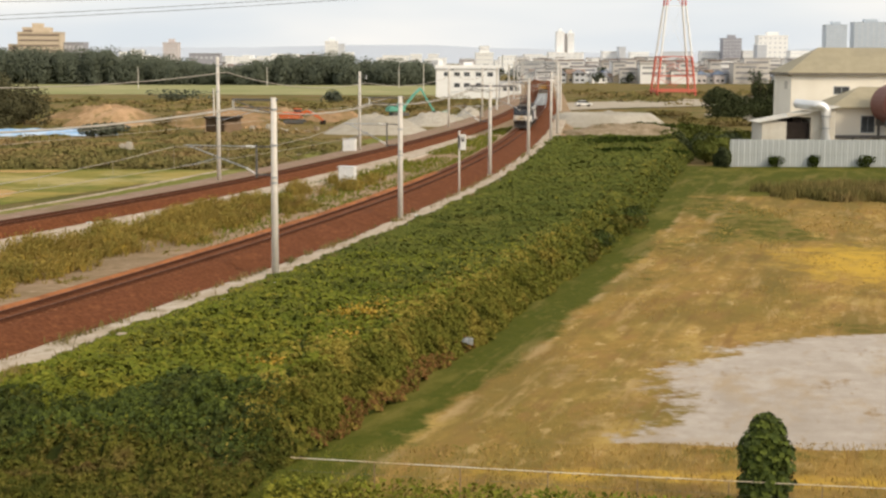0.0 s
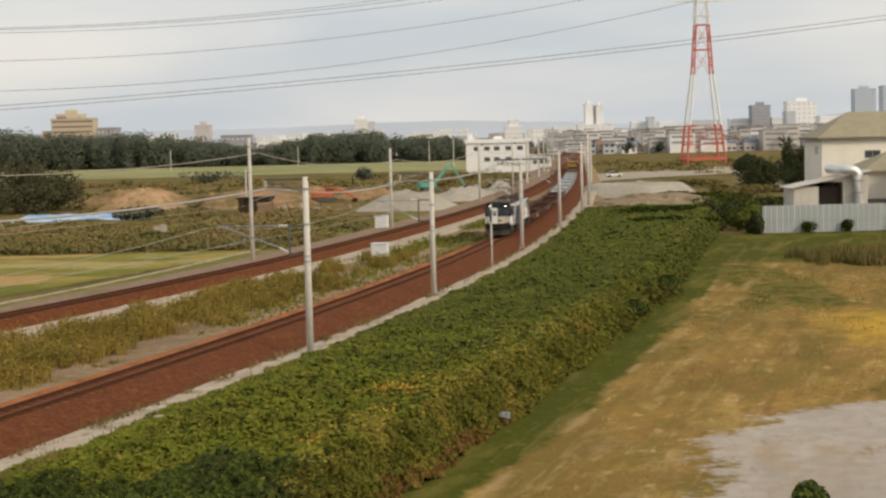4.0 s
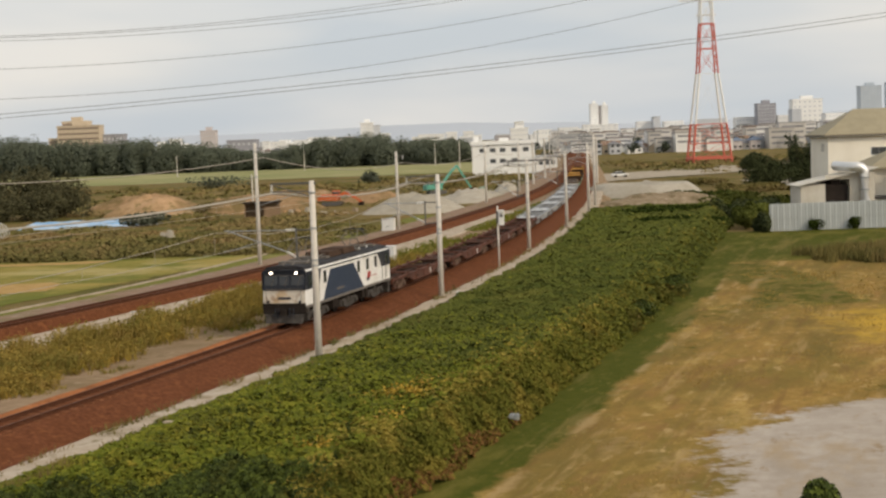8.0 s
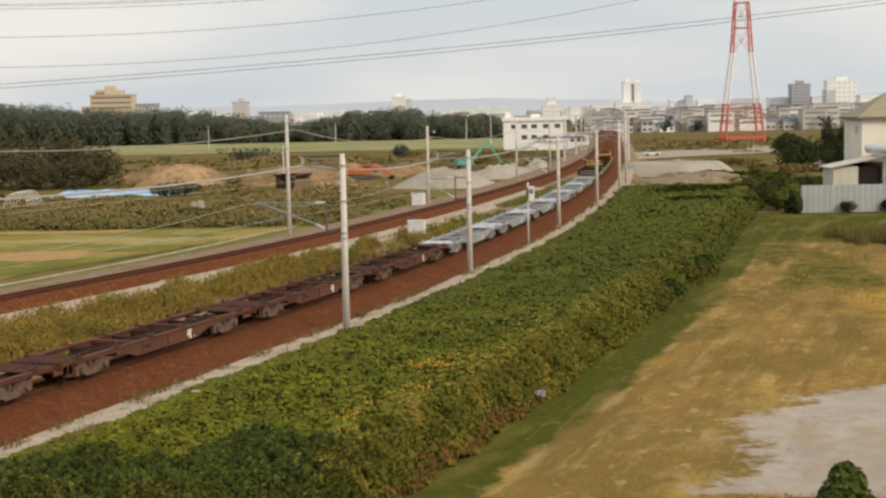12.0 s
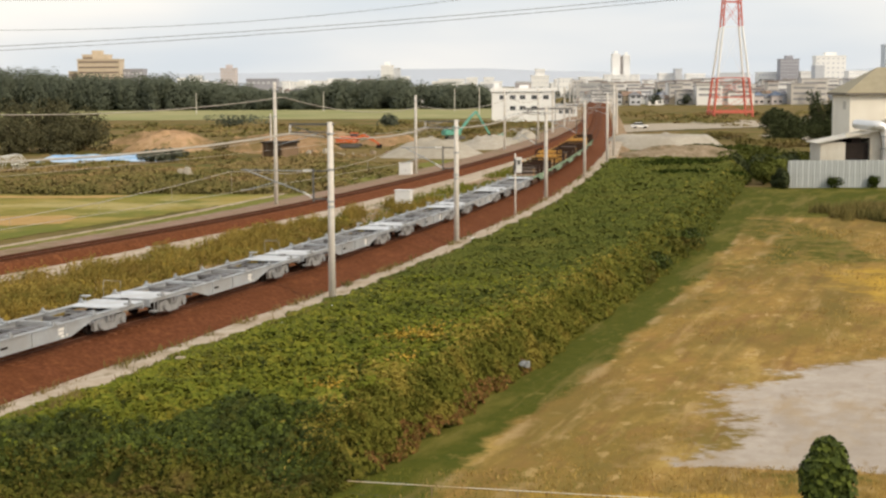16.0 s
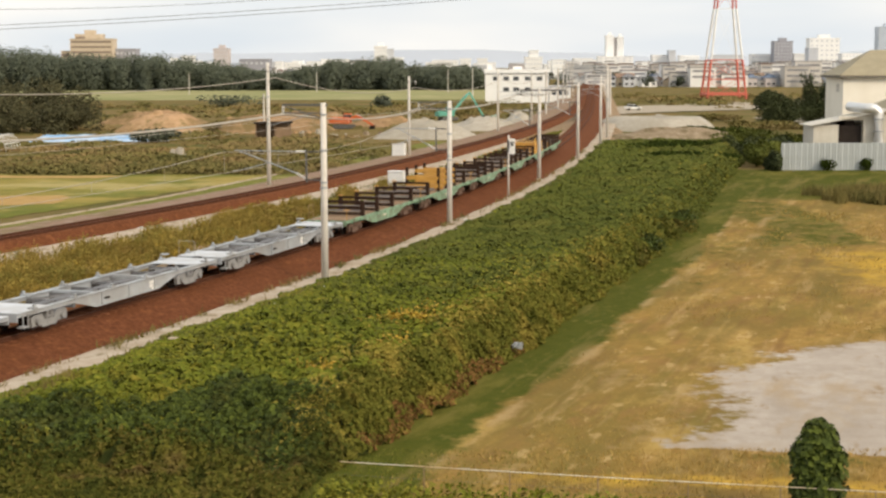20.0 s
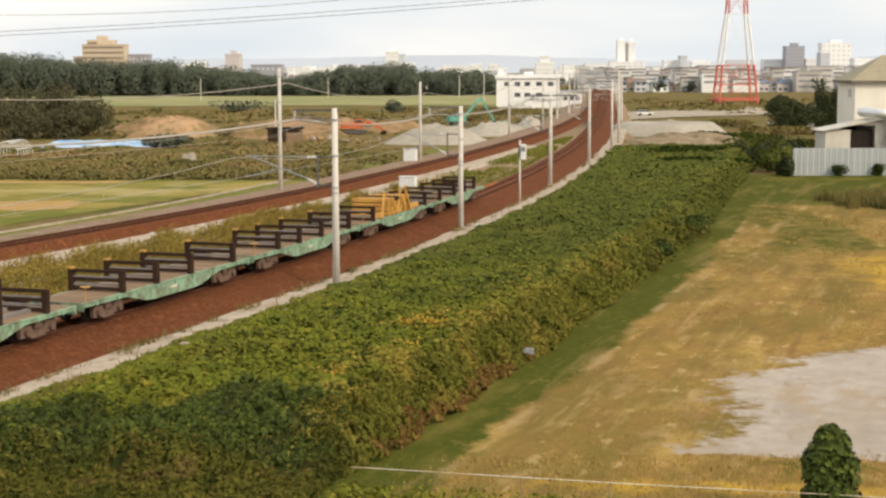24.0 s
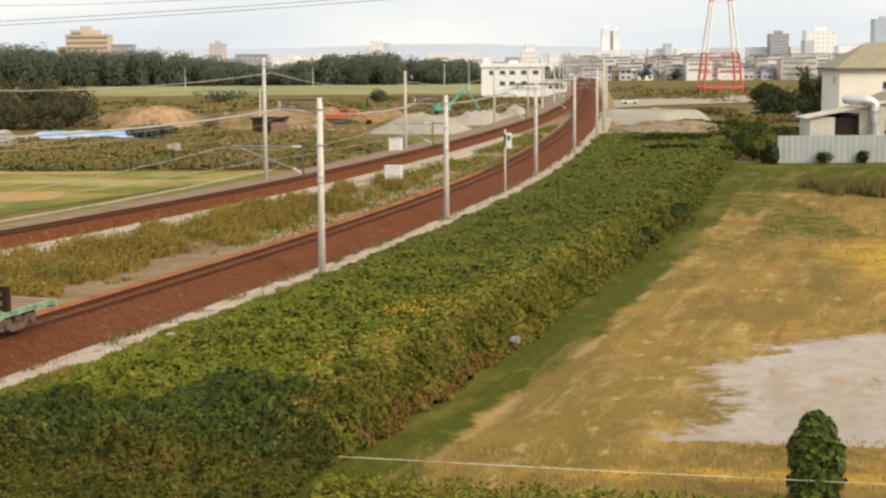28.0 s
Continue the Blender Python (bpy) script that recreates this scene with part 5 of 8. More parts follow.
        for x in (-0.6, 0.5):
            part("long_beam", Shape().box(x - 0.1, x + 0.1, -6, 6, 1.08, 1.24), W_LOAD, ob)
    if load == "yellow":
        rng = random.Random(9)
        for k in range(7):
            for z in (1.22, 1.52, 1.82, 2.1):
                y = -2.3 + k * 0.75 + rng.uniform(-0.12, 0.12)
                e = rng.uniform(-0.12, 0.12)
                part("stacked_beam", Shape().box(-1.28 + e, 1.28 + e, y - 0.2, y + 0.2, z - 0.12, z + 0.12), W_YELLOW if rng.random() < 0.75 else W_RACK, ob, "stacked yellow steel beam", bevel=0.02)
        for y, b in ((-4.4, 1.0), (-0.9, 1.1), (2.2, -0.9)):
            part("prop", Shape().bar((1.36, y, 1.1), (1.2, y + b, 2.75), 0.13, 0.13), W_YELLOW, ob, "leaning yellow prop")
        for x, a, b in ((-0.85, -5.6, -2.7), (0.8, -5.6, -2.7), (-0.85, 3.0, 5.4), (0.8, 3.0, 5.6)):
            part("long_beam", Shape().box(x - 0.16, x + 0.16, a, b, 1.08, 1.36), W_YELLOW, ob, "long yellow beam on the deck", bevel=0.02)
    return ob


TRAIN = []


def make_train():
    s = 0.0
    TRAIN.append((electric_locomotive(), LOCO_LENGTH / 2, 5.7))
    s = LOCO_LENGTH + 0.55
    brown = container_wagon(W_BROWN, "empty rust-brown container flat wagon", "brown container wagons", False)
    grey = container_wagon(W_GREY, "empty blue-grey container flat wagon", "grey container wagons", True)
    for i in range(4):
        TRAIN.append((brown if i == 0 else copy_thing(brown, Matrix()), s + PITCH_BOX / 2, PITCH_BOX / 2 - 2.6))
        s += PITCH_BOX
    for i in range(6):
        TRAIN.append((grey if i == 0 else copy_thing(grey, Matrix()), s + PITCH_BOX / 2, PITCH_BOX / 2 - 2.6))
        s += PITCH_BOX
    dark = rail_flat_wagon("dark", "pale green flat wagon with dark rusty rail racks")
    made = {"dark": dark, "last": rail_flat_wagon("last", "pale green flat wagon with dark rail racks at the end"), "mixed": rail_flat_wagon("mixed", "pale green flat wagon with tall dark posts and yellow beams"), "yellow": rail_flat_wagon("yellow", "pale green flat wagon stacked with bright yellow beams and props")}
    for i, k in enumerate(("dark", "mixed", "dark", "dark", "yellow", "last")):
        TRAIN.append((made[k] if k != "dark" or i == 0 else copy_thing(dark, Matrix()), s + PITCH_FLAT / 2, PITCH_FLAT / 2 - 2.5))
        s += PITCH_FLAT


make_train()

# ---- the lot's edge: sheet fence, works buildings, gravel yard ----
FENCE = mat("pale_sheet_fence", (0.43, 0.46, 0.46), (0.5, 0.53, 0.53), 1.0, 0.55, 0.2, bump=0.04, c3=(0.36, 0.36, 0.34), scale3=0.4, mix3=0.5, vary=0.04)
CREAM = mat("cream_render", (0.82, 0.77, 0.66), (0.88, 0.83, 0.73), 0.8, 0.85, bump=0.06, c3=(0.64, 0.58, 0.47), scale3=0.2, mix3=0.4)
KHAKI = mat("khaki_roofing", (0.3, 0.26, 0.17), (0.36, 0.31, 0.21), 1.0, 0.75, bump=0.1, c3=(0.26, 0.23, 0.16), scale3=0.15, mix3=0.5)
SHEDWALL = mat("pale_shed_cladding", (0.55, 0.52, 0.45), (0.62, 0.59, 0.52), 1.5, 0.8, bump=0.1, c3=(0.45, 0.4, 0.32), scale3=0.5, mix3=0.4)
DUCT = mat("silver_duct", (0.68, 0.68, 0.67), (0.76, 0.76, 0.75), 2.0, 0.45, 0.6, bump=0.04)
TANK = mat("red_brown_tank", (0.13, 0.05, 0.04), (0.18, 0.075, 0.06), 1.5, 0.6, bump=0.05)
DARKIN = mat("dark_opening", (0.025, 0.02, 0.018), (0.04, 0.032, 0.028), 1.0, 0.9, bump=0)
GRAVEL = mat("grey_beige_gravel", (0.36, 0.32, 0.26), (0.46, 0.42, 0.35), 1.2, 0.95, bump=0.4, c3=(0.3, 0.27, 0.21), scale3=0.12, mix3=0.5, bump_scale=3)
CLAY = mat("orange_clay", (0.38, 0.24, 0.13), (0.48, 0.31, 0.18), 0.7, 0.95, bump=0.5, layers=(((0.2, 0.135, 0.06), 0.12, 0.45, 0.58, 0.8), ((0.14, 0.12, 0.04), 0.3, 0.54, 0.64, 0.75), ((0.5, 0.35, 0.22), 0.4, 0.58, 0.7, 0.6)))
CLAY_BROWN = mat("brown_site_earth", (0.29, 0.18, 0.095), (0.38, 0.245, 0.14), 0.7, 0.95, bump=0.6, layers=(((0.13, 0.1, 0.04), 0.15, 0.46, 0.6, 0.8), ((0.38, 0.25, 0.14), 0.35, 0.56, 0.68, 0.7), ((0.1, 0.085, 0.03), 0.5, 0.56, 0.66, 0.6)))
EARTH = mat("rough_brown_earth", (0.2, 0.15, 0.095), (0.33, 0.26, 0.18), 0.8, 0.95, bump=0.6, layers=(((0.11, 0.085, 0.04), 0.35, 0.5, 0.62, 0.75), ((0.42, 0.34, 0.26), 1.2, 0.56, 0.68, 0.6)))
ASPHALT = mat("worn_road", (0.34, 0.29, 0.22), (0.42, 0.36, 0.28), 0.8, 0.95, bump=0.2)
PANE = mat("window_pane", (0.05, 0.055, 0.06), (0.07, 0.075, 0.08), 1.0, 0.12, bump=0, spec=0.6)


def sheet_fence():
    ob = thing("sheet_fence", pose(39.6, 184, -2), "tall pale grey corrugated sheet metal fence", "fence")
    rib = [(0, 0), (0.1, 0), (0.15, -0.05), (0.3, -0.05), (0.35, 0), (0.5, 0), (0.55, -0.05), (0.7, -0.05)]
    sh = Shape()
    n = len(rib)
    sh.add([(x, y, 0.05) for x, y in rib] + [(x, y, 3.35) for x, y in rib] + [(x, y + 0.02, 0.05) for x, y in rib] + [(x, y + 0.02, 3.35) for x, y in rib], [(i, i + 1, n + i + 1, n + i) for i in range(n - 1)] + [(2 * n + i, 3 * n + i, 3 * n + i + 1, 2 * n + i + 1) for i in range(n - 1)] + [(n + i, n + i + 1, 3 * n + i + 1, 3 * n + i) for i in range(n - 1)])
    me = sh.mesh("fence_sheet", FENCE)
    for i in range(52):
        part("fence_sheet", me, None, ob, at=pose(0.7 * i, 0, 0))
    rail = Shape().box(0, 36.4, 0.03, 0.09, 0.6, 0.66).box(0, 36.4, 0.03, 0.09, 2.7, 2.76)
    part("fence_rail", rail, GALV, ob)
    for i in range(13):
        part("post", Shape().box(i * 3.0 - 0.04, i * 3.0 + 0.04, 0.09, 0.17, 0, 3.2), GALV, ob)


def hip_roof(sh, x0, x1, y0, y1, z, rise, over=0.7, t=0.18):
    x0, x1, y0, y1 = x0 - over, x1 + over, y0 - over, y1 + over
    d = (y1 - y0) / 2
    q = [(x0, y0, z), (x1, y0, z), (x1, y1, z), (x0, y1, z), (x0 + d, (y0 + y1) / 2, z + rise), (x1 - d, (y0 + y1) / 2, z + rise), (x0, y0, z - t), (x1, y0, z - t), (x1, y1, z - t), (x0, y1, z - t)]
    return sh.add(q, [(0, 1, 5, 4), (1, 2, 5), (2, 3, 4, 5), (3, 0, 4), (0, 6, 7, 1), (1, 7, 8, 2), (2, 8, 9, 3), (3, 9, 6, 0), (6, 9, 8, 7)])


def window_on(parent, x0, x1, y, z0, z1, bars=1, frame_mat=GALV):
    """A framed window in a wall that faces -y."""
    fr = Shape().box(x0 - 0.08, x1 + 0.08, y - 0.05, y + 0.02, z0 - 0.1, z0).box(x0 - 0.08, x1 + 0.08, y - 0.05, y + 0.02, z1, z1 + 0.08).box(x0 - 0.08, x0, y - 0.05, y + 0.02, z0, z1).box(x1, x1 + 0.08, y - 0.05, y + 0.02, z0, z1)
    for i in range(bars):
        x = x0 + (x1 - x0) * (i + 1) / (bars + 1)
        fr.box(x - 0.03, x + 0.03, y - 0.045, y + 0.01, z0, z1)
    w = part("window", fr, frame_mat, parent)
    part("pane", Shape().box(x0, x1, y - 0.02, y + 0.01, z0, z1), PANE, w)
    return w


def works():
    ob = thing("works_building", pose(57.2, 225, -2), "cream rendered works building under a khaki hipped roof", "building")
    part("wall", Shape().box(0, 34, 0, 10.5, 0, 10.9), CREAM, ob)
    part("roof", hip_roof(Shape(), 0, 34, 0, 10.5, 11.1, 3.7), KHAKI, ob, "khaki hipped roof")
    part("fascia", Shape().box(-0.75, 34.7, -0.75, -0.68, 10.75, 11.0).box(-0.75, -0.68, -0.75, 11.2, 10.75, 11.0), T_GREY, ob)
    window_on(ob, 6.4, 8.6, 0, 8.0, 9.0)
    window_on(ob, 16, 19, 0, 8.0, 9.0)
    part("wall_vent", Shape().box(-0.06, 0, 2.2, 3.8, 8.6, 9.8), SHEDWALL, ob)
    part("chimney", Shape().box(17.0, 18.6, 4.5, 6, 13.4, 16.0), WHITE, ob, bevel=0.03)
    ob = thing("annex_building", pose(60, 211, -2), "low white annex with a khaki roof before the works", "building")
    part("wall", Shape().box(0, 22, 0, 9, 0, 6.4), CREAM, ob)
    part("roof", hip_roof(Shape(), 0, 22, 0, 9, 6.5, 2.7, 0.9), KHAKI, ob)
    window_on(ob, 3.6, 5.4, 0, 3.0, 5.2)
    part("door", Shape().box(5.8, 7.0, -0.04, 0.02, 2.6, 5.2), WHITE, ob, "white door")
    part("platform", Shape().box(-1.5, 20, -2.2, 0, 2.2, 2.6), DARKSTEEL, ob, "dark loading platform")
    for i in range(7):
        part("platform_leg", Shape().box(-1.2 + i * 3, -1.0 + i * 3, -2.1, -1.9, 0, 2.2), DARKSTEEL, ob)
    ob = thing("tank", pose(67.2, 206.5, -2), "red-brown horizontal storage tank on legs", "tank")
    part("vessel", Shape().rod((0, -2.2, 6.9), (0, 3.5, 6.9), 2.75, n=28).rod((0, -2.8, 6.9), (0, -2.2, 6.9), 1.7, 2.75, 28), TANK, ob, smooth=False)
    for x in (-1.8, 1.8):
        for y in (-1.6, 2.4):
            part("leg", Shape().box(x - 0.15, x + 0.15, y - 0.15, y + 0.15, 0, 5.2), DARKSTEEL, ob)
    for y in (-1.6, 2.4):
        part("saddle", Shape().box(-2.2, 2.2, y - 0.2, y + 0.2, 4.0, 4.9), DARKSTEEL, ob)
    ob = thing("lean_to_shed", pose(47.8, 204, -2), "pale clad lean-to shed with a dark open bay", "shed")
    part("wall", Shape().side([(0, 0), (6, 0), (6, 4.7), (0, 4.7)], 0.3, 3.6).side([(0, 0), (6, 0), (6, 6.1), (0, 6.1)], 6.9, 10.2).box(3.6, 6.9, 0, 0.15, 5.3, 5.9), SHEDWALL, ob)
    part("bay_back", Shape().box(3.6, 6.9, 5.7, 5.9, 0, 5.3), DARKIN, ob, "dark inside of the bay")
    part("roof", Shape().add([(-0.2, -0.5, 4.62), (10.7, -0.5, 6.75), (10.7, 6.5, 6.75), (-0.2, 6.5, 4.62), (-0.2, -0.5, 4.54), (10.7, -0.5, 6.67), (10.7, 6.5, 6.67), (-0.2, 6.5, 4.54)], [(0, 1, 2, 3), (7, 6, 5, 4), (0, 4, 5, 1), (1, 5, 6, 2), (2, 6, 7, 3), (3, 7, 4, 0)]), SHEDWALL, ob)
    part("machine", Shape().box(3.8, 6.8, 0.6, 3.0, 0.0, 4.6).box(4.6, 5.9, 0.8, 2.4, 4.6, 5.2), DARKIN, ob, "dark machine in the bay", bevel=0.04)
    ob = thing("duct", pose(0, 0, 0), "large silver exhaust duct bending down beside the shed", "duct")
    sh = Shape()
    path = [(54.7, 211.2, 4.9), (54.6, 204.4, 4.9), (54.75, 203.7, 4.9), (55.1, 203.35, 4.9)]
    path += [(55.5 + 1.0 * math.sin(a), 203.3, 3.9 + 1.0 * math.cos(a)) for a in (0, 0.4, 0.8, 1.2, 1.57)] + [(56.5, 203.3, 0.5), (56.5, 203.3, -2)]
    part("pipe", tube(path, 0.66, 18), DUCT, ob, smooth=True)
    rings = Shape()
    for z in (3.4, 1.8, 0.2):
        rings.rod((56.5, 203.3, z), (56.5, 203.3, z + 0.12), 0.74, n=18)
    part("flange", rings, GALV, ob)


def mound(name, cx, cy, rx, ry, h, material, label, seed, flat=0.35, category="mound"):
    """A tipped heap with an uneven flattened top and slumped sides."""
    rows = []
    for j in range(25):
        r = j / 24
        row = []
        for i in range(37):
            a = 2 * math.pi * i / 36
            k = 1 + 0.22 * noise.noise((math.cos(a) * 1.3 + seed, math.sin(a) * 1.3, seed))
            z = h * min(1, max(0, (1 - r) / (1 - flat)) ** 0.85) + 0.3 * h * noise.noise((r * math.cos(a) * 3, r * math.sin(a) * 3, seed)) * (1 - r) + 0.28 * h * noise.noise((r * math.cos(a) * 7, r * math.sin(a) * 7, seed)) * (1 - r)
            row.append((cx + r * rx * k * math.cos(a), cy + r * ry * k * math.sin(a), -2.15 + z))
        rows.append(row)
    return sheet(name, rows, material, label, category, "")


def yard():
    mound("gravel_mound", 40, 300, 13, 12, 2.5, GRAVEL, "broad flat-topped heap of grey-beige gravel", 3, 0.72)
    mound("earth_bank", 37, 256, 15, 5, 2.2, EARTH, "rough brown earth bank below the gravel yard", 5, 0.3)
    patch("yard_road", [(30, 430), (150, 560), (150, 455), (90, 430), (55, 400), (38, 380)], ASPHALT, -1.8, "worn pale yard road beyond the gravel heaps", "road", 0.5, 11)
    patch("yard_apron", [(70, 330), (110, 340), (110, 370), (70, 360)], ASPHALT, -1.8, "pale worn apron by the trees", "road", 0.5, 12)
    car = thing("white_car", pose(49, 416, -1.8, 0, 0, -82), "white car parked on the yard road", "car")
    part("body", Shape().side([(-2.2, 0.35), (2.2, 0.35), (2.25, 0.75), (1.5, 0.92), (-2.1, 0.98), (-2.25, 0.7)], -0.85, 0.85), WHITE, car, bevel=0.06)
    part("cabin", Shape().side([(-1.9, 0.95), (1.3, 0.92), (0.6, 1.5), (-1.3, 1.52)], -0.75, 0.75), PANE, car, "dark glazed cabin", bevel=0.05)
    part("roof", Shape().box(-0.68, 0.68, -1.25, 0.55, 1.49, 1.56), WHITE, car)
    for x in (-0.8, 0.8):
        for y in (-1.35, 1.35):
            part("wheel", Shape().rod((x - 0.1, y, 0.32), (x + 0.1, y, 0.32), 0.32, n=14), DARKIN, car)


sheet_fence()
works()
yard()


# ---- trees and shrubs ----
BARK = mat("bark", (0.08, 0.06, 0.045), (0.13, 0.1, 0.07), 4.0, 0.95, bump=0.4)
# leaf green lightened and greyed: distance haze mixed into the colour
TREE_LEAF = mat("hazed_tree_leaf", (0.086, 0.099, 0.072), (0.1, 0.114, 0.082), 0.1, 0.95, bump=0, island=((0.08, 0.092, 0.066), (0.094, 0.107, 0.076), (0.108, 0.121, 0.086)))
WEED = mat("goldenrod_weed", (0.25, 0.175, 0.045), (0.33, 0.23, 0.06), 0.5, 0.9, bump=0, island=((0.19, 0.15, 0.04), (0.27, 0.195, 0.05), (0.36, 0.25, 0.065)), layers=(((0.16, 0.135, 0.034), 0.25, 0.48, 0.62, 0.65), ((0.42, 0.27, 0.05), 0.35, 0.56, 0.68, 0.6)))
WEED_TIP = mat("goldenrod_plume", (0.24, 0.175, 0.045), (0.32, 0.225, 0.055), 0.5, 0.9, bump=0, island=((0.16, 0.14, 0.035), (0.24, 0.185, 0.045), (0.34, 0.24, 0.06)), layers=(((0.13, 0.13, 0.03), 0.22, 0.48, 0.6, 0.75), ((0.42, 0.28, 0.045), 0.5, 0.56, 0.66, 0.7), ((0.3, 0.17, 0.07), 0.3, 0.55, 0.65, 0.6)))
NEAR_TREE_LEAF = mat("dark_tree_leaf", (0.045, 0.055, 0.026), (0.062, 0.072, 0.032), 0.3, 0.92, bump=0, island=((0.034, 0.043, 0.02), (0.05, 0.06, 0.027), (0.07, 0.08, 0.034)))
CLUMP_LEAF = mat("brown_olive_tree_leaf", (0.075, 0.072, 0.04), (0.1, 0.092, 0.048), 0.3, 0.92, bump=0, island=((0.065, 0.064, 0.035), (0.086, 0.082, 0.043), (0.112, 0.102, 0.052)))
OLIVE_LEAF = mat("olive_scrub_leaf", (0.15, 0.125, 0.042), (0.19, 0.155, 0.055), 0.5, 0.9, bump=0, island=((0.13, 0.112, 0.038), (0.16, 0.135, 0.046), (0.2, 0.162, 0.06)), layers=(((0.27, 0.18, 0.085), 0.05, 0.48, 0.6, 0.75), ((0.085, 0.088, 0.03), 0.08, 0.52, 0.62, 0.7), ((0.3, 0.215, 0.11), 0.15, 0.57, 0.68, 0.6)))


def crown_points(rng, cx, cy, z0, rx, ry, rz, n, lobes=11):
    """Points and outward normals on the lobes of an uneven crown."""
    lob = [(rng.normal(0, 0.42) * rx, rng.normal(0, 0.42) * ry, rng.uniform(0.25, 1.5) * rz, rng.uniform(0.35, 0.6)) for _ in range(lobes)]
    k = rng.integers(0, lobes, n)
    d = rng.normal(0, 1, (n, 3))
    d /= np.linalg.norm(d, axis=1)[:, None]
    c = np.array(lob)[k]
    p = c[:, :3] + d * c[:, 3:4] * np.array([rx, ry, rz]) * rng.uniform(0.7, 1.05, (n, 1))
    p[:, 2] = np.maximum(p[:, 2], 0.05) + z0
    return p + np.array([cx, cy, 0]), d


def tree(x, y, h, r, label, seed, n=900, size=0.5, material=NEAR_TREE_LEAF, base=-2.0, low=0.12):
    rng = np.random.default_rng(seed)
    ob = thing("tree", pose(x, y, base), label, "tree", "trees")
    tr = Shape().rod((0, 0, -0.2), (0.1, 0, h * 0.35), 0.035 * h, 0.025 * h, 10)
    for i in range(6):
        a = i * 1.05 + rng.uniform(0, 0.6)
        tr.rod((0.1, 0, h * rng.uniform(0.2, 0.35)), (math.cos(a) * r * 0.6, math.sin(a) * r * 0.6, h * rng.uniform(0.5, 0.8)), 0.014 * h, 0.005 * h, 6)
    part("trunk", tr, BARK, ob)
    p, d = crown_points(rng, 0, 0, h * low, r, r, h * 0.5, n, 11 if low else 22)
    part("crown", leaf_mesh("crown", p, d, rng.uniform(0.6, 1.4, n) * size, material, rng, tilt=0.5), None, ob)
    return ob


def greenery():
    for i, (x, y, h, r) in enumerate(((66, 318, 8.2, 4.6), (69.5, 322, 6.6, 3.6), (76.5, 326, 9.6, 2.6), (80.5, 330, 9.0, 2.6))):
        tree(x, y, h, r, "dark dense evergreen tree beside the works", 50 + i, 6500, 0.34, low=0.0)
    for i, (x, y, rx, ry, rz) in enumerate(((38.4, 184, 1.1, 2.6, 1.6), (38.0, 191, 1.3, 3.4, 1.6), (40.6, 196, 1.7, 4.0, 1.9), (44.5, 212, 2.6, 5, 1.7), (53, 235, 6, 6, 1.2), (46, 245, 6, 5, 1.4), (38.0, 204, 2.0, 5, 1.8), (42.5, 226, 3.0, 5, 1.5), (48, 226, 4, 5, 1.5))):
        shrub(x, y, -2.0, rx, ry, rz, 1900, 0.36, "overgrown green shrub at the end of the bank", 70 + i, material=LEAF_DEEP if i % 3 else NEAR_TREE_LEAF)
    for i, (x, y, w) in enumerate(((45.0, 183.4, 1.0), (49.6, 183.4, 0.7), (56.3, 183.4, 1.0), (61, 183.4, 0.8))):
        shrub(x, y, -2.0, w, 0.5, 0.95, 420, 0.24, "dark weed growing against the sheet fence", 80 + i, "weed", category="weed")
    for i, (x, y) in enumerate(((12.2, 98.5), (13.6, 102.5), (16.4, 113), (18.2, 119))):
        shrub(x - 0.4, y, -1.9, 1.0, 2.6, 0.75, 1700, 0.2, "dark green shrub in the side of the bank", 90 + i, material=LEAF_LUSH if i % 2 else LEAF_FOOT)
    shrub(47, 268, -2.0, 8.0, 1.4, 1.3, 1500, 0.5, "dark low growth under the gravel heap", 97)
    for i, (x, y, rx) in enumerate(((56, 300, 4), (60, 292, 4), (66, 300, 5), (52, 276, 4), (73, 295, 5), (60, 340, 5))):
        shrub(x, y, -2.0, rx, rx * 0.7, 1.0, 900, 0.5, "brown-green bush on waste ground by the yard", 180 + i, material=OLIVE_LEAF)
    shrub(33, 208, -0.6, 9.0, 2.2, 0.6, 2200, 0.4, "dark low shrubs on the far end of the bank", 95)
    shrub(28.5, 186, -0.6, 6.0, 1.6, 0.45, 1500, 0.36, "dark low shrubs on top of the bank", 96)


greenery()


def near_end():
    # dark shrubs help paint the shaded near face
    for i, (x, y, rx, rz) in enumerate(((-7.4, 52.2, 1.3, 0.95), (-6.2, 51.0, 0.9, 0.9), (-9.3, 50.8, 1.2, 0.75))):
        shrub(x, y, -2.0, rx, 1.3, rz, 1500, 0.2, "dark leafy growth that deepens the shade at the near end of the bank", 160 + i, material=LEAF_LUSH)


near_end()


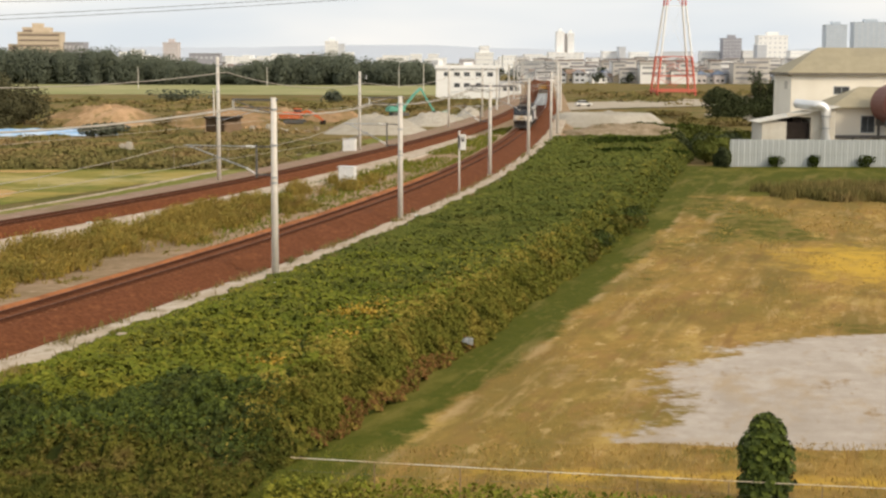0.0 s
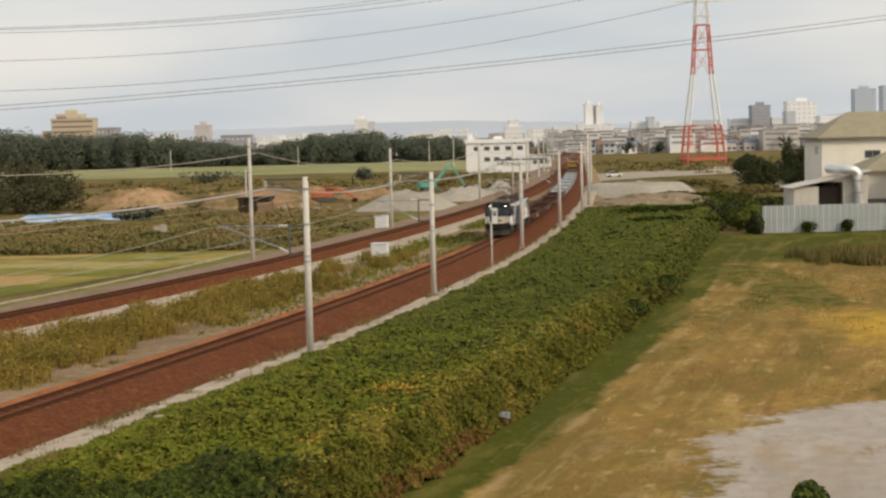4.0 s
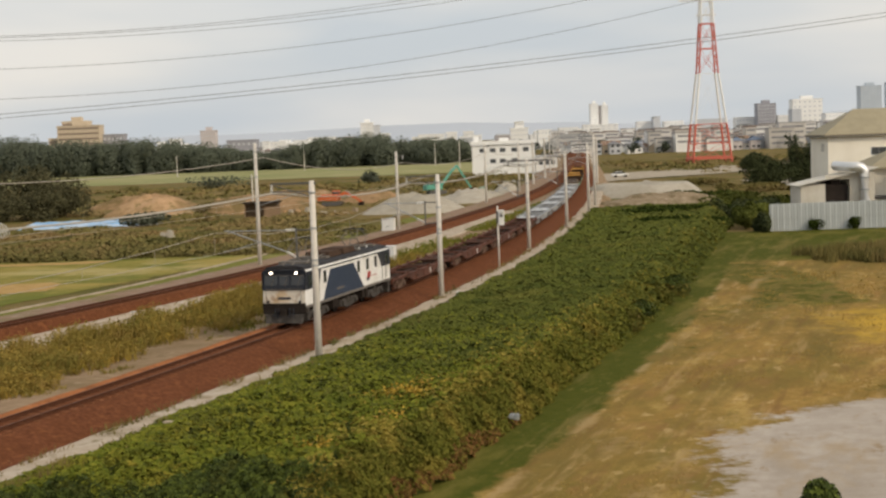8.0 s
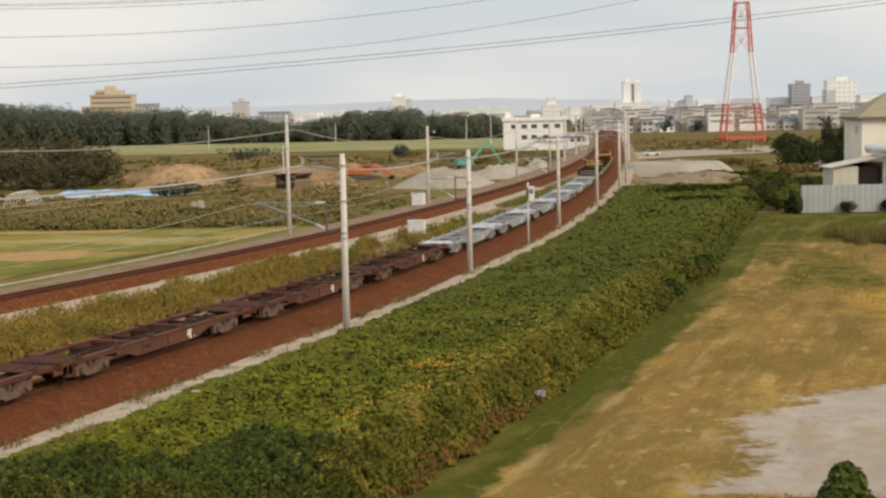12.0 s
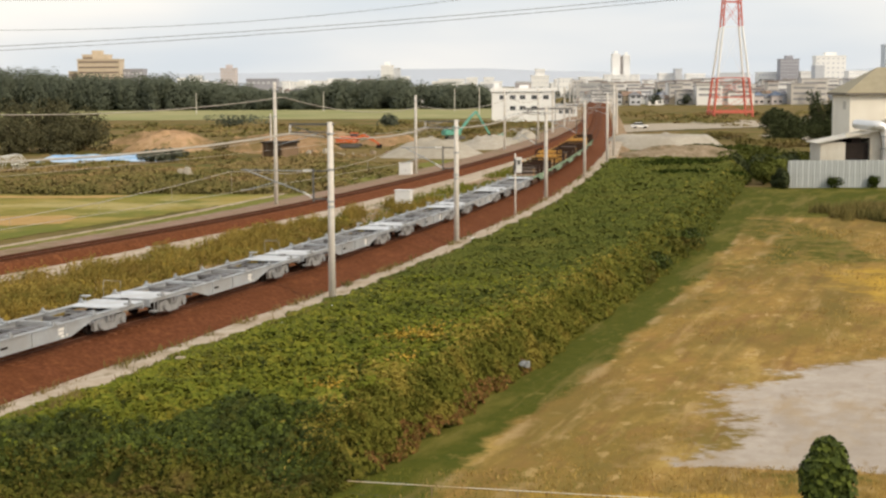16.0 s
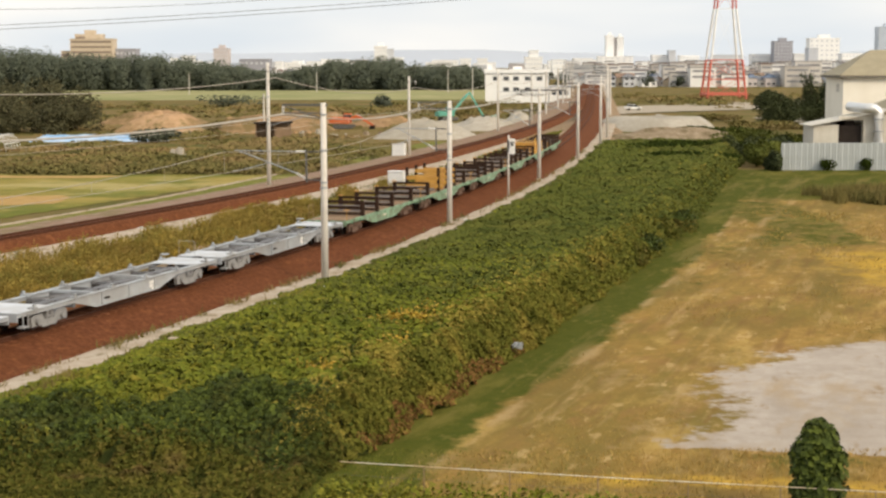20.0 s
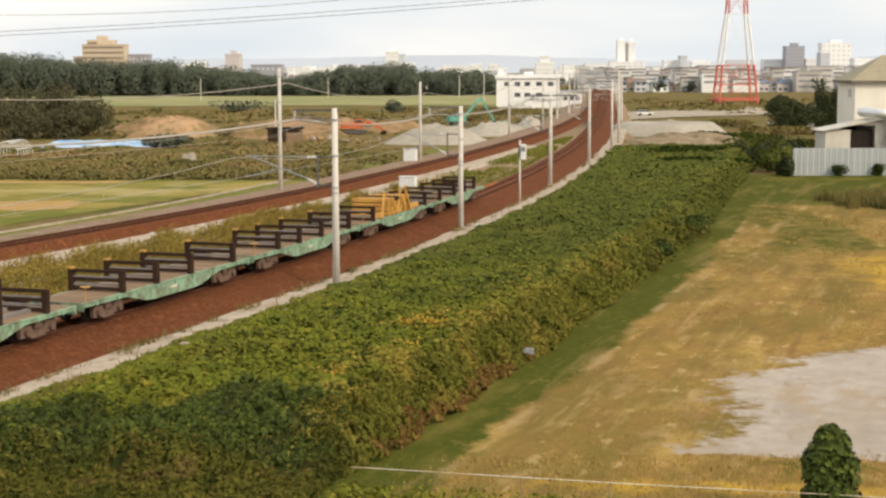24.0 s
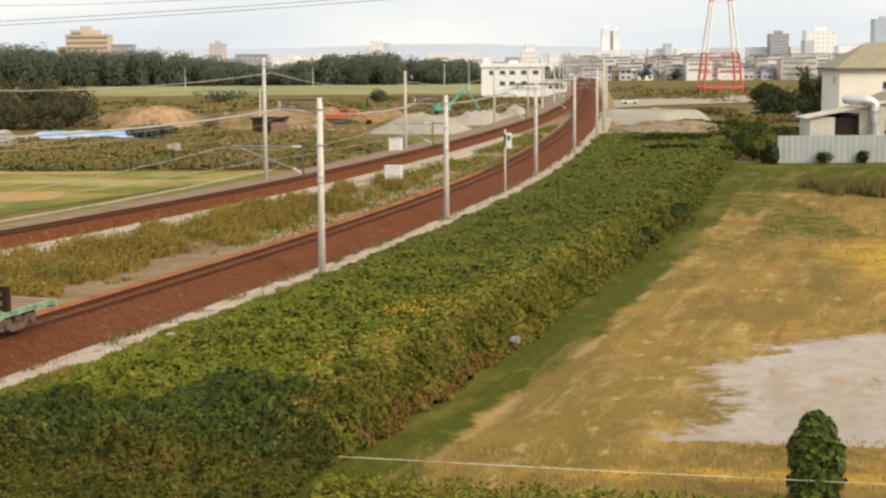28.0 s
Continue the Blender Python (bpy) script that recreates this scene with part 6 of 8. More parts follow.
def ivy_post():
    ob = thing("ivy_post", pose(10.45, 42.6, -2), "fence post smothered in a column of dark ivy", "ivy")
    rng = np.random.default_rng(5)
    n = 4600
    lobes = np.array(((0.0, 0.1, 0.4, 0.66), (-0.12, 0, 0.9, 0.62), (0.16, 0, 1.15, 0.64), (-0.05, 0.1, 1.6, 0.66), (0.22, 0, 1.95, 0.52), (-0.24, 0, 2.1, 0.5), (0.05, 0, 2.45, 0.5), (-0.1, 0, 2.8, 0.34), (0.18, 0, 2.75, 0.28), (0.0, 0, 3.05, 0.18)))
    lobes[:, 2] *= 0.88
    c = lobes[rng.choice(10, n, p=np.array((14, 14, 14, 14, 11, 10, 10, 6, 4, 3)) / 100)]
    d = rng.normal(0, 1, (n, 3))
    d /= np.linalg.norm(d, axis=1)[:, None]
    p = c[:, :3] + d * c[:, 3:4] * rng.uniform(0.72, 1.12, (n, 1))
    p[:, 2] = np.maximum(p[:, 2], 0.03)
    part("post", Shape().rod((0, 0, 0), (0, 0, 2.7), 0.07, n=8), POLE, ob)
    core = Shape()
    for x, y, z, r in lobes[:8]:
        core.rod((x, y, max(0, z - r * 0.6)), (x, y, z + r * 0.6), r * 0.62, r * 0.5, 10)
    # near-black core paints the shade inside the ivy
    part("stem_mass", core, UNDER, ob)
    part("leaves", leaf_mesh("leaves", p, d + np.array([0, -0.2, 0.5]), rng.uniform(0.12, 0.27, n), LEAF_LUSH, rng, tilt=0.5), None, ob)
    fence = thing("wire_fence", Matrix(), "low wire fence with a pale top rail", "fence")
    part("top_rail", Shape().rod((-3.4, 44.9, -1.0), (4.7, 43.15, -1.02), 0.014, n=8).rod((4.7, 43.15, -1.02), (13.2, 41.4, -1.0), 0.014, n=8).rod((13.2, 41.4, -1.0), (22, 39.5, -1.0), 0.014, n=8), T_CREAM, fence, "pale tubular rail")
    for i in range(1, 11):
        f = i / 10
        part("post", Shape().rod((-3.4 + f * 25.4, 44.9 - f * 5.4, -2), (-3.4 + f * 25.4, 44.9 - f * 5.4, -1.0), 0.015, n=8), W_WOOD, fence)
    for z in (-1.4, -1.75):
        part("strand", Shape().rod((-3.4, 44.9, z), (22, 39.5, z), 0.003, n=5), DARKSTEEL, fence)


ivy_post()


# ---- weeds and grass ----
TUFT = mat("dry_tuft", (0.33, 0.22, 0.065), (0.42, 0.28, 0.1), 0.8, 0.95, bump=0, island=((0.27, 0.19, 0.055), (0.34, 0.23, 0.07), (0.44, 0.31, 0.11)))
GREEN_TUFT = mat("green_tuft", (0.12, 0.135, 0.022), (0.17, 0.17, 0.032), 0.8, 0.95, bump=0, island=((0.1, 0.12, 0.02), (0.15, 0.16, 0.03), (0.22, 0.19, 0.042)))


def grasses():
    rng = np.random.default_rng(21)
    # weeds between the two tracks
    pts, hh = [], []
    while len(pts) < 30000:
        y = float(rng.choice((rng.uniform(58, 85), rng.uniform(70, 125), rng.uniform(110, 150))))
        a, b = line_x(True, y) + 5.4, line_x(False, y) - 4.6
        f = rng.beta(1.2, 1.3)
        if b - a < 2:
            continue
        x = a + (b - a) * f
        d = noise.noise((x * 0.35, y * 0.22, 3)) + 0.6 * noise.noise((x * 1.1, y * 0.8, 5)) + (0.12 if y < 122 else -0.3) - 0.5 * max(0, f - 0.72) / 0.28
        if d < rng.uniform(-0.2, 0.5):
            continue
        pts.append((x, y, -0.92))
        tall = 0.5 + 0.5 * noise.noise((x * 0.5, y * 0.35, 12))
        hh.append(rng.uniform(0.4, 1.0) * (0.55 + 0.8 * max(0, d) + 0.75 * tall) * min(1, (1 - f) * 3.5 + 0.25))
    n = len(pts)
    w = thing("weeds", Matrix(), "tall yellowing weeds and goldenrod between the tracks", "weeds", kind="stuff")
    part("stalks", blade_mesh("stalks", np.array(pts), np.array(hh), rng.uniform(0.03, 0.09, n), 0.22, WEED, rng), None, w)
    k = rng.choice(n, 90000)
    tips = np.array(pts)[k] + np.stack([rng.normal(0, 0.14, len(k)), rng.normal(0, 0.14, len(k)), np.array(hh)[k] * rng.uniform(0.3, 1.02, len(k))], 1)
    part("leaves", leaf_mesh("leaves", tips, np.tile([0, 0, 1.0], (len(k), 1)), rng.uniform(0.05, 0.14, len(k)), WEED_TIP, rng, 1.5, 0.9), None, w)
    # short growth on the soil between the tracks farther off, and along the far track
    pts = []
    for _ in range(16000):
        y = rng.uniform(95, 260)
        a, b = line_x(True, y) + 4.3, line_x(False, y) - 2.7
        if b - a < 1:
            continue
        x = a + (b - a) * rng.uniform(0, 1)
        if noise.noise((x * 0.3, y * 0.1, 9)) > -0.15 + rng.normal(0, 0.1):
            pts.append((x, y, -0.92 if x < b - 0.6 else -0.75))
    n = len(pts)
    tagged(new("grass_between_tracks", blade_mesh("grass_between_tracks", np.array(pts), rng.uniform(0.15, 0.45, n), rng.uniform(0.1, 0.25, n), 0.25, GREEN_TUFT, rng)), "short green grass between the tracks", "grass", kind="stuff")
    # dry lot: tufts, thicker and smaller near
    foot_y, foot_x = [a for a, _ in BANK_FOOT], [b for _, b in BANK_FOOT]
    dry, dh, dw, green, gh, gw = [], [], [], [], [], []
    for y0, y1, n, s in ((39.5, 50, 9000, 0.1),):
        yy = rng.uniform(y0, y1, n)
        for y in yy:
            xf = float(np.interp(y, foot_y, foot_x))
            x = xf + rng.uniform(0, 1) * (y * 0.33 + 2 - xf)
            strip = 3.6 if y > 55 else 2.6
            big = noise.noise((x * 0.12, y * 0.05, 1)) + 0.5 * noise.noise((x * 0.5, y * 0.25, 2))
            bare = x > float(np.interp(y, (49, 50.4, 57, 63, 69, 72, 74), (60, 8, 10.2, 12.4, 20, 27, 60))) and y < 74 and y > 49.4
            if bare and rng.random() < 0.965 + 0.2 * big:
                continue
            if x < xf + strip + rng.normal(0, 0.8) or (y > 128 + rng.normal(0, 6)) or y < 43.4 + rng.normal(0, 0.7):
                green.append((x, y, -1.97))
                gh.append(rng.uniform(0.6, 1.3) * s)
                gw.append(rng.uniform(0.25, 0.5) * s)
            elif big + rng.normal(0, 0.25) > 0.34:
                green.append((x, y, -1.97))
                gh.append(rng.uniform(0.5, 1.2) * s)
                gw.append(rng.uniform(0.25, 0.5) * s)
            else:
                dry.append((x, y, -1.97))
                dh.append(rng.uniform(0.5, 1.3) * s * (1.7 if 44 < y < 49.4 else 1.2))
                dw.append(rng.uniform(0.25, 0.5) * s)
    for _ in range(30000):
        y = 50 + 85 * rng.random() ** 1.6
        xf = float(np.interp(y, foot_y, foot_x))
        x = xf + 1.0 + rng.uniform(0, 1) * (y * 0.33 + 4 - xf)
        patchy = noise.noise((x * 0.28, y * 0.16, 6)) + 0.6 * noise.noise((x * 0.9, y * 0.5, 3))
        edge_ = float(np.interp(y, (48.6, 50.3, 55.6, 61.5, 66, 70.5, 73.5), (60, 6.9, 10.1, 9.7, 13.5, 20.2, 50)))
        if patchy < 0.05 + rng.normal(0, 0.12) or (x > edge_ + rng.normal(0, 0.8) and y < 73):
            continue
        if x > xf + 3.6 + rng.normal(0, 0.7) and noise.noise((x * 0.13, y * 0.09, 8)) < 0.12:
            dry.append((x, y, -1.97))
            dh.append(rng.uniform(0.05, 0.13) * (y / 60))
            dw.append(rng.uniform(0.02, 0.05) * (y / 60))
    tagged(new("dry_grass", blade_mesh("dry_grass", np.array(dry), np.array(dh), np.array(dw), 0.3, TUFT, rng)), "dry straw-coloured grass tufts of the lot", "grass", kind="stuff")
    tagged(new("green_grass", blade_mesh("green_grass", np.array(green), np.array(gh), np.array(gw), 0.3, GREEN_TUFT, rng)), "green grass along the bank and fence", "grass", kind="stuff")
    # weeds along the concrete path
    pts, hh = [], []
    while len(pts) < 5200:
        y = 50 + 160 * rng.random() ** 1.5
        o = float(rng.choice((3.75, 5.3, 5.6))) + rng.normal(0, 0.22)
        if noise.noise((o * 1.5, y * 0.45, 14)) < rng.uniform(0.0, 0.4):
            continue
        pts.append((line_x(False, y) + o, y - o * 0.3, -0.68))
        hh.append(rng.uniform(0.08, 0.42))
    tagged(new("path_weeds", blade_mesh("path_weeds", np.array(pts), np.array(hh), rng.uniform(0.03, 0.08, len(pts)), 0.35, OLIVE_LEAF, rng)), "small brown-green weeds along the concrete path", "weeds", kind="stuff")
    # tall grass at the far side of the lot
    pts = []
    while len(pts) < 9000:
        x, y = rng.uniform(33, 60), rng.uniform(134, 156)
        if ((x - 46) / 13) ** 2 + ((y - 145) / 9) ** 2 + 0.5 * noise.noise((x * 0.3, y * 0.3, 2)) < 0.8:
            pts.append((x, y, -1.97))
    n = len(pts)
    tagged(new("tall_grass", blade_mesh("tall_grass", np.array(pts), rng.uniform(0.5, 1.35, n), rng.uniform(0.07, 0.17, n), 0.25, OLIVE_LEAF, rng)), "brown-green patch of tall grass in the lot", "grass", kind="stuff")
    # leafy weeds in front of the wire fence
    n = 15000
    x = rng.uniform(-4, 18, n)
    y = 44.7 - 0.213 * (x + 3.4) - rng.uniform(0.0, 5.0, n)
    p = np.stack([x, y, -1.9 + rng.uniform(0, 0.5, n)], 1)
    tagged(new("fence_weeds", leaf_mesh("fence_weeds", p, np.tile([0, 0, 1.0], (n, 1)), rng.uniform(0.08, 0.2, n), LEAF, rng)), "leafy green weeds in front of the wire fence", "weeds", kind="stuff")


grasses()


# ---- beside the tracks: cabinets and signs ----
def relay_cabinet(x, y, base, w, h, label):
    ob = thing("relay_cabinet", pose(x, y, base, 0, 0, -14), label, "cabinet", "relay cabinets")
    part("body", Shape().box(-w / 2, w / 2, -0.45, 0.45, 0.15, h), WHITE, ob, bevel=0.02)
    part("plinth", Shape().box(-w / 2 - 0.08, w / 2 + 0.08, -0.5, 0.5, -0.2, 0.15), CONCRETE, ob)
    part("roof", Shape().box(-w / 2 - 0.07, w / 2 + 0.07, -0.54, 0.54, h, h + 0.07), WHITE, ob, bevel=0.015)
    for s in (-1, 1):
        door = part("door", Shape().box(min(s * 0.025, s * (w / 2 - 0.06)), max(s * 0.025, s * (w / 2 - 0.06)), -0.475, -0.45, 0.24, h - 0.08), WHITE, ob)
        part("handle", Shape().box(s * 0.12 - 0.015, s * 0.12 + 0.015, -0.52, -0.475, h * 0.5, h * 0.5 + 0.16), DARKSTEEL, door)


def trackside():
    relay_cabinet(-5.2, 142, -0.95, 1.5, 1.85, "white relay cabinet beside the near track")
    relay_cabinet(-6.7, 191, -1.05, 1.58, 1.95, "white relay cabinet behind the far track")
    ob = thing("signal_post", pose(4.87, 132.9, -0.66), "thin steel post with a white signal box", "signal")
    part("pole", Shape().rod((0, 0, -0.2), (0, 0, 5.4), 0.085, 0.07, 10), POLE, ob, smooth=True)
    part("signal_box", Shape().box(0.06, 0.56, -0.2, 0.2, 3.7, 5.05), WHITE, ob, "white signal housing", bevel=0.04)
    part("signal_visor", Shape().box(0.14, 0.48, -0.34, -0.2, 4.75, 4.8).rod((0.31, -0.2, 4.55), (0.31, -0.24, 4.55), 0.13, n=12), DARKSTEEL, ob)
    part("shade", Shape().box(-0.14, 0.02, -0.12, 0.12, 3.9, 4.95), DARKSTEEL, ob, "dark backing plate", bevel=0.02)
    # pale stones and kilometre marker by the path
    for x, y, w in ((-11.7, 62.9, 0.5), (-6.6, 78.2, 0.32), (1.0, 112.5, 0.35), (-22.2, 108.0, 0.42), (-8.6, 72.8, 0.3)):
        sh = Shape().box(-w / 2, w / 2, -w / 3, w / 3, 0, w * 0.55, top=0.8)
        o = thing("kerb_block", pose(x, y, -0.72 if x > -15 else -0.85, 0, 0, -15), "pale concrete block lying beside the track path", "block", "loose blocks")
        part("block", sh, PORCELAIN if w < 0.45 else CONCRETE, o, bevel=0.03)
    o = thing("litter_bag", pose(2.75, 66.2, -1.5, 20, 15, 30), "whitish crumpled bag caught in the foot of the bank", "bag")
    part("bag", Shape().box(-0.2, 0.2, -0.1, 0.14, 0, 0.24, top=0.55).box(-0.02, 0.3, -0.2, 0.05, 0.02, 0.32, top=0.5), GALV, o, bevel=0.04)


def portals():
    """Steel portals over both tracks where they run side by side."""
    for y, z in ((345, 7.7), (392, 8.2), (440, 8.8), (495, 9.4), (560, 9.6), (640, 9.8)):
        x0, x1 = line_x(True, y) - 4.4, line_x(False, y) + 4.6
        ob = thing("catenary_portal", pose(0, y, -0.9), "grey steel catenary portal spanning both tracks", "portal", "portals over the tracks")
        for x in (x0, x1):
            part("post", Shape().rod((x, 0, -0.3), (x, 0, z + 2.2), 0.24, 0.2, 10), POLE, ob)
        part("beam", Shape().box(x0 - 0.3, x1 + 0.3, -0.15, 0.15, z + 0.5, z + 0.62).box(x0 - 0.3, x1 + 0.3, -0.15, 0.15, z + 1.1, z + 1.22), GALV, ob, "pale lattice beam")
        lat = Shape()
        k = 10
        for i in range(k):
            xa, xb = x0 + (x1 - x0) * i / k, x0 + (x1 - x0) * (i + 1) / k
            lat.bar((xa, 0, z + 0.6), (xb, 0, z + 1.12), 0.07, 0.07).bar((xb, 0, z + 0.6), (xa, 0, z + 1.12), 0.07, 0.07)
        part("lattice", lat, GALV, ob)
        for f in (True, False):
            xc = line_x(f, y)
            part("hanger", Shape().bar((xc + 0.8, 0, z + 0.5), (xc + 0.8, 0, 6.0), 0.09, 0.09).bar((xc + 0.8, 0, 6.3), (xc - 0.6, 0, 6.2), 0.05, 0.05), GALV, ob)
        part("top_wire_arm", Shape().bar((x1, 0, z + 2.0), (x1 - 1.6, 0, z + 2.0), 0.08, 0.08).bar((x0, 0, z + 2.0), (x0 + 1.6, 0, z + 2.0), 0.08, 0.08), GALV, ob)
    # cross arm on a nearer mast
    ob = thing("cross_arm", pose(8.65, 152.6, 8.25), "dark steel cross arm on top of a mast", "bracket")
    part("arm", Shape().box(-1.9, 2.6, -0.06, 0.06, -0.08, 0.06).box(-1.9, -1.8, -0.06, 0.06, -0.5, 0).box(2.5, 2.6, -0.06, 0.06, -0.5, 0), DARKSTEEL, ob)


trackside()
portals()


# ---- building site and fields beyond the far track ----
ORANGE = mat("orange_machine", (0.6, 0.12, 0.03), (0.68, 0.16, 0.05), 1.0, 0.5, bump=0.03, c3=(0.4, 0.12, 0.05), scale3=0.6, mix3=0.4)
TEAL = mat("green_machine", (0.1, 0.36, 0.27), (0.14, 0.42, 0.33), 1.0, 0.5, bump=0.03, c3=(0.1, 0.25, 0.2), scale3=0.6, mix3=0.4)
NETTING = mat("green_netting", (0.12, 0.3, 0.22), (0.3, 0.36, 0.28), 0.9, 0.8, bump=0.4, layers=(((0.4, 0.37, 0.31), 0.7, 0.48, 0.58, 0.85),))
TARP = mat("blue_tarpaulin", (0.14, 0.34, 0.6), (0.24, 0.46, 0.7), 0.6, 0.6, bump=0.5, layers=(((0.52, 0.6, 0.68), 0.35, 0.47, 0.58, 0.75), ((0.05, 0.12, 0.2), 0.5, 0.58, 0.66, 0.7)))


def excavator(x, y, turn, body_mat, label, boom):
    ob = thing("excavator", pose(x, y, -1.9, 0, 0, turn), label, "excavator", "excavators")
    for s in (-1, 1):
        track_ = part("crawler", Shape().prism([(a, b) for a, b in ((-2.0, 0.3), (-1.75, 0.0), (1.75, 0.0), (2.0, 0.3), (1.9, 0.75), (-1.9, 0.75))], s * 1.2 - 0.3, s * 1.2 + 0.3), DARKSTEEL, ob, "dark crawler track", bevel=0.04)
        for k in range(4):
            part("roller", Shape().rod((-1.3 + k * 0.87, s * 1.5, 0.3), (-1.3 + k * 0.87, s * 1.56, 0.3), 0.22, n=10), T_GREY, track_)
    part("house", Shape().box(-2.3, 1.1, -1.3, 1.3, 1.0, 2.2), body_mat, ob, bevel=0.08)
    part("counterweight", Shape().box(-2.8, -2.0, -1.3, 1.3, 0.95, 2.0), body_mat, ob, bevel=0.12)
    cab = part("cab", Shape().box(-0.3, 1.4, 0.3, 1.3, 1.1, 2.95, top=0.92), body_mat, ob, bevel=0.05)
    part("cab_glass", Shape().box(-0.15, 1.36, 1.27, 1.31, 1.9, 2.75).box(1.34, 1.42, 0.4, 1.2, 1.5, 2.75).box(-0.15, 1.3, 0.25, 0.3, 1.9, 2.75), PANE, cab)
    pts = [Vector(p) for p in boom]
    part("boom", Shape().bar(pts[0], pts[1], 0.42, 0.55).bar(pts[1], pts[2], 0.36, 0.5), body_mat, ob, bevel=0.03)
    part("stick", Shape().bar(pts[2], pts[3], 0.3, 0.38), body_mat, ob)
    part("ram", Shape().rod(pts[0] + Vector((0.5, 0.3, 0.2)), pts[1] - Vector((0, 0, 0.3)), 0.09).rod(pts[1] + Vector((0, 0, 0.4)), pts[2] + Vector((0, 0, 0.3)), 0.08), GALV, ob)
    e = pts[3]
    part("bucket", Shape().prism([(e.x - 0.5, e.z), (e.x + 0.4, e.z + 0.1), (e.x + 0.3, e.z - 0.7), (e.x - 0.3, e.z - 0.9), (e.x - 0.8, e.z - 0.5)], e.y - 0.5, e.y + 0.5), T_UNDER, ob, bevel=0.04)


def site():
    excavator(-21.5, 303, -8, ORANGE, "orange crawler excavator with its arm lowered to the ground", ((0.9, -0.3, 1.6), (2.6, -0.3, 2.5), (4.6, -0.3, 1.5), (5.9, -0.3, 0.6)))
    excavator(-1.0, 345, 20, TEAL, "green crawler excavator with its boom raised in a peak", ((0.9, -0.3, 1.7), (3.4, -0.3, 4.7), (5.0, -0.3, 6.2), (8.3, -0.3, 1.0)))
    mound("gravel_mound", -4, 266, 9.5, 7, 3.1, GRAVEL, "large grey-beige gravel heap by the far track", 21, 0.35)
    mound("gravel_mound", 6, 300, 8, 8, 2.5, GRAVEL, "pale rubble and gravel heap", 22, 0.3)
    mound("gravel_mound", 13.5, 312, 4.5, 6, 3.0, GRAVEL, "pale grey gravel heap", 23, 0.2)
    mound("netting_heap", 8.4, 306, 2.2, 2.2, 2.6, NETTING, "green netting thrown over a heap of rubble", 61, 0.2, "netting")
    for i, (x, y, rx, ry, h) in enumerate(((-55, 292, 9, 7, 3.2), (-65, 332, 13, 7, 2.6), (-40, 286, 6, 6, 2.9), (-38, 322, 13, 7, 2.2))):
        mound("clay_mound", x, y, rx, ry, h, CLAY_BROWN if i else CLAY, "bare orange-brown clay mound on the building site", 31 + i, 0.4)
    for i, (x, y, rx, ry, h) in enumerate(((-29, 294, 7, 5, 1.8), (-14, 316, 7, 5, 2.2), (-30, 330, 10, 6, 2.6))):
        mound("clay_mound", x, y, rx, ry, h, CLAY_BROWN, "stepped heap of orange clay and debris", 41 + i, 0.5)
    rng = random.Random(8)
    for i in range(26):
        x, y = rng.uniform(-34, -8), rng.uniform(268, 284)
        w = rng.uniform(0.6, 2.2)
        o = thing("debris", pose(x, y, -2.05, 0, 0, rng.uniform(0, 90)), "pale lump of rubble or timber on the site", "debris", "site debris")
        part("lump", Shape().box(-w / 2, w / 2, -w / 4, w / 4, 0, rng.uniform(0.4, 1.0), top=0.7), rng.choice((GRAVEL, GRAVEL, CLAY, W_WOOD, W_WOOD, EARTH, CONCRETE)), o, bevel=0.05)
    hut = thing("site_hut", pose(-31.5, 268, -2.05, 0, 0, 8), "low open timber hut with a dark flat roof", "hut")
    part("roof", Shape().box(-3.4, 3.4, -2, 2, 2.6, 2.8), DARKIN, hut)
    part("wall", Shape().box(-3.1, 3.1, 1.6, 1.75, 0, 2.6).box(-3.1, -2.95, -1.7, 1.6, 0, 2.6).box(0.4, 3.1, -1.7, -1.55, 0, 1.9), W_WOOD, hut)
    for x in (-3.0, 0.3, 3.0):
        part("post", Shape().box(x - 0.08, x + 0.08, -1.75, -1.6, 0, 2.6), W_WOOD, hut)
    # tarpaulin over a long low pile
    rows = []
    for j in range(13):
        rows.append([(-70.5 + i * 0.75 + 0.3 * noise.noise((i, j, 1)), 252 + j * 1.1 + i * 0.12, -2.02 + 1.15 * math.sin(math.pi * j / 12) ** 0.7 * (0.75 + 0.4 * noise.noise((i * 0.25, j * 0.4, 6))) * min(1, (30 - i) / 3, (i + 1) / 3)) for i in range(31)])
    sheet("tarpaulin", rows, TARP, "bright blue tarpaulin spread over a long low pile", "tarpaulin", "")
    # small hoop tunnel
    ob = thing("hoop_tunnel", pose(-68, 226, -2), "bare pale hoop frame of a small plastic tunnel", "tunnel")
    for i in range(6):
        pts = [(1.8 * math.cos(a), i * 1.5, 2.3 * math.sin(a)) for a in [math.pi * k / 12 for k in range(13)]]
        part("hoop", tube(pts, 0.05), PORCELAIN, ob)
    for a in (0.5, 1.57, 2.6):
        part("purlin", Shape().rod((1.8 * math.cos(a), 0, 2.3 * math.sin(a)), (1.8 * math.cos(a), 7.5, 2.3 * math.sin(a)), 0.05, n=6), PORCELAIN, ob)
    sack = thing("sack_pile", pose(-38.5, 213, -2), "pile of whitish bulk sacks in the scrub", "sacks")
    for x, y, z, s in ((-0.5, 0, 0, 1.0), (0.4, 0.2, 0, 1.2), (1.3, 0.1, 0, 0.5)):
        part("sack", Shape().box(x - s / 2, x + s / 2, y - s / 2, y + s / 2, z, z + s * 1.1, top=0.7), GRAVEL, sack, bevel=0.14)
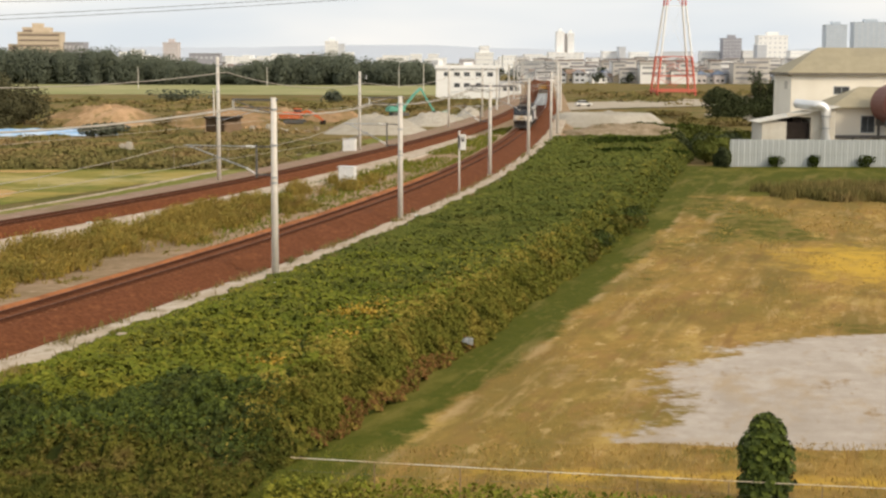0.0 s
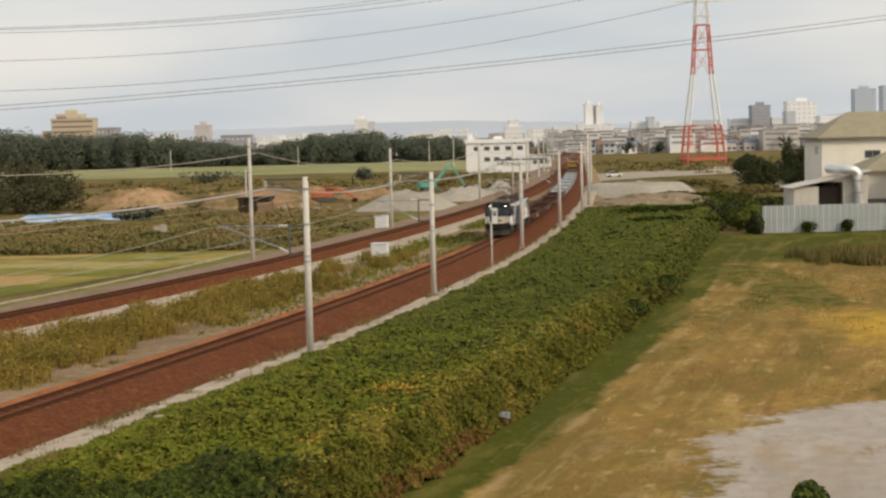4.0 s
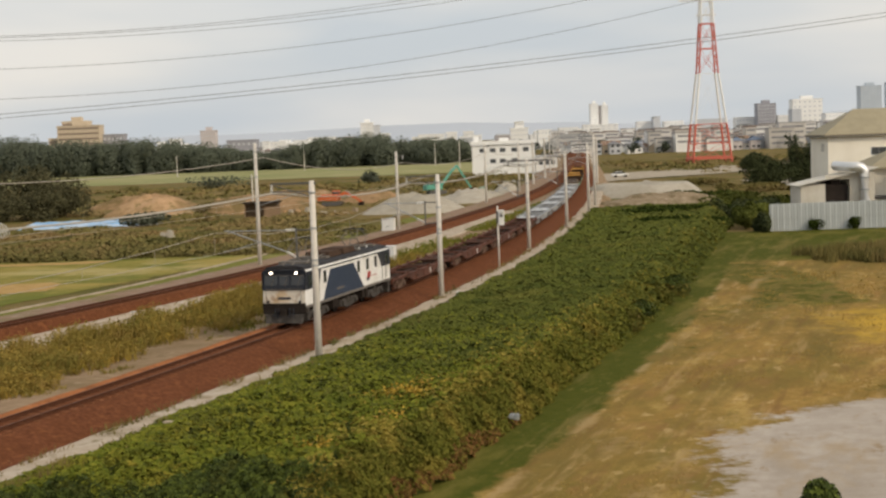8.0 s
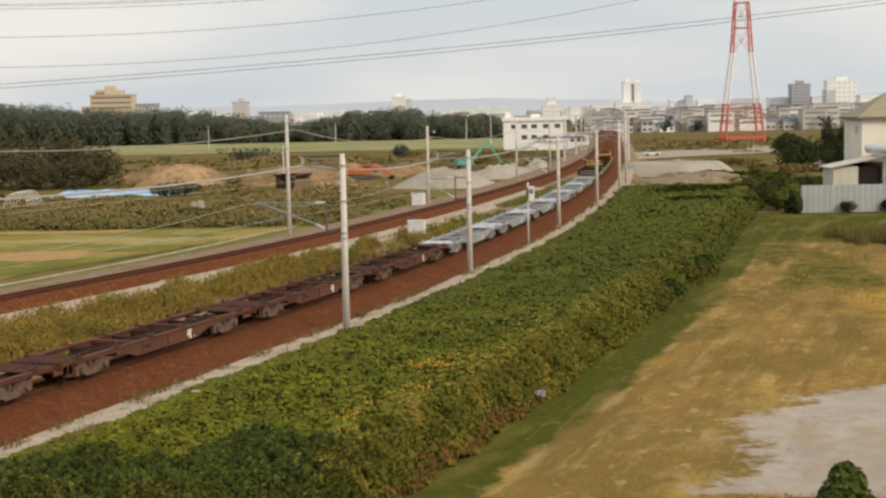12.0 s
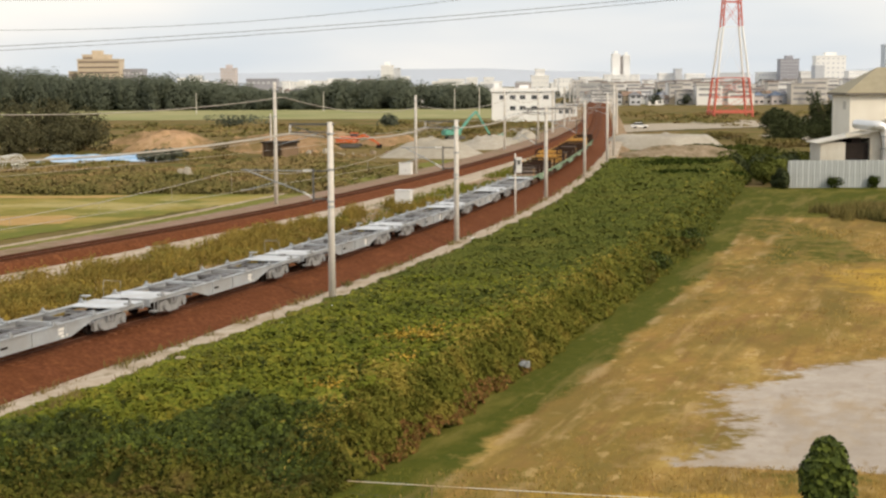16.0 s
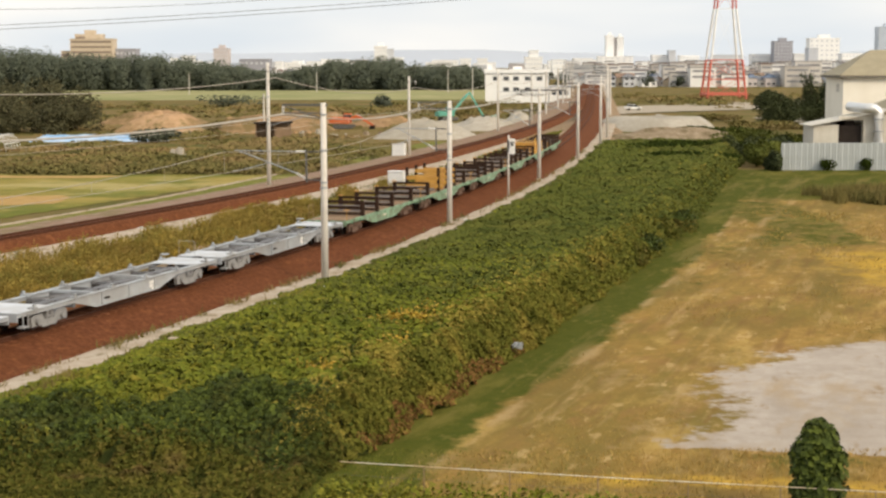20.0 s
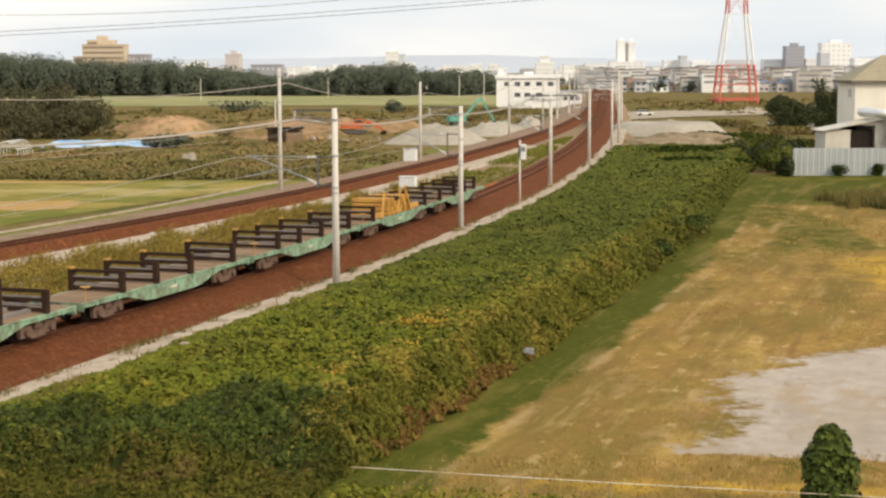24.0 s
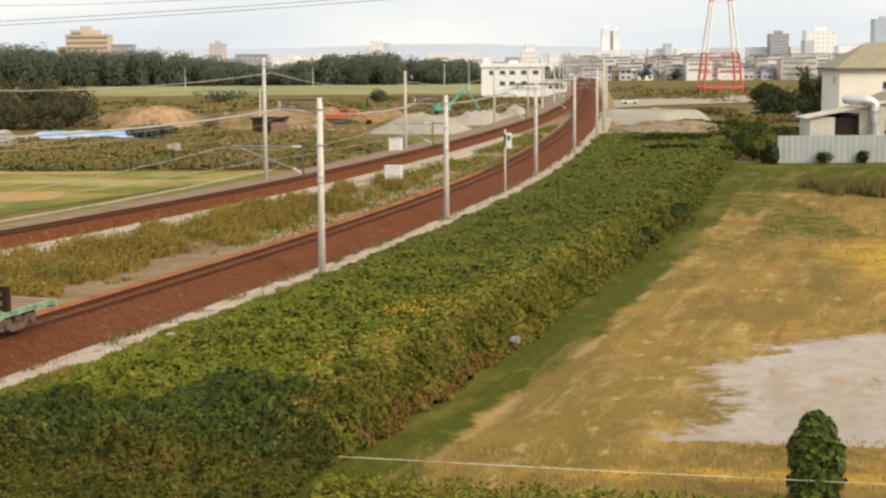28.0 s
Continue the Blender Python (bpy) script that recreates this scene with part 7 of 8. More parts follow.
    # timber pole by the hut, field poles far off
    for x, y, h in ((-37, 300, 7), (-110, 640, 9), (-62, 700, 9), (8, 610, 11), (16, 640, 11), (-2, 680, 10)):
        o = thing("utility_pole", pose(x, y, -2), "slender grey utility pole in the fields", "pole", "utility poles")
        part("pole", Shape().rod((0, 0, -0.3), (0, 0, h), 0.2, 0.14, 8), POLE, o)
        part("arm", Shape().box(-0.9, 0.9, -0.06, 0.06, h - 0.9, h - 0.78), DARKSTEEL, o)


SCRUB_DARK = mat("dark_scrub_leaf", (0.135, 0.118, 0.042), (0.175, 0.148, 0.054), 0.5, 0.9, bump=0, island=((0.115, 0.105, 0.036), (0.145, 0.125, 0.044), (0.18, 0.148, 0.056)), layers=(((0.22, 0.15, 0.065), 0.08, 0.48, 0.6, 0.75), ((0.08, 0.082, 0.027), 0.12, 0.54, 0.64, 0.6)))
SCRUB_ZONES = ((-80, -14, 184, 246, 750, 0.4, 0.75), (-62, -6, 205, 262, 320, 0.4, 0.75), (-110, 16, 335, 468, 300, 0.75, 1.5), (-75, -10, 262, 330, 130, 0.45, 1.2), (-20, 26, 350, 480, 120, 0.75, 1.3), (50, 150, 430, 600, 260, 0.8, 2.0))


def scrub():
    rng = np.random.default_rng(33)
    pts, size = [], []
    for x0, x1, y0, y1, n, s, h in SCRUB_ZONES:
        for _ in range(n):
            x, y = rng.uniform(x0, x1), rng.uniform(y0, y1)
            d = noise.noise((x * 0.06, y * 0.03, 4)) + 0.4 * noise.noise((x * 0.2, y * 0.1, 7))
            if line_x(True, y) - 9 < x < line_x(False, y) + 9 or d < rng.uniform(-0.4, 0.3):
                continue
            r = rng.uniform(0.8, 2.4) * s / 0.4
            hh = h * rng.uniform(0.35, 1.0) * max(0.3, 0.6 + d)
            for _ in range(46):
                a, f = rng.uniform(0, 6.283), rng.random() ** 0.5
                pts.append((x + r * 1.4 * f * math.cos(a), y + r * f * math.sin(a), -2.0 + hh * (1 - f * f) * rng.uniform(0.8, 1.1)))
                size.append(s * rng.uniform(0.7, 1.5))
    dark, dark_size = [], []
    for _ in range(520):
        x, y = rng.uniform(-90, -14), 178 + abs(rng.normal(0, 9))
        if line_x(True, y) - 9 < x:
            continue
        r, hh = rng.uniform(0.8, 2.0), rng.uniform(0.4, 1.2)
        for _ in range(44):
            a, f = rng.uniform(0, 6.283), rng.random() ** 0.5
            dark.append((x + r * 1.5 * f * math.cos(a), y + r * f * math.sin(a), -2.0 + hh * (1 - f * f) * rng.uniform(0.8, 1.1)))
            dark_size.append(rng.uniform(0.25, 0.55))
    tagged(new("hedge_scrub", leaf_mesh("hedge_scrub", np.array(dark), np.tile([0, -0.3, 1.0], (len(dark), 1)), np.array(dark_size), SCRUB_DARK, rng, 1.2, 0.45)), "dark green scrub along the edge of the rice field", "scrub", kind="stuff")
    n = len(pts)
    tagged(new("scrub", leaf_mesh("scrub", np.array(pts), np.tile([0, -0.3, 1.0], (n, 1)), np.array(size), OLIVE_LEAF, rng, 1.2, 0.45)), "rough olive and brown scrub round the building site", "scrub", kind="stuff")
    for i, (x, y, h, r) in enumerate(((-73, 296, 9.4, 4.6), (-80, 300, 10.5, 5.5), (-88, 296, 11.0, 6), (-97, 300, 11.9, 6), (-107, 296, 12.1, 6), (-118, 300, 12.5, 7), (-76, 287, 6.8, 4.5), (-84, 285, 7.4, 5), (-95, 284, 7.6, 5), (-106, 282, 7.6, 5))):
        tree(x, y, h, r, "dark broad tree at the edge of the rice fields", 120 + i, 5200, 0.38, CLUMP_LEAF, low=0.0)
    for i, (x, y, rx, rz) in enumerate(((-21, 446, 3.0, 2.2), (-42, 286, 5.0, 1.5), (-49, 252, 4.0, 1.3), (-2, 372, 7.0, 1.6), (-64, 452, 8, 2.4), (8, 420, 8, 1.8), (-78, 240, 4, 1.6), (-84, 246, 4, 1.8))):
        shrub(x, y, -2.0, rx, rx * 0.7, rz, 1100, 0.5, "dark rounded bush among the fields", 140 + i, material=TREE_LEAF if i % 2 == 0 else OLIVE_LEAF)


site()
scrub()


# ---- woods, town and pylon in the distance ----
def deg_x(az, d):
    return d * math.tan(radians(az))


def top_z(el, az, d):
    return EYE[2] + d / math.cos(radians(az)) * math.tan(radians(el))


def woods():
    rng = np.random.default_rng(44)
    P, N, S = [], [], []
    tops = ((-30, 0.75), (-17, 0.6), (-15.8, 0.52), (-14.6, 0.3), (-12.6, 0.3), (-10.6, 0.34), (-9.4, 0.12), (-8, -0.1), (-6.9, -0.32), (-6.4, -0.35), (-5.3, -0.1), (-4.07, 0.16), (-2, 0.1), (-0.7, -0.1), (0.2, -0.12), (0.75, -0.1), (1.1, -0.2))
    for i in range(560):
        az = rng.uniform(-24, 1.1)
        d = rng.uniform(735, 790)
        top = top_z(float(np.interp(az, [a for a, _ in tops], [b for _, b in tops])) + rng.normal(-0.07, 0.09), az, d)
        h = max(4.0, top + 2)
        r = rng.uniform(4.0, 7.0)
        p, n = crown_points(rng, deg_x(az, d), d, -2.0, r, r, h * 0.55, 620, 16)
        p[:, 2] = np.minimum(p[:, 2], -2 + h * rng.uniform(0.97, 1.04))
        P.append(p)
        N.append(n)
        S.append(rng.uniform(0.6, 1.25, len(p)))
    # the belt's haze lies in its leaf colour
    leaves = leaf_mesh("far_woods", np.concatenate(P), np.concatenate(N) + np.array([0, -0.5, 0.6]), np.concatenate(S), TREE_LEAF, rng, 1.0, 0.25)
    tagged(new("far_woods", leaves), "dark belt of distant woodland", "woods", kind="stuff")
    # tree clumps in the town
    P, N, S = [], [], []
    for i in range(110):
        az, d = rng.uniform(2.5, 21), rng.uniform(800, 1400)
        r = rng.uniform(2.5, 5)
        p, n = crown_points(rng, deg_x(az, d), d, -2.0, r, r, rng.uniform(2.5, 5.5), 130, 7)
        P.append(p)
        N.append(n)
        S.append(rng.uniform(0.9, 2.0, len(p)))
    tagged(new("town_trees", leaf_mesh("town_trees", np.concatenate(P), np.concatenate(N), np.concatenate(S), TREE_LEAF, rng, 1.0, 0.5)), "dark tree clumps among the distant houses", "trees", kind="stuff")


TW = mat("white_facade", (0.78, 0.78, 0.76), (0.85, 0.85, 0.83), 0.3, 0.8, bump=0, vary=0.06)
TGREY = mat("grey_facade", (0.5, 0.52, 0.55), (0.57, 0.59, 0.62), 0.3, 0.8, bump=0, vary=0.08)
TTAN = mat("tan_facade", (0.52, 0.43, 0.31), (0.6, 0.5, 0.38), 0.3, 0.8, bump=0)
TPINK = mat("mauve_facade", (0.52, 0.47, 0.46), (0.58, 0.53, 0.52), 0.3, 0.8, bump=0)
TDARK = mat("slate_facade", (0.3, 0.3, 0.33), (0.36, 0.36, 0.39), 0.3, 0.8, bump=0)
TGLASS = mat("blue_grey_glass", (0.42, 0.48, 0.54), (0.48, 0.54, 0.6), 0.2, 0.4, bump=0)
ROOFS = [mat(n, a, b, 0.4, 0.8, bump=0, vary=0.15) for n, a, b in (("grey_tiles", (0.17, 0.17, 0.18), (0.24, 0.24, 0.25)), ("brown_tiles", (0.2, 0.13, 0.09), (0.26, 0.18, 0.13)), ("blue_tiles", (0.13, 0.17, 0.24), (0.18, 0.22, 0.29)), ("pale_sheet_roof", (0.55, 0.56, 0.56), (0.62, 0.63, 0.63)))]
YELLOWISH = mat("ochre_facade", (0.55, 0.38, 0.12), (0.62, 0.45, 0.17), 0.3, 0.8, bump=0)


FAR_BAND = mat("shaded_balcony", (0.2, 0.15, 0.12), (0.26, 0.2, 0.16), 0.4, 0.7, bump=0)
# panes far lighter than glass: haze is in their colour
FAR_PANE = mat("hazy_window_band", (0.52, 0.54, 0.57), (0.58, 0.6, 0.63), 0.5, 0.3, bump=0)


def block(az0, az1, el, d, m, floors, label, roof_box=True, base=-2.0, depth=16, cols=6):
    """A far building: walls, parapet, rows of windows and a plant room on the roof."""
    x0, x1 = deg_x(az0, d), deg_x(az1, d)
    z = top_z(el, (az0 + az1) / 2, d)
    ob = thing("tall_building", pose((x0 + x1) / 2, d, base), label, "building", "distant buildings")
    w, h = x1 - x0, z - base
    part("wall", Shape().box(-w / 2, w / 2, 0, depth, 0, h), m, ob)
    part("parapet", Shape().box(-w / 2 - 0.3, w / 2 + 0.3, -0.3, depth + 0.3, h, h + 0.9), m, ob)
    if roof_box:
        part("plant_room", Shape().box(-w * 0.18, w * 0.22, depth * 0.3, depth * 0.7, h + 0.9, h + 4), m, ob)
    fh = h / floors
    for f in range(floors):
        z0, z1 = f * fh + fh * 0.42, f * fh + fh * 0.7
        if z1 < h * 0.25:
            continue
        if m is TTAN:
            part("balcony_band", Shape().box(-w * 0.47, w * 0.47, -0.15, 0.02, z0, z1 + fh * 0.05), FAR_BAND, ob, "shaded balcony band")
            continue
        for c in range(cols):
            a = -w / 2 + w * (c + 0.22) / cols
            part("window", Shape().box(a, a + w * 0.42 / cols, -0.12, 0.02, z0, z1), FAR_PANE, ob)
    return ob


def house_kind(k):
    """One of several small houses with gabled or hipped roofs."""
    rng = random.Random(300 + k)
    w, dp, h = rng.uniform(5.5, 8.5), rng.uniform(5, 7.5), rng.choice((3.0, 5.0, 5.4, 3.4))
    wall = (TTAN, TPINK, TW, TPINK, TW, TGREY, TTAN, YELLOWISH)[k]
    roof = ROOFS[(0, 1, 0, 2, 3, 0, 1, 0)[k]]
    ob = thing("house", Matrix(), "small town house with %s roof" % ("a grey tiled", "a brown tiled", "a grey tiled", "a blue tiled", "a pale sheet", "a grey tiled", "a brown tiled", "a grey tiled")[k], "house", "distant houses")
    part("wall", Shape().box(-w / 2, w / 2, -dp / 2, dp / 2, 0, h), wall, ob)
    if k % 2:
        part("roof", hip_roof(Shape(), -w / 2, w / 2, -dp / 2, dp / 2, h, 2.0, 0.6), roof, ob)
    else:
        part("roof", Shape().side([(-dp / 2 - 0.6, h - 0.1), (0, h + 2.2), (dp / 2 + 0.6, h - 0.1), (dp / 2 + 0.6, h + 0.1), (0, h + 2.4), (-dp / 2 - 0.6, h + 0.1)], -w / 2 - 0.5, w / 2 + 0.5), roof, ob)
        part("gable", Shape().side([(-dp / 2, h), (0, h + 2.1), (dp / 2, h)], -w / 2 + 0.1, w / 2 - 0.1), wall, ob)
    for f in range(2 if h > 5 else 1):
        for c in range(2):
            a = -w / 2 + w * (c + 0.3) / 2
            part("window", Shape().box(a, a + 1.7, -dp / 2 - 0.06, -dp / 2 + 0.02, f * 2.9 + 1.0, f * 2.9 + 2.2), PANE, ob)
    return ob


FARWALL = mat("pale_house_walls", (0.55, 0.52, 0.47), (0.7, 0.68, 0.64), 0.05, 0.85, bump=0, island=((0.34, 0.3, 0.26), (0.56, 0.53, 0.49), (0.76, 0.75, 0.73), (0.85, 0.85, 0.84)))
FAR_STRIP = mat("dim_window_strip", (0.2, 0.2, 0.21), (0.3, 0.3, 0.31), 0.2, 0.5, bump=0)
FARROOF = mat("mixed_house_roofs", (0.2, 0.19, 0.19), (0.26, 0.25, 0.25), 0.05, 0.85, bump=0, island=((0.14, 0.14, 0.15), (0.26, 0.25, 0.25), (0.24, 0.16, 0.12), (0.34, 0.31, 0.29), (0.6, 0.6, 0.6)))


def town():
    rng = random.Random(77)
    kinds = [house_kind(k) for k in range(8)]
    spots = []
    for i in range(1500):
        if i < 1400:
            az, d = rng.uniform(4.6, 20), 830 + 1000 * rng.random() ** 1.15
        else:
            az, d = rng.uniform(-11, 3.6), rng.uniform(900, 1400)
        spots.append((az, d))
    first = set()
    spots.sort(key=lambda p: p[1])
    far_wall, far_roof, far_pane = Shape(), Shape(), Shape()
    for az, d in spots:
        k = rng.choices(range(8), (6, 3, 5, 2, 2, 3, 4, 0.4))[0]
        turn = rng.choice((0, 90, 12, -20, 80)) + rng.uniform(-6, 6)
        if len(first) == 8 and d > spots[230][1]:
            x, y, w, dp, h = deg_x(az, d), d, rng.uniform(6.5, 10), rng.uniform(6, 8.5), rng.choice((1.2, 3.2, 3.6, 4.8))
            far_wall.box(x - w / 2, x + w / 2, y - dp / 2, y + dp / 2, -2, h)
            hip_roof(far_roof, x - w / 2, x + w / 2, y - dp / 2, y + dp / 2, h, 2.0, 0.6)
            continue
        m = pose(deg_x(az, d), d, -2.0, 0, 0, turn)
        if k not in first:
            kinds[k].matrix_basis = m
            first.add(k)
        else:
            copy_thing(kinds[k], m)
    for _ in range(330):
        az, d = rng.uniform(4.4, 20), rng.uniform(820, 1700)
        x, w, dp, h = deg_x(az, d), rng.uniform(6, 15), rng.uniform(6, 12), top_z(rng.uniform(-0.45, 0.05), az, d)
        far_wall.box(x - w / 2, x + w / 2, d - dp / 2, d + dp / 2, -2, h)
        far_roof.box(x - w / 2 - 0.3, x + w / 2 + 0.3, d - dp / 2 - 0.3, d + dp / 2 + 0.3, h, h + 0.7)
        for z in np.arange(h - 2.2, 0, -3.0):
            far_pane.box(x - w * 0.42, x + w * 0.42, d - dp / 2 - 0.08, d - dp / 2 + 0.02, z, z + 1.1)
    rows_ = thing("far_houses", Matrix(), "jumble of small pale houses far off in the town", "houses", kind="stuff")
    part("walls", far_wall, FARWALL, rows_)
    part("roofs", far_roof, FARROOF, rows_)
    part("windows", far_pane, FAR_STRIP, rows_)
    for az0, az1, el, d, m, fl, label in (
            (-13.98, -12.48, 0.86, 1150, TTAN, 8, "tan stepped hotel block above the woods"), (-13.8, -12.9, 1.02, 1160, TTAN, 8, "top storeys of the tan hotel"), (-14.3, -13.97, 0.42, 1155, TTAN, 4, "low tan wing of the hotel"), (-12.5, -11.65, 0.5, 1160, TDARK, 4, "dark low wing beside the hotel"),
            (-8.85, -8.3, 0.52, 1400, TPINK, 8, "mauve apartment block beyond the woods"), (-7.9, -6.8, 0.12, 1100, TDARK, 3, "long dark-roofed hall beyond the woods"), (-10.0, -9.6, 0.25, 1400, TW, 5, "small white block beyond the woods"),
            (-2.92, -2.45, 0.6, 1500, TW, 9, "white apartment tower beyond the woods"), (-2.47, -2.2, 0.5, 1503, TGREY, 9, "grey side wing of a tower"), (-4.9, -3.9, 0.12, 1500, TW, 3, "long white hall beyond the woods"), (2.69, 3.35, 0.2, 1600, TW, 4, "broad white building in the town"), (2.85, 3.2, 0.44, 1602, TW, 5, "white upper block in the town"),
            (5.69, 5.98, 0.98, 1700, TW, 14, "white twin tower in the town"), (6.1, 6.34, 0.93, 1700, TW, 14, "white twin tower in the town"), (5.95, 6.12, 0.8, 1705, TPINK, 14, "shaded core between two towers"), (5.4, 6.7, 0.22, 1690, TW, 6, "broad white base building"), (4.5, 5.2, 0.14, 1500, TW, 4, "long pale building in the town"), (7.4, 7.95, 0.26, 1500, TW, 5, "white office block in the town"), (8.0, 8.25, 0.42, 1490, TGREY, 6, "slender grey tower in the town"), (8.4, 9.1, 0.24, 1600, TW, 5, "white factory hall in the town"),
            (9.6, 10.7, 0.26, 1500, TGREY, 4, "long grey factory building"), (11.0, 11.7, 0.28, 1520, TW, 4, "white factory building in the town"), (11.79, 12.45, 0.75, 1500, TDARK, 10, "dark grey apartment tower"), (12.5, 12.95, 0.3, 1500, TW, 5, "white building in the town"), (13.02, 13.35, 0.5, 1395, TGREY, 7, "grey office block in the town"), (13.05, 14.1, 0.85, 1450, TW, 8, "large white windowed block"), (14.2, 14.9, 0.3, 1400, TW, 5, "white terrace of buildings"), (15.44, 16.17, 1.24, 1600, TGLASS, 16, "pale glass tower above the town"), (16.41, 17.6, 1.33, 1650, TGLASS, 16, "pale glass tower above the town")):
        block(az0, az1, el, d, m, fl, label, roof_box=el > 0.5)
    rng = random.Random(12)
    for i in range(95):
        az = rng.uniform(-11, 20)
        wdt = rng.uniform(0.2, 0.65)
        block(az, az + wdt, rng.uniform(-0.12, 0.2), rng.uniform(1250, 2100), rng.choice((TW, TW, TW, TGREY, TPINK)), 3, "pale low building in the distant town", False, cols=4)


def school():
    """The white three-storey building beyond the fields."""
    ob = thing("white_building", pose(10.6, 500, -2, 0, 0, -2), "white three-storey building with a parapet roof", "building")
    W, H = 20.6, 11.0
    part("wall", Shape().box(0, W, 0, 11, 0, H - 1.2), TW, ob)
    part("parapet", Shape().box(-0.4, W + 0.4, -0.4, 11.4, H - 1.2, H - 0.1), TW, ob)
    part("cornice", Shape().box(-0.5, W + 0.5, -0.5, 11.5, H - 1.35, H - 1.2), TGREY, ob)
    part("roof_block", Shape().box(0.6, 2.2, 3, 5, H - 0.1, H + 1.6).box(9, 12, 5, 8, H - 0.1, H + 0.8), TW, ob)
    for x in (2.6, 6.0, 9.2, 13.0, 16.8):
        window_on(ob, x, x + 1.7, 0, 7.3, 8.5)
    for x in (6.0, 9.2, 13.0):
        window_on(ob, x, x + 1.7, 0, 3.8, 5.0)
    annex = thing("white_annex", pose(31.6, 502, -2), "low white annex beside the three-storey building", "building")
    part("wall", Shape().box(0, 7, 0, 8, 0, 5.2), TW, annex)
    part("roof", Shape().box(-0.3, 7.3, -0.3, 8.3, 5.2, 5.6), TGREY, annex)
    for x in (1.0, 3.0, 5.0):
        window_on(annex, x, x + 1.2, 0, 2.6, 3.8)


# red paint paled slightly to include the haze at that distance
RED = mat("hazed_pylon_red", (0.56, 0.125, 0.085), (0.62, 0.16, 0.11), 1.0, 0.6, bump=0)
PWHITE = mat("pylon_white", (0.76, 0.76, 0.74), (0.82, 0.82, 0.8), 1.0, 0.6, bump=0)


def pylon(x, y):
    ob = thing("pylon", pose(x, y, -1.5), "tall red and white lattice power pylon", "pylon", "pylons")
    stages = ((0, 6.75, RED), (13.4, 5.4, RED), (31.0, 3.3, PWHITE), (48.3, 2.25, RED), (64, 1.6, PWHITE), (80, 1.0, RED))
    for (z0, w0, _), (z1, w1, m) in zip(stages, stages[1:]):
        low = z0 == 0
        for sx in (-1, 1):
            for sy in (-1, 1):
                part("leg", Shape().bar((sx * w0, sy * w0, z0), (sx * w1, sy * w1, z1), 0.55 if z0 < 20 else 0.4, 0.55 if z0 < 20 else 0.4), m, ob)
        lat = Shape()
        k = 2 if z1 != 31.0 else 1
        for i in range(k):
            a, b = i / k, (i + 1) / k
            wa, wb, za, zb = w0 + (w1 - w0) * a, w0 + (w1 - w0) * b, z0 + (z1 - z0) * a, z0 + (z1 - z0) * b
            for (ax, ay), (bx, by) in (((-1, -1), (1, -1)), ((1, -1), (1, 1)), ((1, 1), (-1, 1)), ((-1, 1), (-1, -1))):
                t = 0.06 if z1 == 31.0 else 0.14
                lat.bar((ax * wa, ay * wa, za), (bx * wb, by * wb, zb), t, t).bar((bx * wa, by * wa, za), (ax * wb, ay * wb, zb), t, t)
                t = 0.1 if z1 == 31.0 else 0.3
                lat.bar((ax * wb, ay * wb, zb), (bx * wb, by * wb, zb), t, t)
                if low and i == 0:
                    lat.bar((ax * wa, ay * wa, 1.6), (bx * wa, by * wa, 1.6), 0.8, 0.8)
        part("lattice", lat, m if z1 != 31.0 else PWHITE, ob)
    part("platform", Shape().box(-3.4, 3.4, -0.6, 0.6, 51.2, 51.6).box(-3.4, 3.4, -0.1, 0.1, 52.6, 52.7), PWHITE, ob, "pale railed platform")
    for z, w in ((56.5, 9.5), (65, 8.5), (74, 7.5)):
        for s in (-1, 1):
            part("cross_arm", Shape().bar((s * 1.8, -1.5, z), (s * w, 0, z), 0.3, 0.3).bar((s * 1.8, 1.5, z), (s * w, 0, z), 0.3, 0.3).bar((s * 1.6, 0, z + 2.2), (s * w, 0, z), 0.25, 0.25), PWHITE if z < 60 or z > 70 else RED, ob)
    return ob


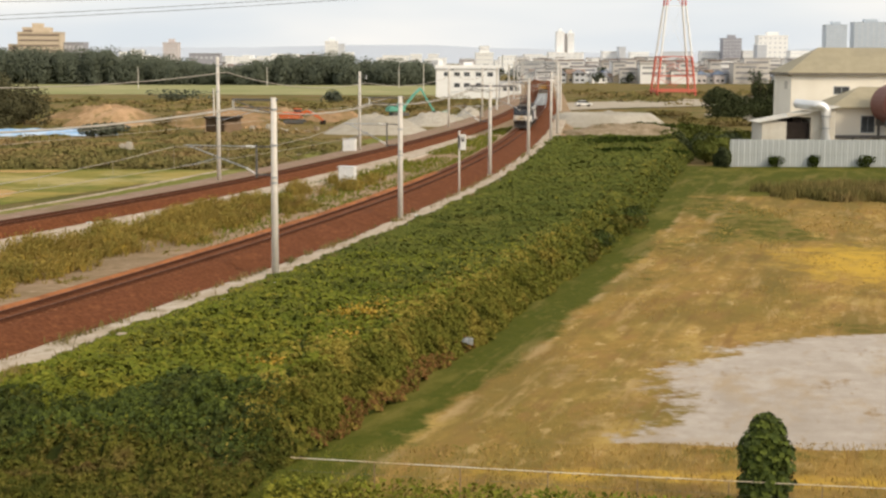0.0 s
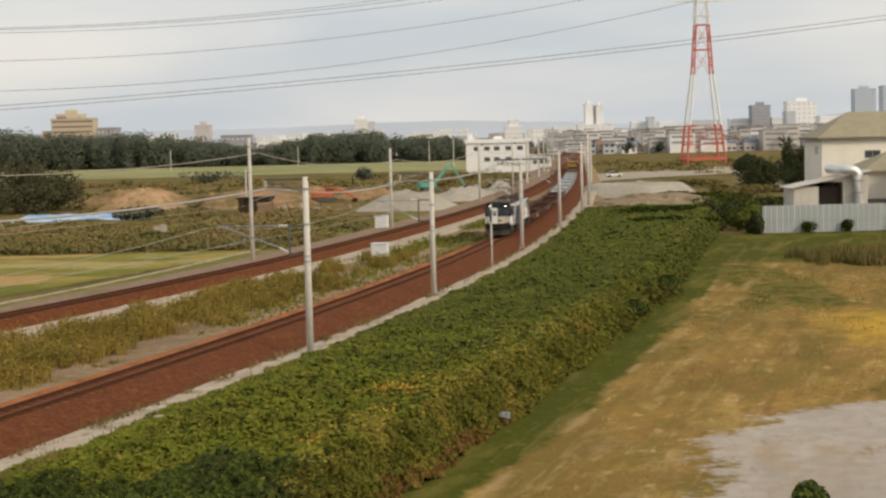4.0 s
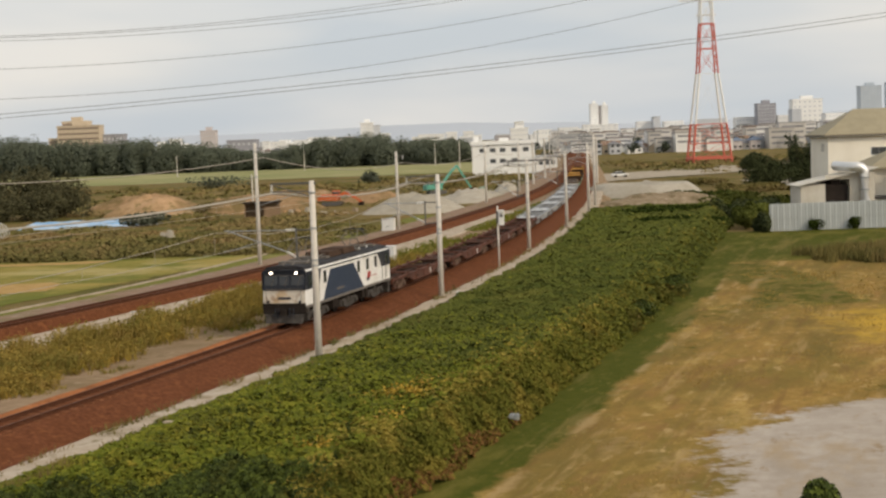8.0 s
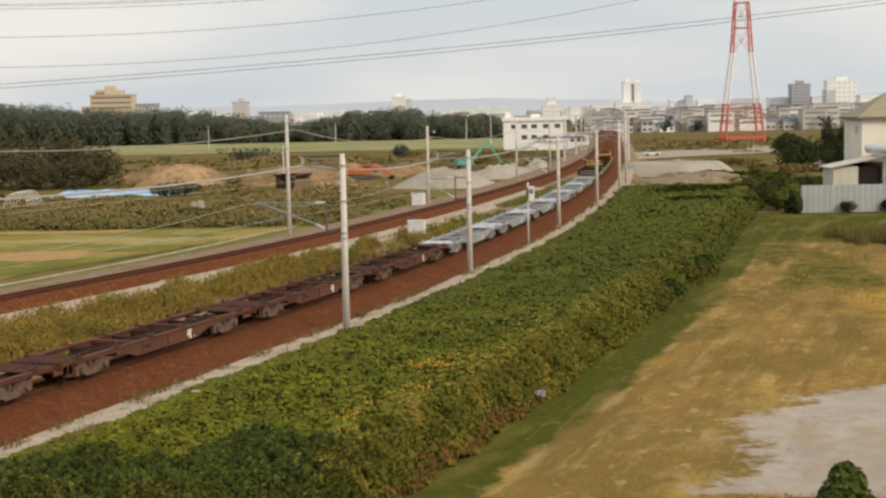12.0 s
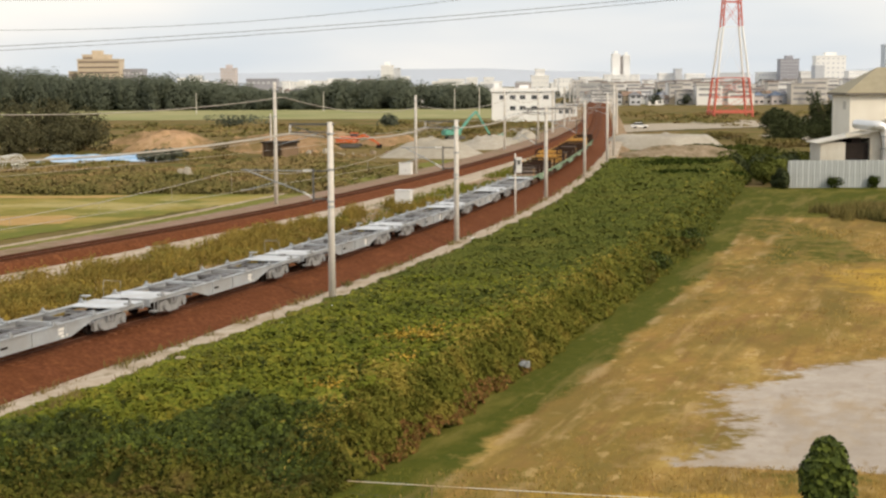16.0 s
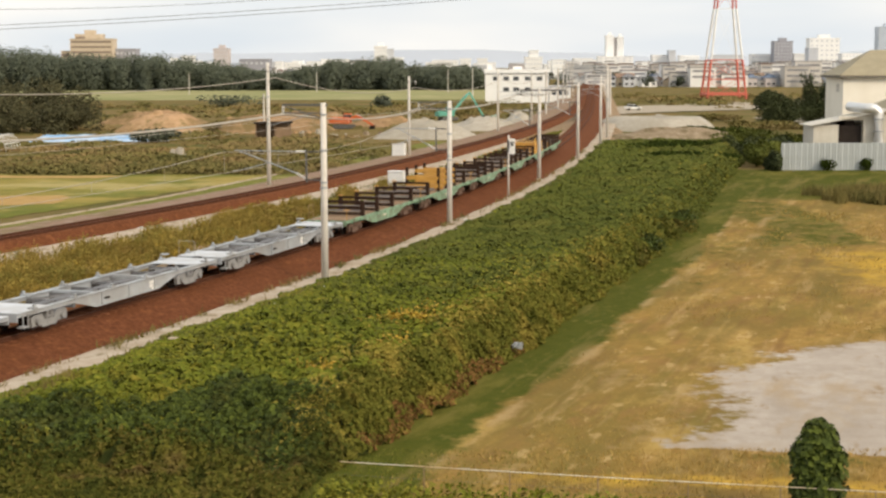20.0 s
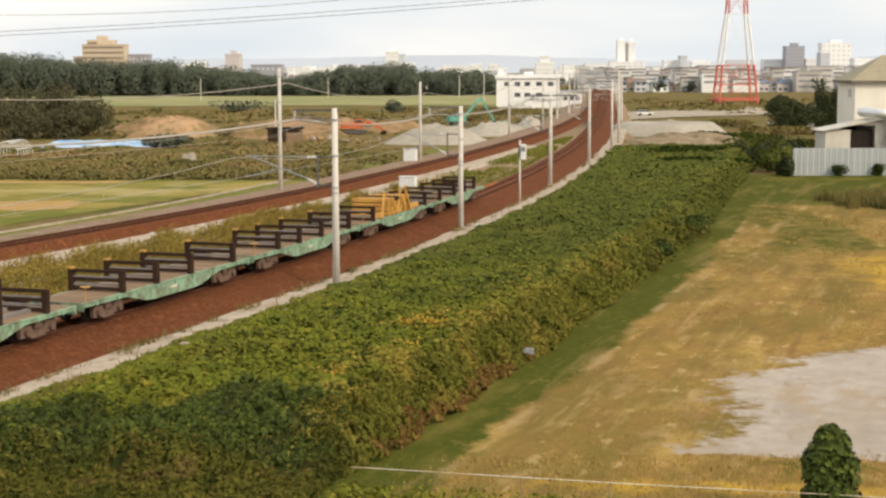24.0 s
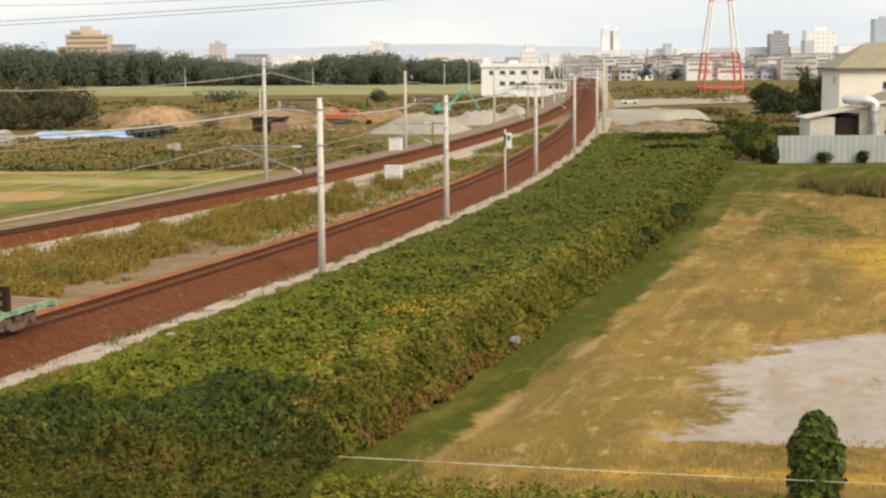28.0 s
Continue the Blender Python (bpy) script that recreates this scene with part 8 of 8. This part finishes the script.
def power_lines():
    pylon(94.7, 537)
    pylon(-385, 455)
    for z, s, sag, o in ((55, -1, 27, 9.5), (63.5, -1, 26, 8.5), (72.5, -1, 25, 7.5), (72.5, 1, 25, 7.5), (75.0, -1, 27, 7.5)):
        a, b = Vector((-385 + s * o * 0.2, 455 + s * o, z)), Vector((95.4 + s * o * 0.2, 537 + s * o, z))
        wire_path("power_line", sagging(a, b, sag, 40), 0.075, "high-voltage line sagging from a pylon", "power line", DARKSTEEL, n=5)
    pylon(-420, 424)
    pylon(420, 416)
    for k, dz in enumerate((0, -1.1)):
        a, b = Vector((-420, 424, 18 + dz)), Vector((420, 416, 82 + dz))
        wire_path("power_line", sagging(a, b, 21, 40), 0.075, "twin high-voltage line crossing the sky", "power line", DARKSTEEL, n=5)


# pale blue-grey near the sky's tone paints aerial haze over the hills
HILL = mat("hazed_hills", (0.46, 0.5, 0.56), (0.49, 0.53, 0.59), 0.002, 1.0, bump=0)


def hills():
    rows = [[], []]
    for i in range(81):
        x = -2800 + i * 70
        h = 28 + 26 * max(0, noise.noise((i * 0.09, 0, 3)) + 0.45) + 5 * noise.noise((i * 0.45, 0, 5))
        rows[0].append((x, 4300, -6))
        rows[1].append((x, 4310, h))
    sheet("hills_backdrop", rows, HILL, "hills on the horizon in a faint blue of painted haze", "hills")


woods()
town()
school()
power_lines()
hills()


# ---- what moves ----
FRONT_AT = ((0, 225), (3, 165.2), (6, 107.4), (7, 90.4), (9, 57.2), (12, 7.5), (15, -41.8), (17, -74.8), (19, -107.5), (20, -124.3), (22, -157.5), (25, -208.8), (27, -243.2), (28, -260.5))


def motions():
    """The train runs along the near track: each vehicle stands on the line by its two pivots."""
    times = [i * 0.5 for i in range(57)]
    front = [float(np.interp(t, [a for a, _ in FRONT_AT], [b for _, b in FRONT_AT])) for t in times]
    front = [front[0]] + [(front[i - 1] + 2 * front[i] + front[i + 1]) / 4 for i in range(1, 56)] + [front[-1]]
    for ob, middle, pivot in TRAIN:
        rows = []
        for t, s in zip(times, front):
            ends = []
            for d in (-pivot, pivot):
                y = float(np.interp(s + middle + d, ALONG, DENSE_Y))
                ends.append((line_x(False, y), y))
            (xa, ya), (xb, yb) = ends
            rows.append((t, pose((xa + xb) / 2, (ya + yb) / 2, 0, 0, 0, -math.degrees(math.atan2(xb - xa, yb - ya)))))
        walk(ob, rows)


motions()
